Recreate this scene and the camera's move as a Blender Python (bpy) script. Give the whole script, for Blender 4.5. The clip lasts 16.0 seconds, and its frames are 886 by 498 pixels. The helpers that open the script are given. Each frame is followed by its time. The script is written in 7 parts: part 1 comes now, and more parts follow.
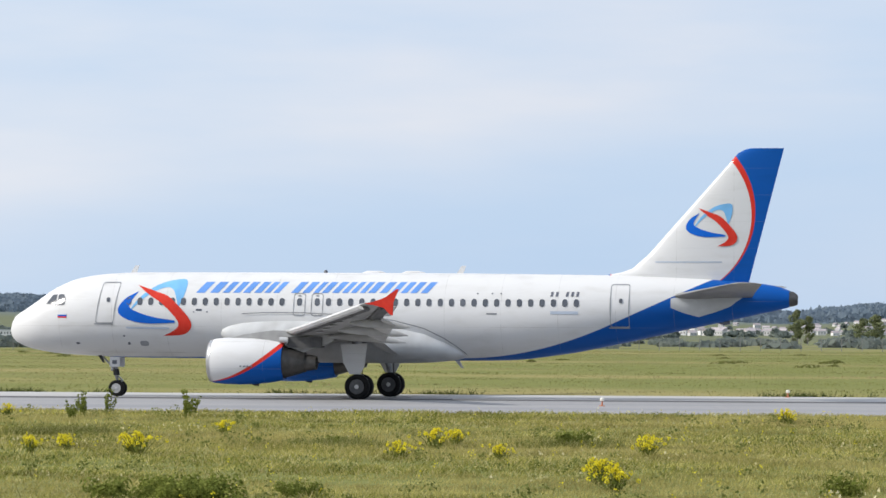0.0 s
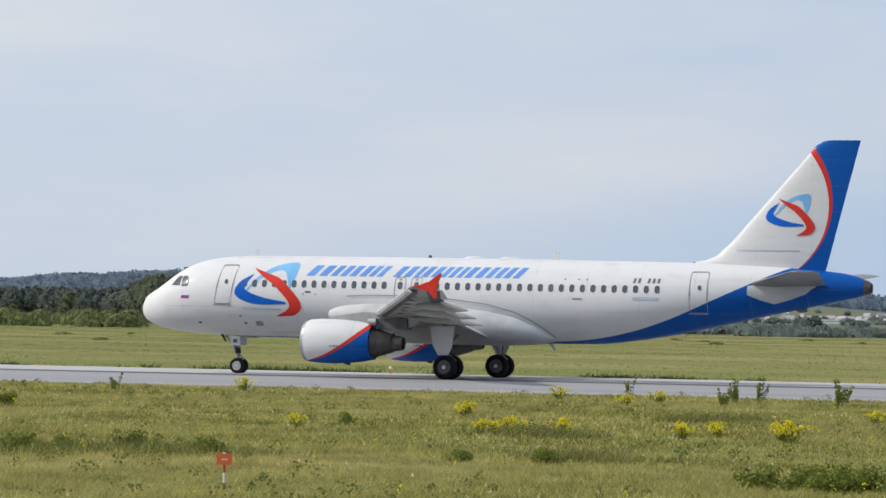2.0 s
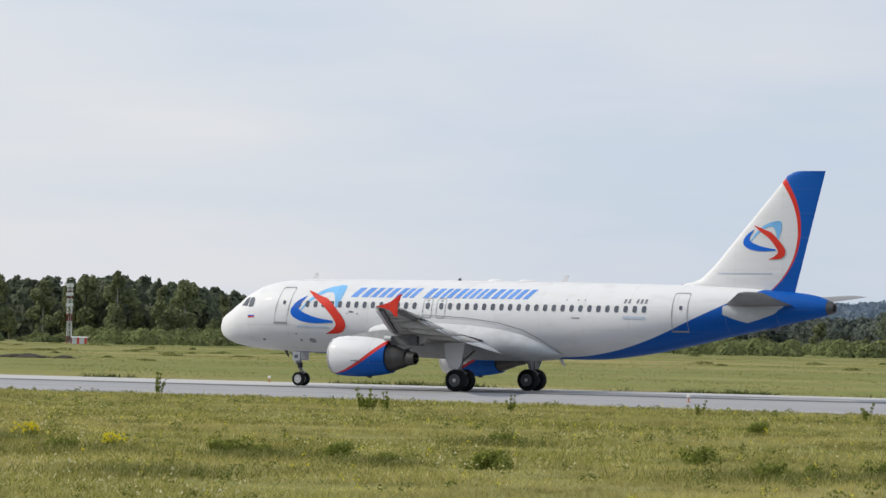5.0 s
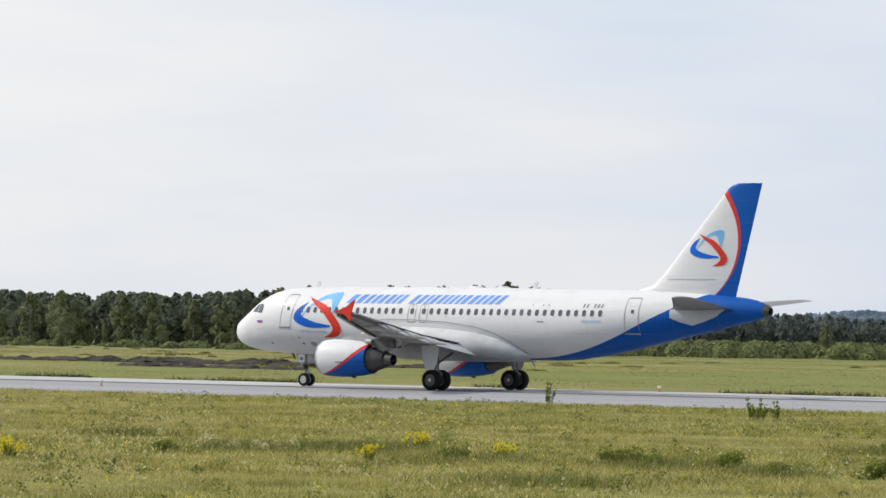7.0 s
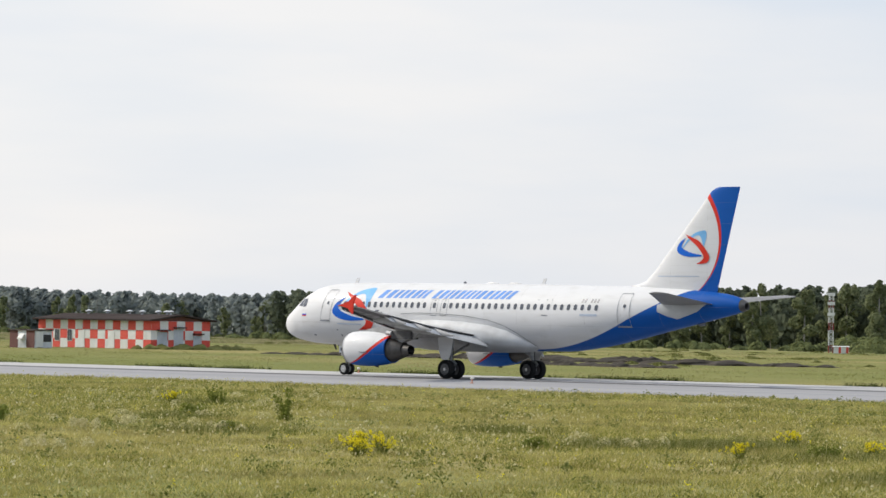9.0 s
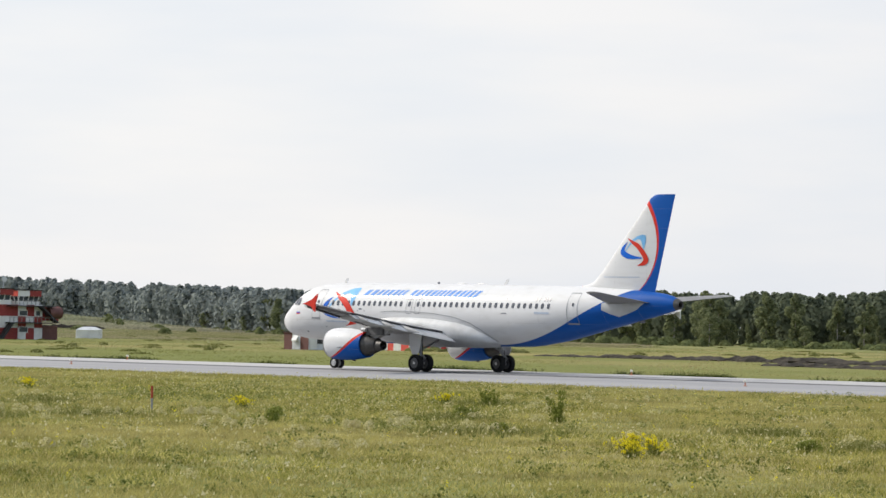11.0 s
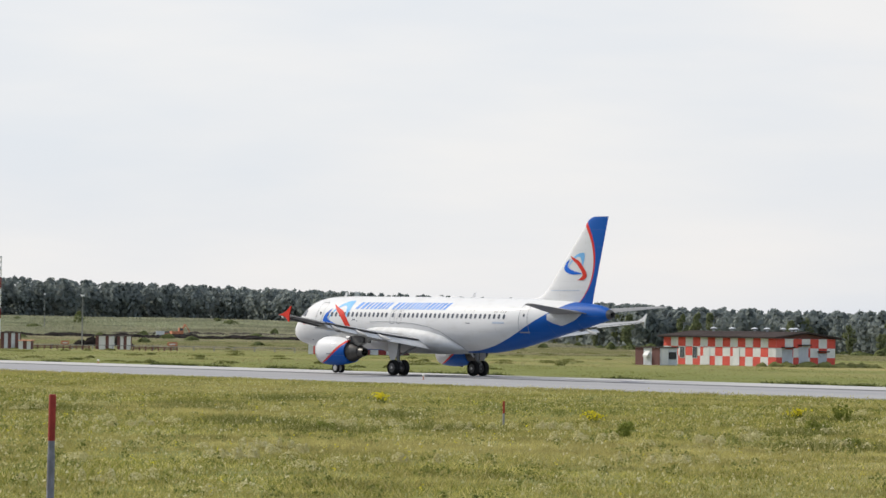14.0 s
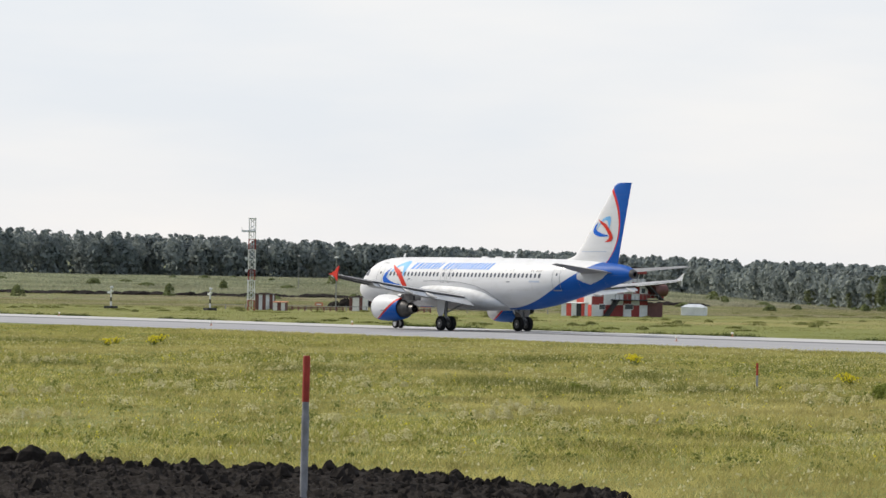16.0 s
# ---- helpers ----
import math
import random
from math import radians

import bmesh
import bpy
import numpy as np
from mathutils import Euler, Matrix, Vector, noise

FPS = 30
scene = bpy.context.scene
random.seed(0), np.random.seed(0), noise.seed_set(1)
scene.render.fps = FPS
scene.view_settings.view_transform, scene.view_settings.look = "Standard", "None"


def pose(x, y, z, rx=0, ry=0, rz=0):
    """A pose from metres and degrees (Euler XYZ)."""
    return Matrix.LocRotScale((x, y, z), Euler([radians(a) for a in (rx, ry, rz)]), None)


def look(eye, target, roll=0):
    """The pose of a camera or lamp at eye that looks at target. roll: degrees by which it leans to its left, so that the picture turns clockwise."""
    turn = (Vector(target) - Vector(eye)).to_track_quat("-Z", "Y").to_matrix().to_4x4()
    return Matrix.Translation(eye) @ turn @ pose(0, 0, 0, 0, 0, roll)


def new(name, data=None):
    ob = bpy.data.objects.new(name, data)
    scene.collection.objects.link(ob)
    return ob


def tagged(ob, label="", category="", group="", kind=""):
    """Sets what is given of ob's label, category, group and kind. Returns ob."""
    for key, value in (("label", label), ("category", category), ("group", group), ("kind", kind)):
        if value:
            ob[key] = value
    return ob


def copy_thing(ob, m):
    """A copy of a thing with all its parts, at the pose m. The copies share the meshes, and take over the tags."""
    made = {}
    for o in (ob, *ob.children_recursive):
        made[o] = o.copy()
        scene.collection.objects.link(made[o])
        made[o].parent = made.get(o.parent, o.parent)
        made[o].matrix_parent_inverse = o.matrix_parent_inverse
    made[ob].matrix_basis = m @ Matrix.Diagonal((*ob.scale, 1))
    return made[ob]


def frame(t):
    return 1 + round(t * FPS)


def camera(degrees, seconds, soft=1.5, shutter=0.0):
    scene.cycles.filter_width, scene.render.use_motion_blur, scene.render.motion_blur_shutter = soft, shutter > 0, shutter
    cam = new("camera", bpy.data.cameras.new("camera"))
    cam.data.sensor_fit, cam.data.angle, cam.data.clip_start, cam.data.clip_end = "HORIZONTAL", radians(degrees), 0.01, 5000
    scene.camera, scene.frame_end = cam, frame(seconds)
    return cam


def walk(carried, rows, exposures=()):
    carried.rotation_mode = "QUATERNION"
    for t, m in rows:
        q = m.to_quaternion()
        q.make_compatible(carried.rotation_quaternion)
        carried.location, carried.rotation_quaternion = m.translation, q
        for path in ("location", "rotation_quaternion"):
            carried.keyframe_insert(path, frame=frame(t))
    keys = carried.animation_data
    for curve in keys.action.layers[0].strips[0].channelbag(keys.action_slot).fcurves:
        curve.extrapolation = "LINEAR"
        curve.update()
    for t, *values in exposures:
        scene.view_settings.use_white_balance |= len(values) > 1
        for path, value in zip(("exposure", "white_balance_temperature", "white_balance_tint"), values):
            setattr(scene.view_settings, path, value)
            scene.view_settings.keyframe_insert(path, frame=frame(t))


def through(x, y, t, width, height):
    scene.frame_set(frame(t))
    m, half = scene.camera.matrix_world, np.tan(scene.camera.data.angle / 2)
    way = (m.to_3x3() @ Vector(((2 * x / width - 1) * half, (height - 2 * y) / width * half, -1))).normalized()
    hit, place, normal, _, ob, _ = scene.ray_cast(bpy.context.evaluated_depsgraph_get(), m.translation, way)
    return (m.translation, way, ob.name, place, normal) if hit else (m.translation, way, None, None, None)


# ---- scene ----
import functools

# ---- camera and its pan ----
EYE_HEIGHT = 3.30
LINE = 178.27          # distance of the taxi line from the camera's foot
cam = camera(13.15, 16.0, soft=1.5)
PAN = [              # seconds, yaw, pitch, roll in degrees
    (0.0, 10.321, 1.188, -0.215),
    (0.5, 12.355, 1.275, -0.257),
    (1.0, 14.978, 0.937, -0.574),
    (1.5, 17.829, 0.795, -0.549),
    (2.0, 20.025, 0.928, -0.922),
    (2.5, 22.077, 1.061, -1.043),
    (3.0, 24.147, 1.222, -0.896),
    (3.5, 26.320, 1.263, -0.887),
    (6.0, 34.003, 1.281, -1.044),
    (6.5, 35.560, 1.350, -0.992),
    (7.0, 36.991, 1.249, -0.810),
    (7.5, 38.513, 1.356, -0.591),
    (8.0, 39.941, 1.198, -0.796),
    (8.5, 41.326, 1.218, -0.826),
    (9.0, 42.504, 1.136, -0.962),
    (9.5, 43.622, 0.724, -0.861),
    (10.0, 44.677, 0.738, -0.944),
    (12.5, 49.086, 1.376, -0.797),
    (13.0, 49.935, 1.323, -0.789),
    (13.5, 50.826, 1.256, -1.011),
    (14.0, 51.798, 1.240, -0.963),
    (14.5, 52.938, 0.870, -0.905),
    (15.0, 54.172, 0.614, -0.948),
    (15.5, 55.131, 0.550, -0.824),
    (16.0, 55.566, 0.605, -0.974),
]
EXPOSURES = [(0.0, 0.13, 6500, 10), (0.8, -0.02, 6500, 10), (1.5, -0.12, 6480, 10), (2.5, -0.11, 6500, 10), (3.5, -0.10, 6540, 10), (6.0, -0.08, 6560, 10), (7.0, 0.03, 6600, 10), (7.5, 0.02, 6620, 10), (9.0, 0.05, 6680, 10), (12.5, 0.08, 6680, 10), (13.5, 0.0, 6680, 10), (16.0, 0.06, 6720, 10)]
walk(cam, [(t, pose(0, 0, EYE_HEIGHT, 90 + p, r, y)) for t, y, p, r in PAN], EXPOSURES)

# ---- sky and sun ----
SUN_AZ, SUN_EL = 112.0, 38.0      # degrees to the left of the view across the runway; height
world = bpy.data.worlds.new("sky")
scene.world = world
world.use_nodes = True
wn, wl = world.node_tree.nodes, world.node_tree.links
wn.clear()
w_out = wn.new("ShaderNodeOutputWorld")
w_bg = wn.new("ShaderNodeBackground")
w_sky = wn.new("ShaderNodeTexSky")
w_sky.sky_type, w_sky.sun_disc = "NISHITA", False
w_sky.sun_elevation, w_sky.sun_rotation = radians(SUN_EL), radians(-SUN_AZ)
w_sky.dust_density, w_sky.air_density, w_sky.ozone_density = 1.0, 1.0, 1.5
w_tc = wn.new("ShaderNodeTexCoord")
w_map = wn.new("ShaderNodeMapping")
w_map.inputs["Scale"].default_value = (5.0, 5.0, 26.0)
w_n = wn.new("ShaderNodeTexNoise")
w_n.inputs["Scale"].default_value, w_n.inputs["Detail"].default_value, w_n.inputs["Roughness"].default_value = 1.0, 5.0, 0.5
w_r = wn.new("ShaderNodeMapRange")
w_r.inputs["From Min"].default_value, w_r.inputs["From Max"].default_value = 0.36, 0.66
w_r.inputs["To Min"].default_value, w_r.inputs["To Max"].default_value = 0.25, 1.0
w_sep = wn.new("ShaderNodeSeparateXYZ")
w_side = wn.new("ShaderNodeMapRange")                      # milky towards the sun's side
w_side.inputs["From Min"].default_value, w_side.inputs["From Max"].default_value = -0.15, -0.78


def sky_mix(fac, a, b):
    m = wn.new("ShaderNodeMix")
    m.data_type = "RGBA"
    for key, v in (("A", a), ("B", b)):
        if isinstance(v, tuple):
            m.inputs[key].default_value = (*v, 1)
        else:
            wl.new(v, m.inputs[key])
    if isinstance(fac, float):
        m.inputs["Factor"].default_value = fac
    else:
        wl.new(fac, m.inputs["Factor"])
    return m.outputs["Result"]


wl.new(w_tc.outputs["Generated"], w_map.inputs["Vector"])
wl.new(w_tc.outputs["Generated"], w_sep.inputs[0])
wl.new(w_sep.outputs["X"], w_side.inputs["Value"])
wl.new(w_map.outputs["Vector"], w_n.inputs["Vector"])
wl.new(w_n.outputs["Fac"], w_r.inputs["Value"])
w_haze = sky_mix(w_side.outputs["Result"], (5.1, 6.95, 9.5), (8.2, 9.0, 10.2))      # thin haze between the clouds
w_cloud = sky_mix(w_side.outputs["Result"], (8.2, 8.5, 9.4), (10.4, 10.4, 10.6))    # thin high cloud
w_edge = wn.new("ShaderNodeMath")                          # the sheet of cloud thins out low over the horizon, away from the sun
w_edge.operation = "MULTIPLY_ADD"
w_edge.inputs[1].default_value, w_edge.inputs[2].default_value = 0.11, 0.064
w_low = wn.new("ShaderNodeMath")
w_low.operation = "SUBTRACT"
w_band = wn.new("ShaderNodeMapRange")
w_band.inputs["From Min"].default_value, w_band.inputs["From Max"].default_value = -0.010, 0.014
w_band.inputs["To Min"].default_value, w_band.inputs["To Max"].default_value = 1.0, 0.34
w_thin = wn.new("ShaderNodeMath")
w_thin.operation = "MULTIPLY"
wl.new(w_sep.outputs["X"], w_edge.inputs[0])
wl.new(w_edge.outputs[0], w_low.inputs[0])
wl.new(w_sep.outputs["Z"], w_low.inputs[1])
wl.new(w_low.outputs[0], w_band.inputs["Value"])
wl.new(w_r.outputs["Result"], w_thin.inputs[0])
wl.new(w_band.outputs["Result"], w_thin.inputs[1])
w_veil = sky_mix(w_thin.outputs[0], w_haze, w_cloud)
wl.new(sky_mix(0.88, w_sky.outputs["Color"], w_veil), w_bg.inputs["Color"])
w_bg.inputs["Strength"].default_value = 0.09
wl.new(w_bg.outputs["Background"], w_out.inputs["Surface"])

sun = new("sun", bpy.data.lights.new("sun", "SUN"))
sun.data.energy, sun.data.angle, sun.data.color = 3.4, radians(0.6), (1.0, 0.95, 0.86)
_a, _e = radians(SUN_AZ), radians(SUN_EL)
sun.matrix_world = look((-300 * math.sin(_a) * math.cos(_e), 300 * math.cos(_a) * math.cos(_e), 300 * math.sin(_e)), (0, 0, 0))


# ---- materials ----
def nodes_of(name):
    m = bpy.data.materials.new(name)
    m.use_nodes = True
    return m, m.node_tree.nodes, m.node_tree.links, m.node_tree.nodes["Principled BSDF"]


def noise_node(n, l, scale, detail=4.0, coords="Object", stretch=None):
    tc = n.new("ShaderNodeTexCoord")
    tex = n.new("ShaderNodeTexNoise")
    tex.inputs["Scale"].default_value, tex.inputs["Detail"].default_value = scale, detail
    if stretch:
        mp = n.new("ShaderNodeMapping")
        mp.inputs["Scale"].default_value = stretch
        l.new(tc.outputs[coords], mp.inputs["Vector"])
        l.new(mp.outputs["Vector"], tex.inputs["Vector"])
    else:
        l.new(tc.outputs[coords], tex.inputs["Vector"])
    return tex


def ramp_node(n, l, src, lo, hi):
    r = n.new("ShaderNodeMapRange")
    r.inputs["From Min"].default_value, r.inputs["From Max"].default_value = lo, hi
    l.new(src, r.inputs["Value"])
    return r.outputs["Result"]


def mix_node(n, l, fac, a, b):
    m = n.new("ShaderNodeMix")
    m.data_type = "RGBA"
    for key, v in (("A", a), ("B", b)):
        if isinstance(v, tuple):
            m.inputs[key].default_value = (*v, 1)
        else:
            l.new(v, m.inputs[key])
    if isinstance(fac, float):
        m.inputs["Factor"].default_value = fac
    else:
        l.new(fac, m.inputs["Factor"])
    return m.outputs["Result"]


def math_node(n, l, op, a, b=None):
    m = n.new("ShaderNodeMath")
    m.operation = op
    for i, v in enumerate((a, b)):
        if v is None:
            continue
        if isinstance(v, (int, float)):
            m.inputs[i].default_value = v
        else:
            l.new(v, m.inputs[i])
    return m.outputs[0]


def surface(name, c1, c2, rough=0.7, metal=0.0, fine=6.0, coarse=0.6, bump=0.1, c3=None, vary=False, coat=0.0, spec=0.5):
    """A weathered surface: two colours mixed at a fine and a coarse scale, with slight relief."""
    m, n, l, b = nodes_of(name)
    f = noise_node(n, l, fine, 6.0)
    g = noise_node(n, l, coarse, 3.0)
    col = mix_node(n, l, ramp_node(n, l, f.outputs["Fac"], 0.3, 0.7), c1, c2)
    col = mix_node(n, l, ramp_node(n, l, g.outputs["Fac"], 0.42, 0.75), col, c3 or tuple(0.8 * v for v in c1))
    if vary:
        info = n.new("ShaderNodeObjectInfo")
        hsv = n.new("ShaderNodeHueSaturation")
        l.new(col, hsv.inputs["Color"])
        l.new(math_node(n, l, "ADD", math_node(n, l, "MULTIPLY", info.outputs["Random"], 0.5), 0.75), hsv.inputs["Value"])
        col = hsv.outputs["Color"]
    l.new(col, b.inputs["Base Color"])
    b.inputs["Roughness"].default_value, b.inputs["Metallic"].default_value = rough, metal
    b.inputs["Coat Weight"].default_value, b.inputs["Coat Roughness"].default_value = coat, 0.08
    b.inputs["Specular IOR Level"].default_value = spec
    if bump:
        bp = n.new("ShaderNodeBump")
        bp.inputs["Strength"].default_value, bp.inputs["Distance"].default_value = bump, 0.05
        l.new(f.outputs["Fac"], bp.inputs["Height"])
        l.new(bp.outputs["Normal"], b.inputs["Normal"])
    return m


def leafy(name, ramp, through=0.35, patch=0.05, dry=None):
    """Foliage: each blade or leaf takes its own shade, with broad patches and light through it."""
    m, n, l, b = nodes_of(name)
    n.remove(b)
    geo = n.new("ShaderNodeNewGeometry")
    cr = n.new("ShaderNodeValToRGB")
    cr.color_ramp.interpolation = "LINEAR"
    els = cr.color_ramp.elements
    while len(els) < len(ramp):
        els.new(0.5)
    for e, (p, c) in zip(els, ramp):
        e.position, e.color = p, (*c, 1)
    l.new(geo.outputs["Random Per Island"], cr.inputs["Fac"])
    col = cr.outputs["Color"]
    if dry:
        g = noise_node(n, l, patch, 5.0)
        col = mix_node(n, l, ramp_node(n, l, g.outputs["Fac"], 0.45, 0.62), col, dry)
        g2 = noise_node(n, l, patch * 6, 4.0)
        hsv = n.new("ShaderNodeHueSaturation")
        l.new(col, hsv.inputs["Color"])
        g3 = noise_node(n, l, 1.7, 3.0)
        v = math_node(n, l, "ADD", math_node(n, l, "MULTIPLY", g2.outputs["Fac"], 1.6), math_node(n, l, "MULTIPLY", g3.outputs["Fac"], 1.1))
        l.new(math_node(n, l, "ADD", v, -0.43), hsv.inputs["Value"])
        col = hsv.outputs["Color"]
    d, t, mx = n.new("ShaderNodeBsdfDiffuse"), n.new("ShaderNodeBsdfTranslucent"), n.new("ShaderNodeMixShader")
    mx.inputs["Fac"].default_value = through
    l.new(col, d.inputs["Color"])
    l.new(col, t.inputs["Color"])
    l.new(d.outputs[0], mx.inputs[1])
    l.new(t.outputs[0], mx.inputs[2])
    l.new(mx.outputs[0], n["Material Output"].inputs["Surface"])
    return m


WHITE, BLUE, RED, LIGHT_BLUE, LETTER_BLUE = (0.67, 0.67, 0.675), (0.001, 0.084, 0.37), (0.62, 0.035, 0.022), (0.19, 0.47, 0.80), (0.13, 0.30, 0.70)


def paint(name, colour_of, rough=0.52):
    """Aircraft paint: colour_of(n, l, x, z) gives the livery from the part's own coordinates; faint grime and panel relief over it."""
    m, n, l, b = nodes_of(name)
    tc, sep = n.new("ShaderNodeTexCoord"), n.new("ShaderNodeSeparateXYZ")
    l.new(tc.outputs["Object"], sep.inputs[0])
    col = colour_of(n, l, sep.outputs["X"], sep.outputs["Z"])
    g = noise_node(n, l, 1.0, 5.0, stretch=(0.7, 1.0, 2.5))
    grime = mix_node(n, l, ramp_node(n, l, g.outputs["Fac"], 0.5, 0.9), (1.0, 1.0, 1.0), (0.86, 0.85, 0.83))
    mul = n.new("ShaderNodeMix")
    mul.data_type, mul.blend_type = "RGBA", "MULTIPLY"
    mul.inputs["Factor"].default_value = 1.0
    l.new(col, mul.inputs["A"])
    l.new(grime, mul.inputs["B"])
    # panel joints round and along the body, slightly dirty
    wave = math_node(n, l, "PINGPONG", sep.outputs["X"], 1.335)
    lap = math_node(n, l, "PINGPONG", math_node(n, l, "ADD", sep.outputs["Z"], 0.35), 0.62)
    joint = math_node(n, l, "MAXIMUM", math_node(n, l, "LESS_THAN", wave, 0.014), math_node(n, l, "LESS_THAN", lap, 0.010))
    dirt = math_node(n, l, "MULTIPLY", joint, ramp_node(n, l, g.outputs["Fac"], 0.35, 0.7))
    l.new(mix_node(n, l, math_node(n, l, "MULTIPLY", dirt, 0.4), mul.outputs["Result"], (0.26, 0.25, 0.24)), b.inputs["Base Color"])
    bp = n.new("ShaderNodeBump")
    bp.inputs["Strength"].default_value, bp.inputs["Distance"].default_value = 0.25, -0.01
    l.new(joint, bp.inputs["Height"])
    l.new(bp.outputs["Normal"], b.inputs["Normal"])
    b.inputs["Roughness"].default_value, b.inputs["Specular IOR Level"].default_value = rough, 0.15
    b.inputs["Coat Weight"].default_value, b.inputs["Coat Roughness"].default_value = 0.06, 0.10
    return m


def above(n, l, value, edge, soft=0.012):
    """1 where value is over edge, with a narrow soft step."""
    return ramp_node(n, l, math_node(n, l, "SUBTRACT", value, edge), -soft, soft)


def body_colour(n, l, x, z):
    # blue sweeps up from the belly to the tail along a parabola that flattens to a line
    u = math_node(n, l, "MAXIMUM", math_node(n, l, "SUBTRACT", x, 22.0), 0.0)
    v = math_node(n, l, "MINIMUM", u, 7.0)
    curve = math_node(n, l, "MULTIPLY", math_node(n, l, "MULTIPLY", v, v), 0.0315)
    line = math_node(n, l, "MULTIPLY", math_node(n, l, "SUBTRACT", u, v), 0.456)
    edge = math_node(n, l, "ADD", math_node(n, l, "ADD", curve, line), 1.92)
    return mix_node(n, l, above(n, l, z, edge), BLUE, WHITE)


def fin_colour(n, l, x, z):
    # circle through (34.6, 11.16), (35.62, 8.6), (33.88, 5.59)
    dx = math_node(n, l, "SUBTRACT", x, 31.66)
    dz = math_node(n, l, "SUBTRACT", z, 8.62)
    r = math_node(n, l, "SQRT", math_node(n, l, "ADD", math_node(n, l, "MULTIPLY", dx, dx), math_node(n, l, "MULTIPLY", dz, dz)))
    # the red band narrows towards the root
    band = math_node(n, l, "ADD", math_node(n, l, "MULTIPLY", math_node(n, l, "SUBTRACT", z, 5.5), 0.045), 0.03)
    inner = math_node(n, l, "SUBTRACT", r, 3.86)
    col = mix_node(n, l, above(n, l, inner, 0.0), WHITE, RED)
    return mix_node(n, l, above(n, l, math_node(n, l, "SUBTRACT", inner, band), 0.0), col, BLUE)


def nacelle_colour(n, l, x, z):
    # line from the lower lip up to the rear edge; x, z from the nacelle's axis and lip
    u = math_node(n, l, "MAXIMUM", math_node(n, l, "SUBTRACT", x, 0.1), 0.0)
    edge = math_node(n, l, "ADD", math_node(n, l, "MULTIPLY", math_node(n, l, "POWER", u, 2.0), 0.128), math_node(n, l, "ADD", math_node(n, l, "MULTIPLY", u, 0.03), -0.94))
    band = math_node(n, l, "MULTIPLY", u, 0.085)
    col = mix_node(n, l, above(n, l, z, edge), BLUE, RED)
    return mix_node(n, l, above(n, l, math_node(n, l, "SUBTRACT", z, band), edge), col, WHITE)


M_BODY = paint("body_paint", body_colour)
M_FIN = paint("fin_paint", fin_colour)
M_NACELLE = paint("nacelle_paint", nacelle_colour)
M_WHITE = paint("white_paint", lambda n, l, x, z: mix_node(n, l, 0.5, WHITE, WHITE))
M_WING = surface("wing_grey", (0.35, 0.35, 0.35), (0.42, 0.42, 0.42), 0.45, 0.0, 3, 0.7, 0.02, (0.25, 0.245, 0.24), spec=0.3)
M_FLAP = surface("flap_grey", (0.56, 0.56, 0.56), (0.63, 0.63, 0.63), 0.38, 0.0, 2, 0.6, 0.02, (0.46, 0.455, 0.45), spec=0.3)
M_TAILPLANE = surface("tailplane_grey", (0.19, 0.186, 0.184), (0.24, 0.235, 0.23), 0.4, 0.0, 3, 0.5, 0.02, (0.15, 0.147, 0.145), spec=0.3)
# painted shade of the flap and slat gaps; also the pylon's dark boxes
M_WINGDARK = surface("wing_shade_and_bay", (0.06, 0.06, 0.065), (0.12, 0.12, 0.12), 0.6, 0.0, 4, 0.8, 0.05)
M_RED = surface("red_paint", RED, (0.66, 0.05, 0.03), 0.55, 0, 5, 0.8, 0.0, spec=0.12, coat=0.08)
M_BLUE = surface("blue_paint", (0.004, 0.115, 0.56), (0.006, 0.13, 0.60), 0.55, 0, 5, 0.8, 0.0, spec=0.12, coat=0.08)
M_LBLUE = surface("light_blue_paint", LIGHT_BLUE, (0.21, 0.50, 0.82), 0.55, 0, 5, 0.8, 0.0, spec=0.12, coat=0.08)
M_LETTER = surface("letter_blue_paint", LETTER_BLUE, (0.15, 0.32, 0.72), 0.55, 0, 5, 0.8, 0.0, spec=0.12, coat=0.08)
M_MARK = surface("dark_marking", (0.10, 0.11, 0.14), (0.14, 0.15, 0.18), 0.4, 0, 5, 0.8, 0.0)
M_PALE = surface("pale_marking", (0.42, 0.48, 0.58), (0.46, 0.52, 0.62), 0.4, 0, 5, 0.8, 0.0)
M_SEAM = surface("door_seam", (0.24, 0.25, 0.27), (0.30, 0.31, 0.33), 0.5, 0, 8, 1, 0.0)
M_GLASS = surface("cabin_glass", (0.075, 0.085, 0.105), (0.12, 0.13, 0.15), 0.15, 0.0, 2, 0.5, 0.0)
M_METAL = surface("bare_metal", (0.55, 0.55, 0.56), (0.65, 0.65, 0.66), 0.3, 0.9, 5, 0.7, 0.02)
M_EXHAUST = surface("burnt_metal", (0.065, 0.062, 0.06), (0.12, 0.115, 0.11), 0.42, 0.5, 4, 0.9, 0.03)
M_DARK = surface("dark_recess", (0.012, 0.012, 0.014), (0.03, 0.03, 0.03), 0.6, 0, 5, 1, 0.0)
M_TYRE = surface("tyre_rubber", (0.010, 0.010, 0.011), (0.02, 0.02, 0.02), 0.85, 0, 12, 1, 0.1, spec=0.2)
M_FAIRING = surface("fairing_paint", (0.53, 0.54, 0.55), (0.59, 0.60, 0.61), 0.5, 0.0, 2, 0.7, 0.02, (0.40, 0.40, 0.40), spec=0.2)
M_PLATE = surface("trim_grey", (0.50, 0.51, 0.52), (0.56, 0.57, 0.58), 0.4, 0, 3, 0.6, 0.02)
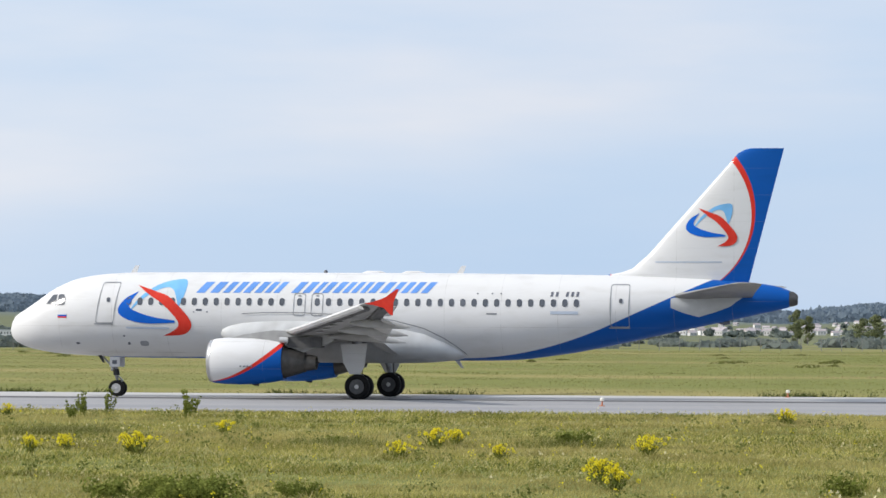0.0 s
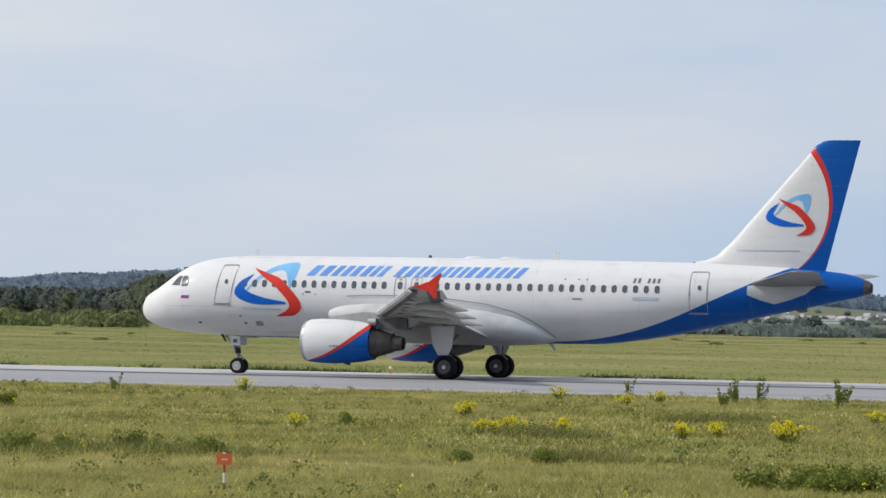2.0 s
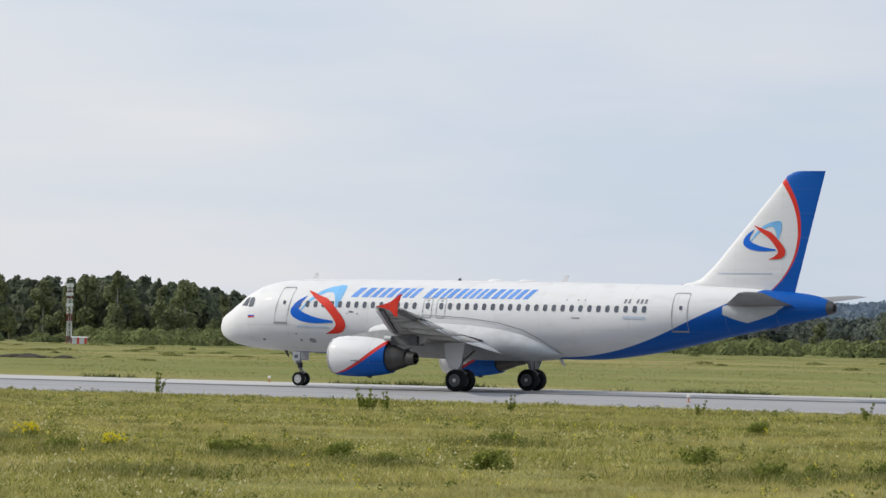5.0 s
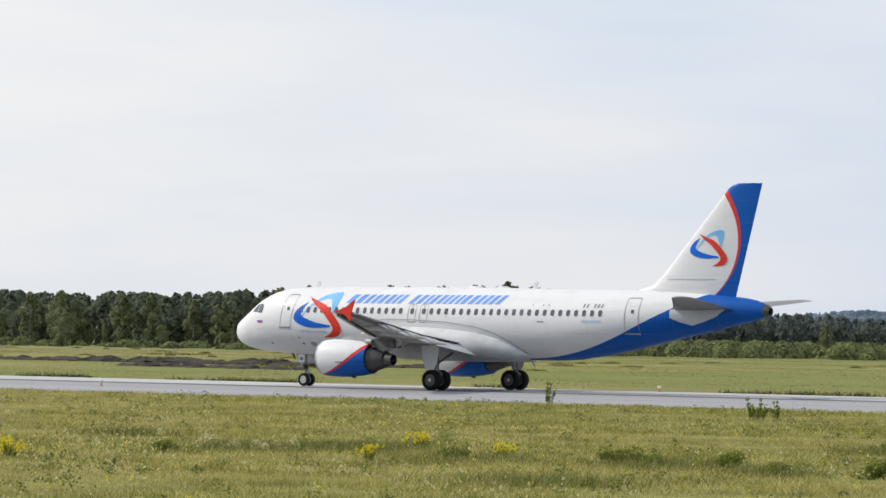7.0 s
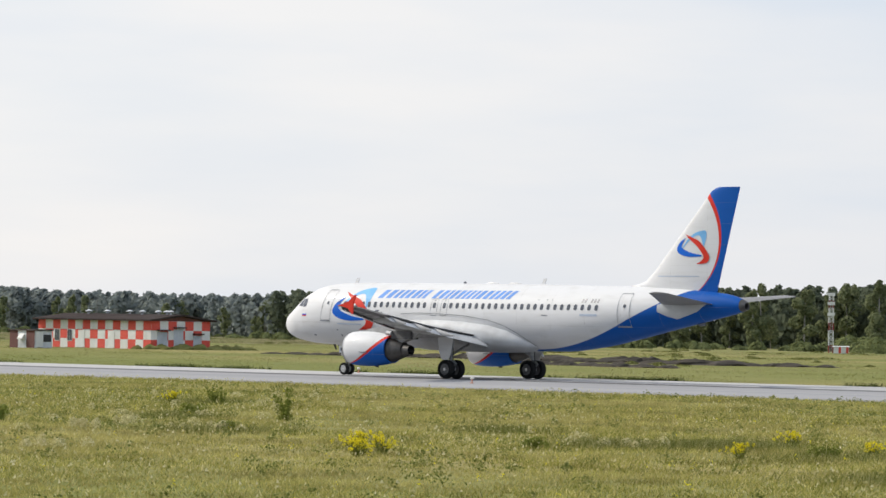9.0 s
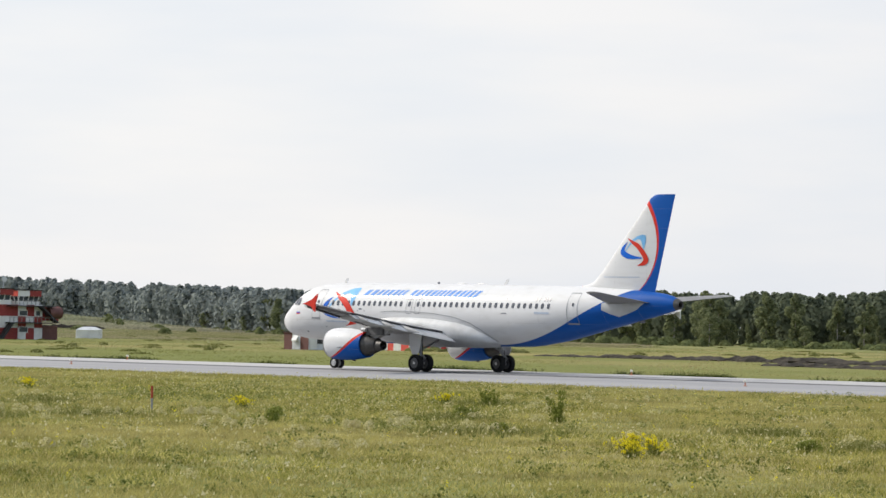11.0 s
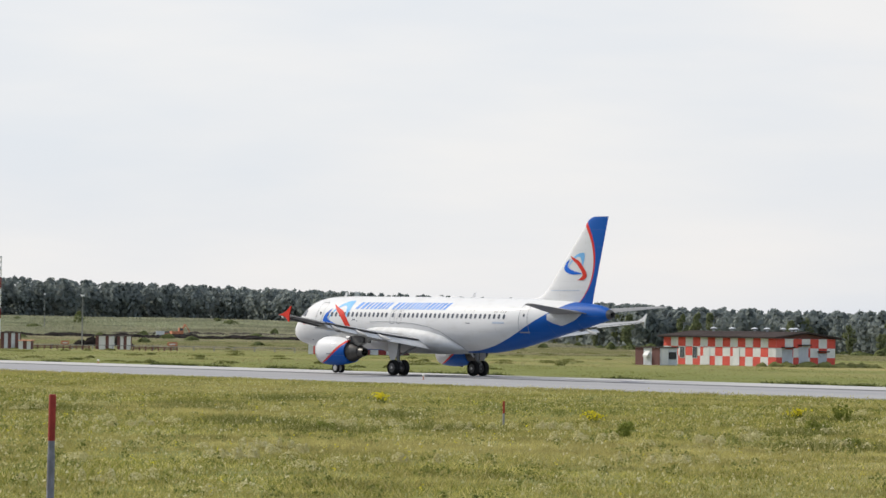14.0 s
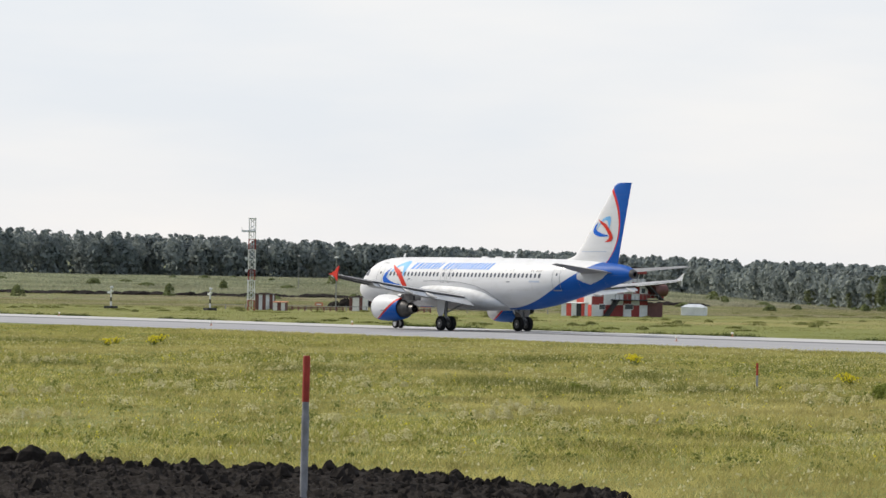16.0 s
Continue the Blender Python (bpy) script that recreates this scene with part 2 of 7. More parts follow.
M_RIMDARK = surface("brake_rim", (0.08, 0.083, 0.087), (0.15, 0.15, 0.15), 0.5, 0.3, 8, 2, 0.05)
M_RIM = surface("wheel_rim", (0.38, 0.39, 0.40), (0.5, 0.5, 0.5), 0.45, 0.3, 8, 2, 0.05)
M_STRUT = surface("gear_strut", (0.22, 0.225, 0.23), (0.36, 0.36, 0.37), 0.4, 0.3, 6, 2, 0.05)


# ---- mesh helpers ----
class Shape:
    """Vertices and faces gathered for one mesh."""

    def __init__(self):
        self.v, self.f = [], []

    def add(self, verts, faces):
        k = len(self.v)
        self.v += [tuple(p) for p in verts]
        self.f += [tuple(i + k for i in q) for q in faces]
        return self

    def box(self, lo, hi, bevel=0.0, m=None):
        """An upright box between two corners, its long edges chamfered by bevel."""
        (x0, y0, z0), (x1, y1, z1) = lo, hi
        b = bevel
        if b:
            ring = [(x0 + b, y0), (x1 - b, y0), (x1, y0 + b), (x1, y1 - b), (x1 - b, y1), (x0 + b, y1), (x0, y1 - b), (x0, y0 + b)]
        else:
            ring = [(x0, y0), (x1, y0), (x1, y1), (x0, y1)]
        k = len(ring)
        vs = [Vector((x, y, z0)) for x, y in ring] + [Vector((x, y, z1)) for x, y in ring]
        if m:
            vs = [m @ p for p in vs]
        return self.add(vs, [tuple(range(k))[::-1], tuple(range(k, 2 * k))] + [(i, (i + 1) % k, k + (i + 1) % k, k + i) for i in range(k)])

    def loft(self, rings, cap=True):
        k, r = len(rings[0]), len(rings)
        fs = [(a * k + i, a * k + (i + 1) % k, (a + 1) * k + (i + 1) % k, (a + 1) * k + i) for a in range(r - 1) for i in range(k)]
        if cap:
            fs += [tuple(range(k))[::-1], tuple(range((r - 1) * k, r * k))]
        return self.add([p for ring in rings for p in ring], fs)

    def tube(self, p0, p1, r0, r1=None, sides=10):
        p0, p1 = Vector(p0), Vector(p1)
        d = (p1 - p0).normalized()
        u = d.orthogonal().normalized()
        w = d.cross(u)
        ring = lambda p, r: [p + r * (math.cos(a) * u + math.sin(a) * w) for a in (2 * math.pi * i / sides for i in range(sides))]
        return self.loft([ring(p0, r0), ring(p1, r0 if r1 is None else r1)])

    def turn(self, profile, axis="x", centre=(0, 0, 0), sides=32, cap=True):
        """A body of revolution from (along, radius) pairs."""
        rings = []
        for a, r in profile:
            ring = []
            for i in range(sides):
                c, s = math.cos(2 * math.pi * i / sides), math.sin(2 * math.pi * i / sides)
                p = {"x": (a, r * c, r * s), "y": (r * s, a, r * c), "z": (r * c, r * s, a)}[axis]
                ring.append(tuple(p[j] + centre[j] for j in range(3)))
            rings.append(ring)
        return self.loft(rings, cap)

    def prism(self, outline, thick):
        """An outline of 3D points given depth along the vector thick."""
        k, t = len(outline), Vector(thick)
        a = [Vector(p) for p in outline]
        return self.add(a + [p + t for p in a], [tuple(range(k))[::-1], tuple(range(k, 2 * k))] + [(i, (i + 1) % k, k + (i + 1) % k, k + i) for i in range(k)])


def mesh_of(name, shape, material, smooth=False):
    me = bpy.data.meshes.new(name)
    me.from_pydata(shape.v, [], shape.f)
    bm = bmesh.new()
    bm.from_mesh(me)
    bmesh.ops.recalc_face_normals(bm, faces=bm.faces)
    bm.to_mesh(me)
    bm.free()
    me.materials.append(material)
    if smooth:
        me.shade_smooth()
        me.set_sharp_from_angle(angle=radians(38))
    return me


def part(name, shape, material, parent=None, label="", smooth=False, at=None):
    ob = new(name, mesh_of(name, shape, material, smooth))
    if parent:
        ob.parent = parent
    if at:
        ob.location = at
    return tagged(ob, label)


def smoothstep(x, a, b):
    u = np.clip((np.asarray(x, float) - a) / (b - a), 0, 1)
    return u * u * (3 - 2 * u)


def spline(xs, ys, x):
    """Smooth curve through points (monotone tangents)."""
    xs, ys = np.asarray(xs, float), np.asarray(ys, float)
    d = np.diff(ys) / np.diff(xs)
    m = np.concatenate([[d[0]], np.where(d[:-1] * d[1:] > 0, 2 * d[:-1] * d[1:] / np.where(d[:-1] + d[1:] == 0, 1, d[:-1] + d[1:]), 0), [d[-1]]])
    x = np.clip(x, xs[0], xs[-1])
    i = np.clip(np.searchsorted(xs, x) - 1, 0, len(xs) - 2)
    h = xs[i + 1] - xs[i]
    t = (x - xs[i]) / h
    return (1 + 2 * t) * (1 - t) ** 2 * ys[i] + t * (1 - t) ** 2 * h * m[i] + t * t * (3 - 2 * t) * ys[i + 1] + t * t * (t - 1) * h * m[i + 1]


# ---- ground ----
def ground_height(x, y):
    """Level airfield; a low rise under the woods far to one side and hills behind the town."""
    r, az = np.hypot(x, y), np.degrees(np.arctan2(-np.asarray(x), np.asarray(y)))
    w1 = 1 - smoothstep(az, 33, 40)
    w2 = smoothstep(az, 48, 55) * (1 - smoothstep(az, 90, 120))
    ridge = 30 + 9 * np.sin(az * 0.31 + 1.0) + 5 * np.sin(az * 0.9) + 2 * np.sin(az * 2.3)
    ridge = ridge - 11 * (1 - smoothstep(az, 10, 15))
    # the last rise, unseen behind the far wood, is added to block sky gaps
    return w1 * smoothstep(r, 2500, 4500) * ridge + w2 * (smoothstep(r, 720, 1250) * 6.0 + smoothstep(r, 1275, 1500) * 8.0)


def grid_ground():
    az = np.radians(np.concatenate([np.arange(-180, 0, 6), np.arange(0, 66, 0.5), np.arange(66, 181, 6)]))
    rr = np.concatenate([[0, 20, 40], np.arange(60, 200, 20), np.geomspace(200, 4900, 46)])
    A, Rr = np.meshgrid(az, rr)
    X, Y = -np.sin(A) * Rr, np.cos(A) * Rr
    Z = ground_height(X, Y)
    k = len(az)
    s = Shape()
    s.v = list(zip(X.ravel().tolist(), Y.ravel().tolist(), Z.ravel().tolist()))
    s.f = [(a * k + i, a * k + i + 1, (a + 1) * k + i + 1, (a + 1) * k + i) for a in range(len(rr) - 1) for i in range(k - 1)]
    return s


def ground_material():
    m, n, l, b = nodes_of("meadow")
    f = noise_node(n, l, 1.3, 8.0)
    g = noise_node(n, l, 0.035, 5.0, stretch=(0.5, 1.0, 1.0))
    k = noise_node(n, l, 0.004, 3.0)
    col = mix_node(n, l, ramp_node(n, l, f.outputs["Fac"], 0.3, 0.7), (0.138, 0.153, 0.041), (0.222, 0.226, 0.070))
    col = mix_node(n, l, ramp_node(n, l, g.outputs["Fac"], 0.45, 0.65), col, (0.285, 0.247, 0.098))
    col = mix_node(n, l, ramp_node(n, l, k.outputs["Fac"], 0.45, 0.6), col, (0.168, 0.182, 0.052))
    # paler, greyer farmland in the distance, aerial haze mixed into the colour
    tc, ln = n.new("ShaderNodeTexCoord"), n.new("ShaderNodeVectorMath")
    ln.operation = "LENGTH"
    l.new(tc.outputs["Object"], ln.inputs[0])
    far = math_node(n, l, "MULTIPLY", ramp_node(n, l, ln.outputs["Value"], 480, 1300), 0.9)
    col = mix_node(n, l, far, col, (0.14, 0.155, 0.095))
    # bluish wooded hills on the horizon, the haze's blue put into the colour
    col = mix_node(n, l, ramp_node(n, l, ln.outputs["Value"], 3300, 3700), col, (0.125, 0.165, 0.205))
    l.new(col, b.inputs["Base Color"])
    b.inputs["Roughness"].default_value = 1.0
    b.inputs["Specular IOR Level"].default_value = 0.1
    return m


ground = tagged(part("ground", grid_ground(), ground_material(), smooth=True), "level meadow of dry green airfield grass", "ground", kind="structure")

NEAR_EDGE, FAR_EDGE = 147.8, 188.5


def pavement_material():
    m, n, l, b = nodes_of("runway_surface")
    tc, sep = n.new("ShaderNodeTexCoord"), n.new("ShaderNodeSeparateXYZ")
    l.new(tc.outputs["Object"], sep.inputs[0])
    f = noise_node(n, l, 2.0, 8.0)
    g = noise_node(n, l, 1.0, 5.0, stretch=(0.01, 0.35, 1.0))
    col = mix_node(n, l, ramp_node(n, l, f.outputs["Fac"], 0.3, 0.7), (0.275, 0.272, 0.275), (0.335, 0.33, 0.33))
    col = mix_node(n, l, ramp_node(n, l, g.outputs["Fac"], 0.4, 0.75), col, (0.22, 0.22, 0.235))
    # rubber laid down along the middle of the strip
    wob = noise_node(n, l, 0.02, 3.0)
    yy = math_node(n, l, "ADD", sep.outputs["Y"], math_node(n, l, "MULTIPLY", wob.outputs["Fac"], 1.2))
    near = math_node(n, l, "ABSOLUTE", math_node(n, l, "SUBTRACT", yy, 175.2))
    streak = math_node(n, l, "SUBTRACT", 1.0, ramp_node(n, l, near, 1.1, 2.4))
    col = mix_node(n, l, math_node(n, l, "MULTIPLY", streak, 0.9), col, (0.05, 0.05, 0.054))
    # paler concrete shoulder on the far side
    col = mix_node(n, l, ramp_node(n, l, sep.outputs["Y"], 176.6, 177.4), col, (0.43, 0.42, 0.41))
    l.new(col, b.inputs["Base Color"])
    b.inputs["Roughness"].default_value = 0.85
    bp = n.new("ShaderNodeBump")
    bp.inputs["Strength"].default_value, bp.inputs["Distance"].default_value = 0.2, 0.01
    l.new(f.outputs["Fac"], bp.inputs["Height"])
    l.new(bp.outputs["Normal"], b.inputs["Normal"])
    return m


runway = tagged(part("runway", Shape().box((-1500, NEAR_EDGE, -0.3), (600, FAR_EDGE, 0.02)), pavement_material()), "grey asphalt runway with dark rubber streaks", "runway", kind="structure")


# ---- aircraft ----
STN = [-0.15, -0.12, -0.05, 0.1, 0.3, 0.62, 0.91, 1.46, 1.88, 2.3, 3.14, 4.26, 5.65, 8, 22, 24, 26.7, 29.4, 32, 34.7, 36, 36.8, 37.3]
TOP = [3.14, 3.34, 3.57, 3.84, 3.99, 4.18, 4.37, 4.75, 5.05, 5.28, 5.62, 5.83, 5.93, 5.95, 5.91, 5.89, 5.86, 5.82, 5.73, 5.56, 5.44, 5.3, 5.12]
BOT = [3.14, 2.98, 2.82, 2.64, 2.51, 2.38, 2.28, 2.17, 2.10, 2.05, 1.99, 1.93, 1.88, 1.86, 1.80, 1.82, 2.11, 2.62, 3.19, 3.76, 4.05, 4.22, 4.36]
WID = [0.0, 0.19, 0.34, 0.52, 0.68, 0.88, 1.03, 1.27, 1.40, 1.52, 1.71, 1.87, 1.95, 1.975, 1.975, 1.96, 1.87, 1.64, 1.30, 0.86, 0.62, 0.48, 0.38]


def section(x):
    t, b, w = (float(spline(STN, a, x)) for a in (TOP, BOT, WID))
    return (t + b) / 2, (t - b) / 2, w


def skin(x, z, off=0.012):
    """The point of the near side of the fuselage at station x and height z."""
    zc, hz, w = section(x)
    u = max(-0.999, min(0.999, (z - zc) / hz))
    return (x, -w * math.sqrt(1 - u * u) - off, z)


def patch(outline, step=0.12, off=0.012):
    """A decal: an outline in (x, z) filled as a strip grid and laid on the skin. outline: (lower, upper) lists of equal length."""
    low, up = outline
    s, cols = Shape(), []
    for (x0, z0), (x1, z1) in zip(low, up):
        cols.append([skin(x0 + (x1 - x0) * k / 6, z0 + (z1 - z0) * k / 6, off) for k in range(7)])
    n = len(cols)
    s.add([p for c in cols for p in c], [(i * 7 + k, (i + 1) * 7 + k, (i + 1) * 7 + k + 1, i * 7 + k + 1) for i in range(n - 1) for k in range(6)])
    return s


def strip(p0, p1, half, off=0.014, n=8):
    """A thin painted line on the skin."""
    (x0, z0), (x1, z1) = p0, p1
    d = math.hypot(x1 - x0, z1 - z0)
    nx, nz = -(z1 - z0) / d * half, (x1 - x0) / d * half
    pts = [(x0 + (x1 - x0) * k / n, z0 + (z1 - z0) * k / n) for k in range(n + 1)]
    return patch(([(x - nx, z - nz) for x, z in pts], [(x + nx, z + nz) for x, z in pts]), off=off)


def rounded(cx, cz, w, h, r, n=4):
    out = []
    for sx, sz, a0 in ((1, 1, 0), (-1, 1, 90), (-1, -1, 180), (1, -1, 270)):
        for k in range(n + 1):
            a = radians(a0 + 90 * k / n)
            out.append((cx + sx * (w / 2 - r) + r * math.cos(a), cz + sz * (h / 2 - r) + r * math.sin(a)))
    return out


def outline_line(name, pts, half, material, parent):
    """A closed painted line round a door or hatch."""
    s = Shape()
    pts = [(a[0] + (b[0] - a[0]) * i / n, a[1] + (b[1] - a[1]) * i / n) for a, b in zip(pts, pts[1:] + pts[:1]) for n in [max(1, int(math.hypot(b[0] - a[0], b[1] - a[1]) / 0.1))] for i in range(n)]
    k = len(pts)
    cx, cz = sum(p[0] for p in pts) / k, sum(p[1] for p in pts) / k
    inner, outer = [], []
    for x, z in pts:
        d = math.hypot(x - cx, z - cz)
        inner.append(skin(x - (x - cx) / d * half, z - (z - cz) / d * half, 0.015))
        outer.append(skin(x + (x - cx) / d * half, z + (z - cz) / d * half, 0.015))
    s.add(inner + outer, [(i, (i + 1) % k, k + (i + 1) % k, k + i) for i in range(k)])
    return part(name, s, material, parent)


def plug(pts, depth=0.02, off=0.006):
    """A small raised plate on the skin, such as a window."""
    s = Shape()
    k = len(pts)
    s.add([skin(x, z, off + depth) for x, z in pts] + [skin(x, z, -0.01) for x, z in pts], [tuple(range(k))] + [(i, (i + 1) % k, k + (i + 1) % k, k + i) for i in range(k)])
    return s


def ribbon(inner, outer, n=26):
    """A curved stroke between two smooth edges given by a few (x, z) points each."""
    t, u = np.arange(len(inner)), np.linspace(0, len(inner) - 1, n)
    edge = lambda pts: list(zip(curve(t, [p[0] for p in pts], u), curve(t, [p[1] for p in pts], u)))
    return edge(inner), edge(outer)


def curve(t, v, u):
    """A Catmull-Rom curve through the values v at the whole numbers t."""
    v = np.asarray(v, float)
    m = np.gradient(v)
    i = np.clip(u.astype(int), 0, len(v) - 2)
    s = u - i
    return ((1 + 2 * s) * (1 - s) ** 2 * v[i] + s * (1 - s) ** 2 * m[i] + s * s * (3 - 2 * s) * v[i + 1] + s * s * (s - 1) * m[i + 1]).tolist()


def fin_edges(z):
    x0 = float(np.interp(max(z, 5.84), [5.84, 5.95, 6.14, 6.80, 11.12, 11.50, 11.68, 11.74], [28.7, 29.4, 29.95, 30.7, 34.55, 34.86, 35.2, 35.45]))
    return x0, float(np.interp(z, [5.5, 11.74], [35.40, 37.02]))


def fin_y(x, z, off):
    """The near face of the fin."""
    x0, x1 = fin_edges(z)
    ch = x1 - x0
    u, th = max(0.001, min(1.0, (x - x0) / ch)), min(0.10, 0.55 / ch)
    return (x, -ch * 5 * th * (0.2969 * math.sqrt(u) - 0.126 * u - 0.3516 * u * u + 0.2843 * u ** 3 - 0.1036 * u ** 4) - off, z)


def fin_patch(outline, off):
    """The same stroke, smaller, laid on the fin."""
    low, up = outline
    f = lambda p: (32.47 + (p[0] - 5.65) * 0.668, 7.17 + (p[1] - 2.91) * 0.74)
    s, cols = Shape(), []
    for a, b in zip(low, up):
        (x0, z0), (x1, z1) = f(a), f(b)
        cols.append([fin_y(x0 + (x1 - x0) * k / 3, z0 + (z1 - z0) * k / 3, off) for k in range(4)])
    return s.add([p for c in cols for p in c], [(i * 4 + k, (i + 1) * 4 + k, (i + 1) * 4 + k + 1, i * 4 + k + 1) for i in range(len(cols) - 1) for k in range(3)])


def airfoil(n=12, thick=0.12, camber=0.02):
    """Closed outline (chordwise 0..1, height) of a wing section."""
    xs = [(1 - math.cos(math.pi * i / n)) / 2 for i in range(n + 1)]
    t = lambda x: 5 * thick * (0.2969 * math.sqrt(x) - 0.126 * x - 0.3516 * x * x + 0.2843 * x ** 3 - 0.1036 * x ** 4)
    c = lambda x: camber * 4 * x * (1 - x)
    return [(x, c(x) + t(x)) for x in xs] + [(x, c(x) - t(x)) for x in xs[-2:0:-1]]


def wing_shape(stations, twist=0.0):
    """stations: (span y, leading edge x, height z, chord, thickness)."""
    return Shape().loft([[(lx + ch * a, y, z + ch * b) for a, b in airfoil(thick=th)] for y, lx, z, ch, th in stations])


aircraft = new("aircraft")
tagged(aircraft, "white and blue twin-engined jet airliner taxiing on the runway", "aircraft")


def build_fuselage():
    s, rings, n = Shape(), [], 64
    for x in np.concatenate([np.array(STN[1:7]), np.arange(1.1, 4.75, 0.14), np.arange(4.8, 24.1, 0.8), np.arange(24.5, 37.3, 0.4), [37.3]]):
        zc, hz, w = section(float(x))
        rings.append([(float(x), w * math.sin(2 * math.pi * i / n), zc + hz * math.cos(2 * math.pi * i / n)) for i in range(n)])
    s.loft(rings)
    body = part("fuselage", s, M_BODY, aircraft, "white fuselage with a blue sweep under the tail", True)
    tail = Shape().loft([[(x, w * math.sin(2 * math.pi * i / 24), zc + hz * math.cos(2 * math.pi * i / 24)) for i in range(24)] for x, zc, hz, w in
                         ((37.28, 4.74, 0.375, 0.375), (37.5, 4.73, 0.33, 0.33), (37.66, 4.70, 0.24, 0.24), (37.62, 4.70, 0.18, 0.18), (37.3, 4.70, 0.17, 0.17))])
    part("tail_cone", tail, M_EXHAUST, aircraft, "dark metal exhaust of the auxiliary engine", True)
    fair = [(10.5, 3.10, 2.90, 1.60), (10.75, 3.62, 2.55, 1.93), (11.1, 3.86, 2.2, 2.05), (11.7, 4.02, 1.9, 2.16), (12.8, 4.08, 1.74, 2.24), (14.5, 4.08, 1.68, 2.28), (17.0, 3.96, 1.66, 2.28), (19.0, 3.72, 1.66, 2.22), (20.4, 3.36, 1.70, 2.08), (21.3, 2.92, 1.78, 1.80), (21.9, 2.5, 1.86, 1.40), (22.3, 2.15, 1.94, 0.8)]
    s = Shape().loft([[(x, w * abs(math.sin(a)) ** 0.6 * (1 if math.sin(a) >= 0 else -1), (t + b) / 2 + (t - b) / 2 * math.cos(a)) for a in (2 * math.pi * i / 48 for i in range(48))] for x, t, b, w in fair])
    belly = part("belly_fairing", s, M_FAIRING, aircraft, "pale grey belly fairing where the wings join", True)
    edge = [(x, t - 0.05) for x, t, b, w in fair[3:]]
    for (xa, za), (xb, zb) in zip(edge[:-1], edge[1:]):
        part("fairing_seam", strip((xa, za), (xb, zb), 0.022, 0.05), M_SEAM, belly)
    return body


fuselage = build_fuselage()


def build_openings():
    # cabin windows between the doors, with the two overwing exits between them
    xs = [6.18 + 0.53 * i for i in range(15)] + [14.44, 15.29] + [15.83 + 0.533 * i for i in range(23)]
    for x in xs:
        part("cabin_window", plug(rounded(x, 4.55 - 0.002 * (x - 6), 0.24, 0.36, 0.11), 0.012), M_GLASS, fuselage)
    for x, z0, z1, w in ((5.10, 3.51, 5.45, 0.86), (29.56, 3.40, 5.38, 0.86)):
        lean = 0.13 if x < 10 else 0.0
        pts = [(px + lean * (pz - (z0 + z1) / 2) / 1.0, pz) for px, pz in rounded(x, (z0 + z1) / 2, w, z1 - z0, 0.10)]
        door = outline_line("cabin_door", pts, 0.026, M_SEAM, fuselage)
        part("door_window", plug(rounded(x + 0.05, 4.62, 0.16, 0.22, 0.07), 0.02), M_GLASS, door)
        part("door_sill", strip((x - 0.50 - lean, z0 - 0.04), (x + 0.44 - lean, z0 - 0.04), 0.03, 0.02), M_SEAM, door)
    for x in (14.44, 15.29):
        outline_line("overwing_exit", rounded(x, 4.41, 0.54, 1.04, 0.12), 0.020, M_SEAM, fuselage)
        part("exit_handle", plug(rounded(x, 4.82, 0.14, 0.05, 0.02), 0.012), M_MARK, fuselage)
    # flight-deck glazing: two panes on the seen side
    for low, up in (([(1.93, 4.42), (2.16, 4.41), (2.42, 4.40)], [(1.97, 4.47), (2.22, 4.84), (2.46, 4.86)]), ([(2.55, 4.37), (2.72, 4.37), (2.90, 4.38), (2.93, 4.50)], [(2.56, 4.86), (2.70, 4.87), (2.84, 4.86), (2.93, 4.70)])):
        low, up = ([(a[0] + (b[0] - a[0]) * k / 6, a[1] + (b[1] - a[1]) * k / 6) for a, b in zip(e[:-1], e[1:]) for k in range(6)] + e[-1:] for e in (low, up))
        cx, cz = sum(x for x, z in low + up) / len(low + up), sum(z for x, z in low + up) / len(low + up)
        grow = lambda pts: [(cx + (x - cx) * 1.10, cz + (z - cz) * 1.08) for x, z in pts]
        frame_ = part("windscreen_frame", patch((grow(low), grow(up)), off=0.012), M_SEAM, fuselage)
        part("windscreen_pane", patch((low, up), off=0.03), M_GLASS, frame_)
    # small hatches and ports
    for x, z, w, h in ((6.1, 2.55, 0.14, 0.12), (6.85, 2.55, 0.42, 0.24), (5.9, 2.9, 0.12, 0.06), (23.6, 4.0, 0.5, 0.08), (3.55, 2.55, 0.2, 0.1), (9.6, 4.15, 0.3, 0.1)):
        part("service_hatch", plug(rounded(x, z, w, h, min(w, h) * 0.45), 0.006), M_SEAM if w > 0.3 else M_MARK, fuselage)
    for x in (8.6, 9.35, 10.0, 22.9, 23.6, 24.0):
        part("vent_port", plug(rounded(x, 4.05 if x < 20 else 4.95, 0.07, 0.07, 0.03), 0.006), M_MARK, fuselage)


build_openings()


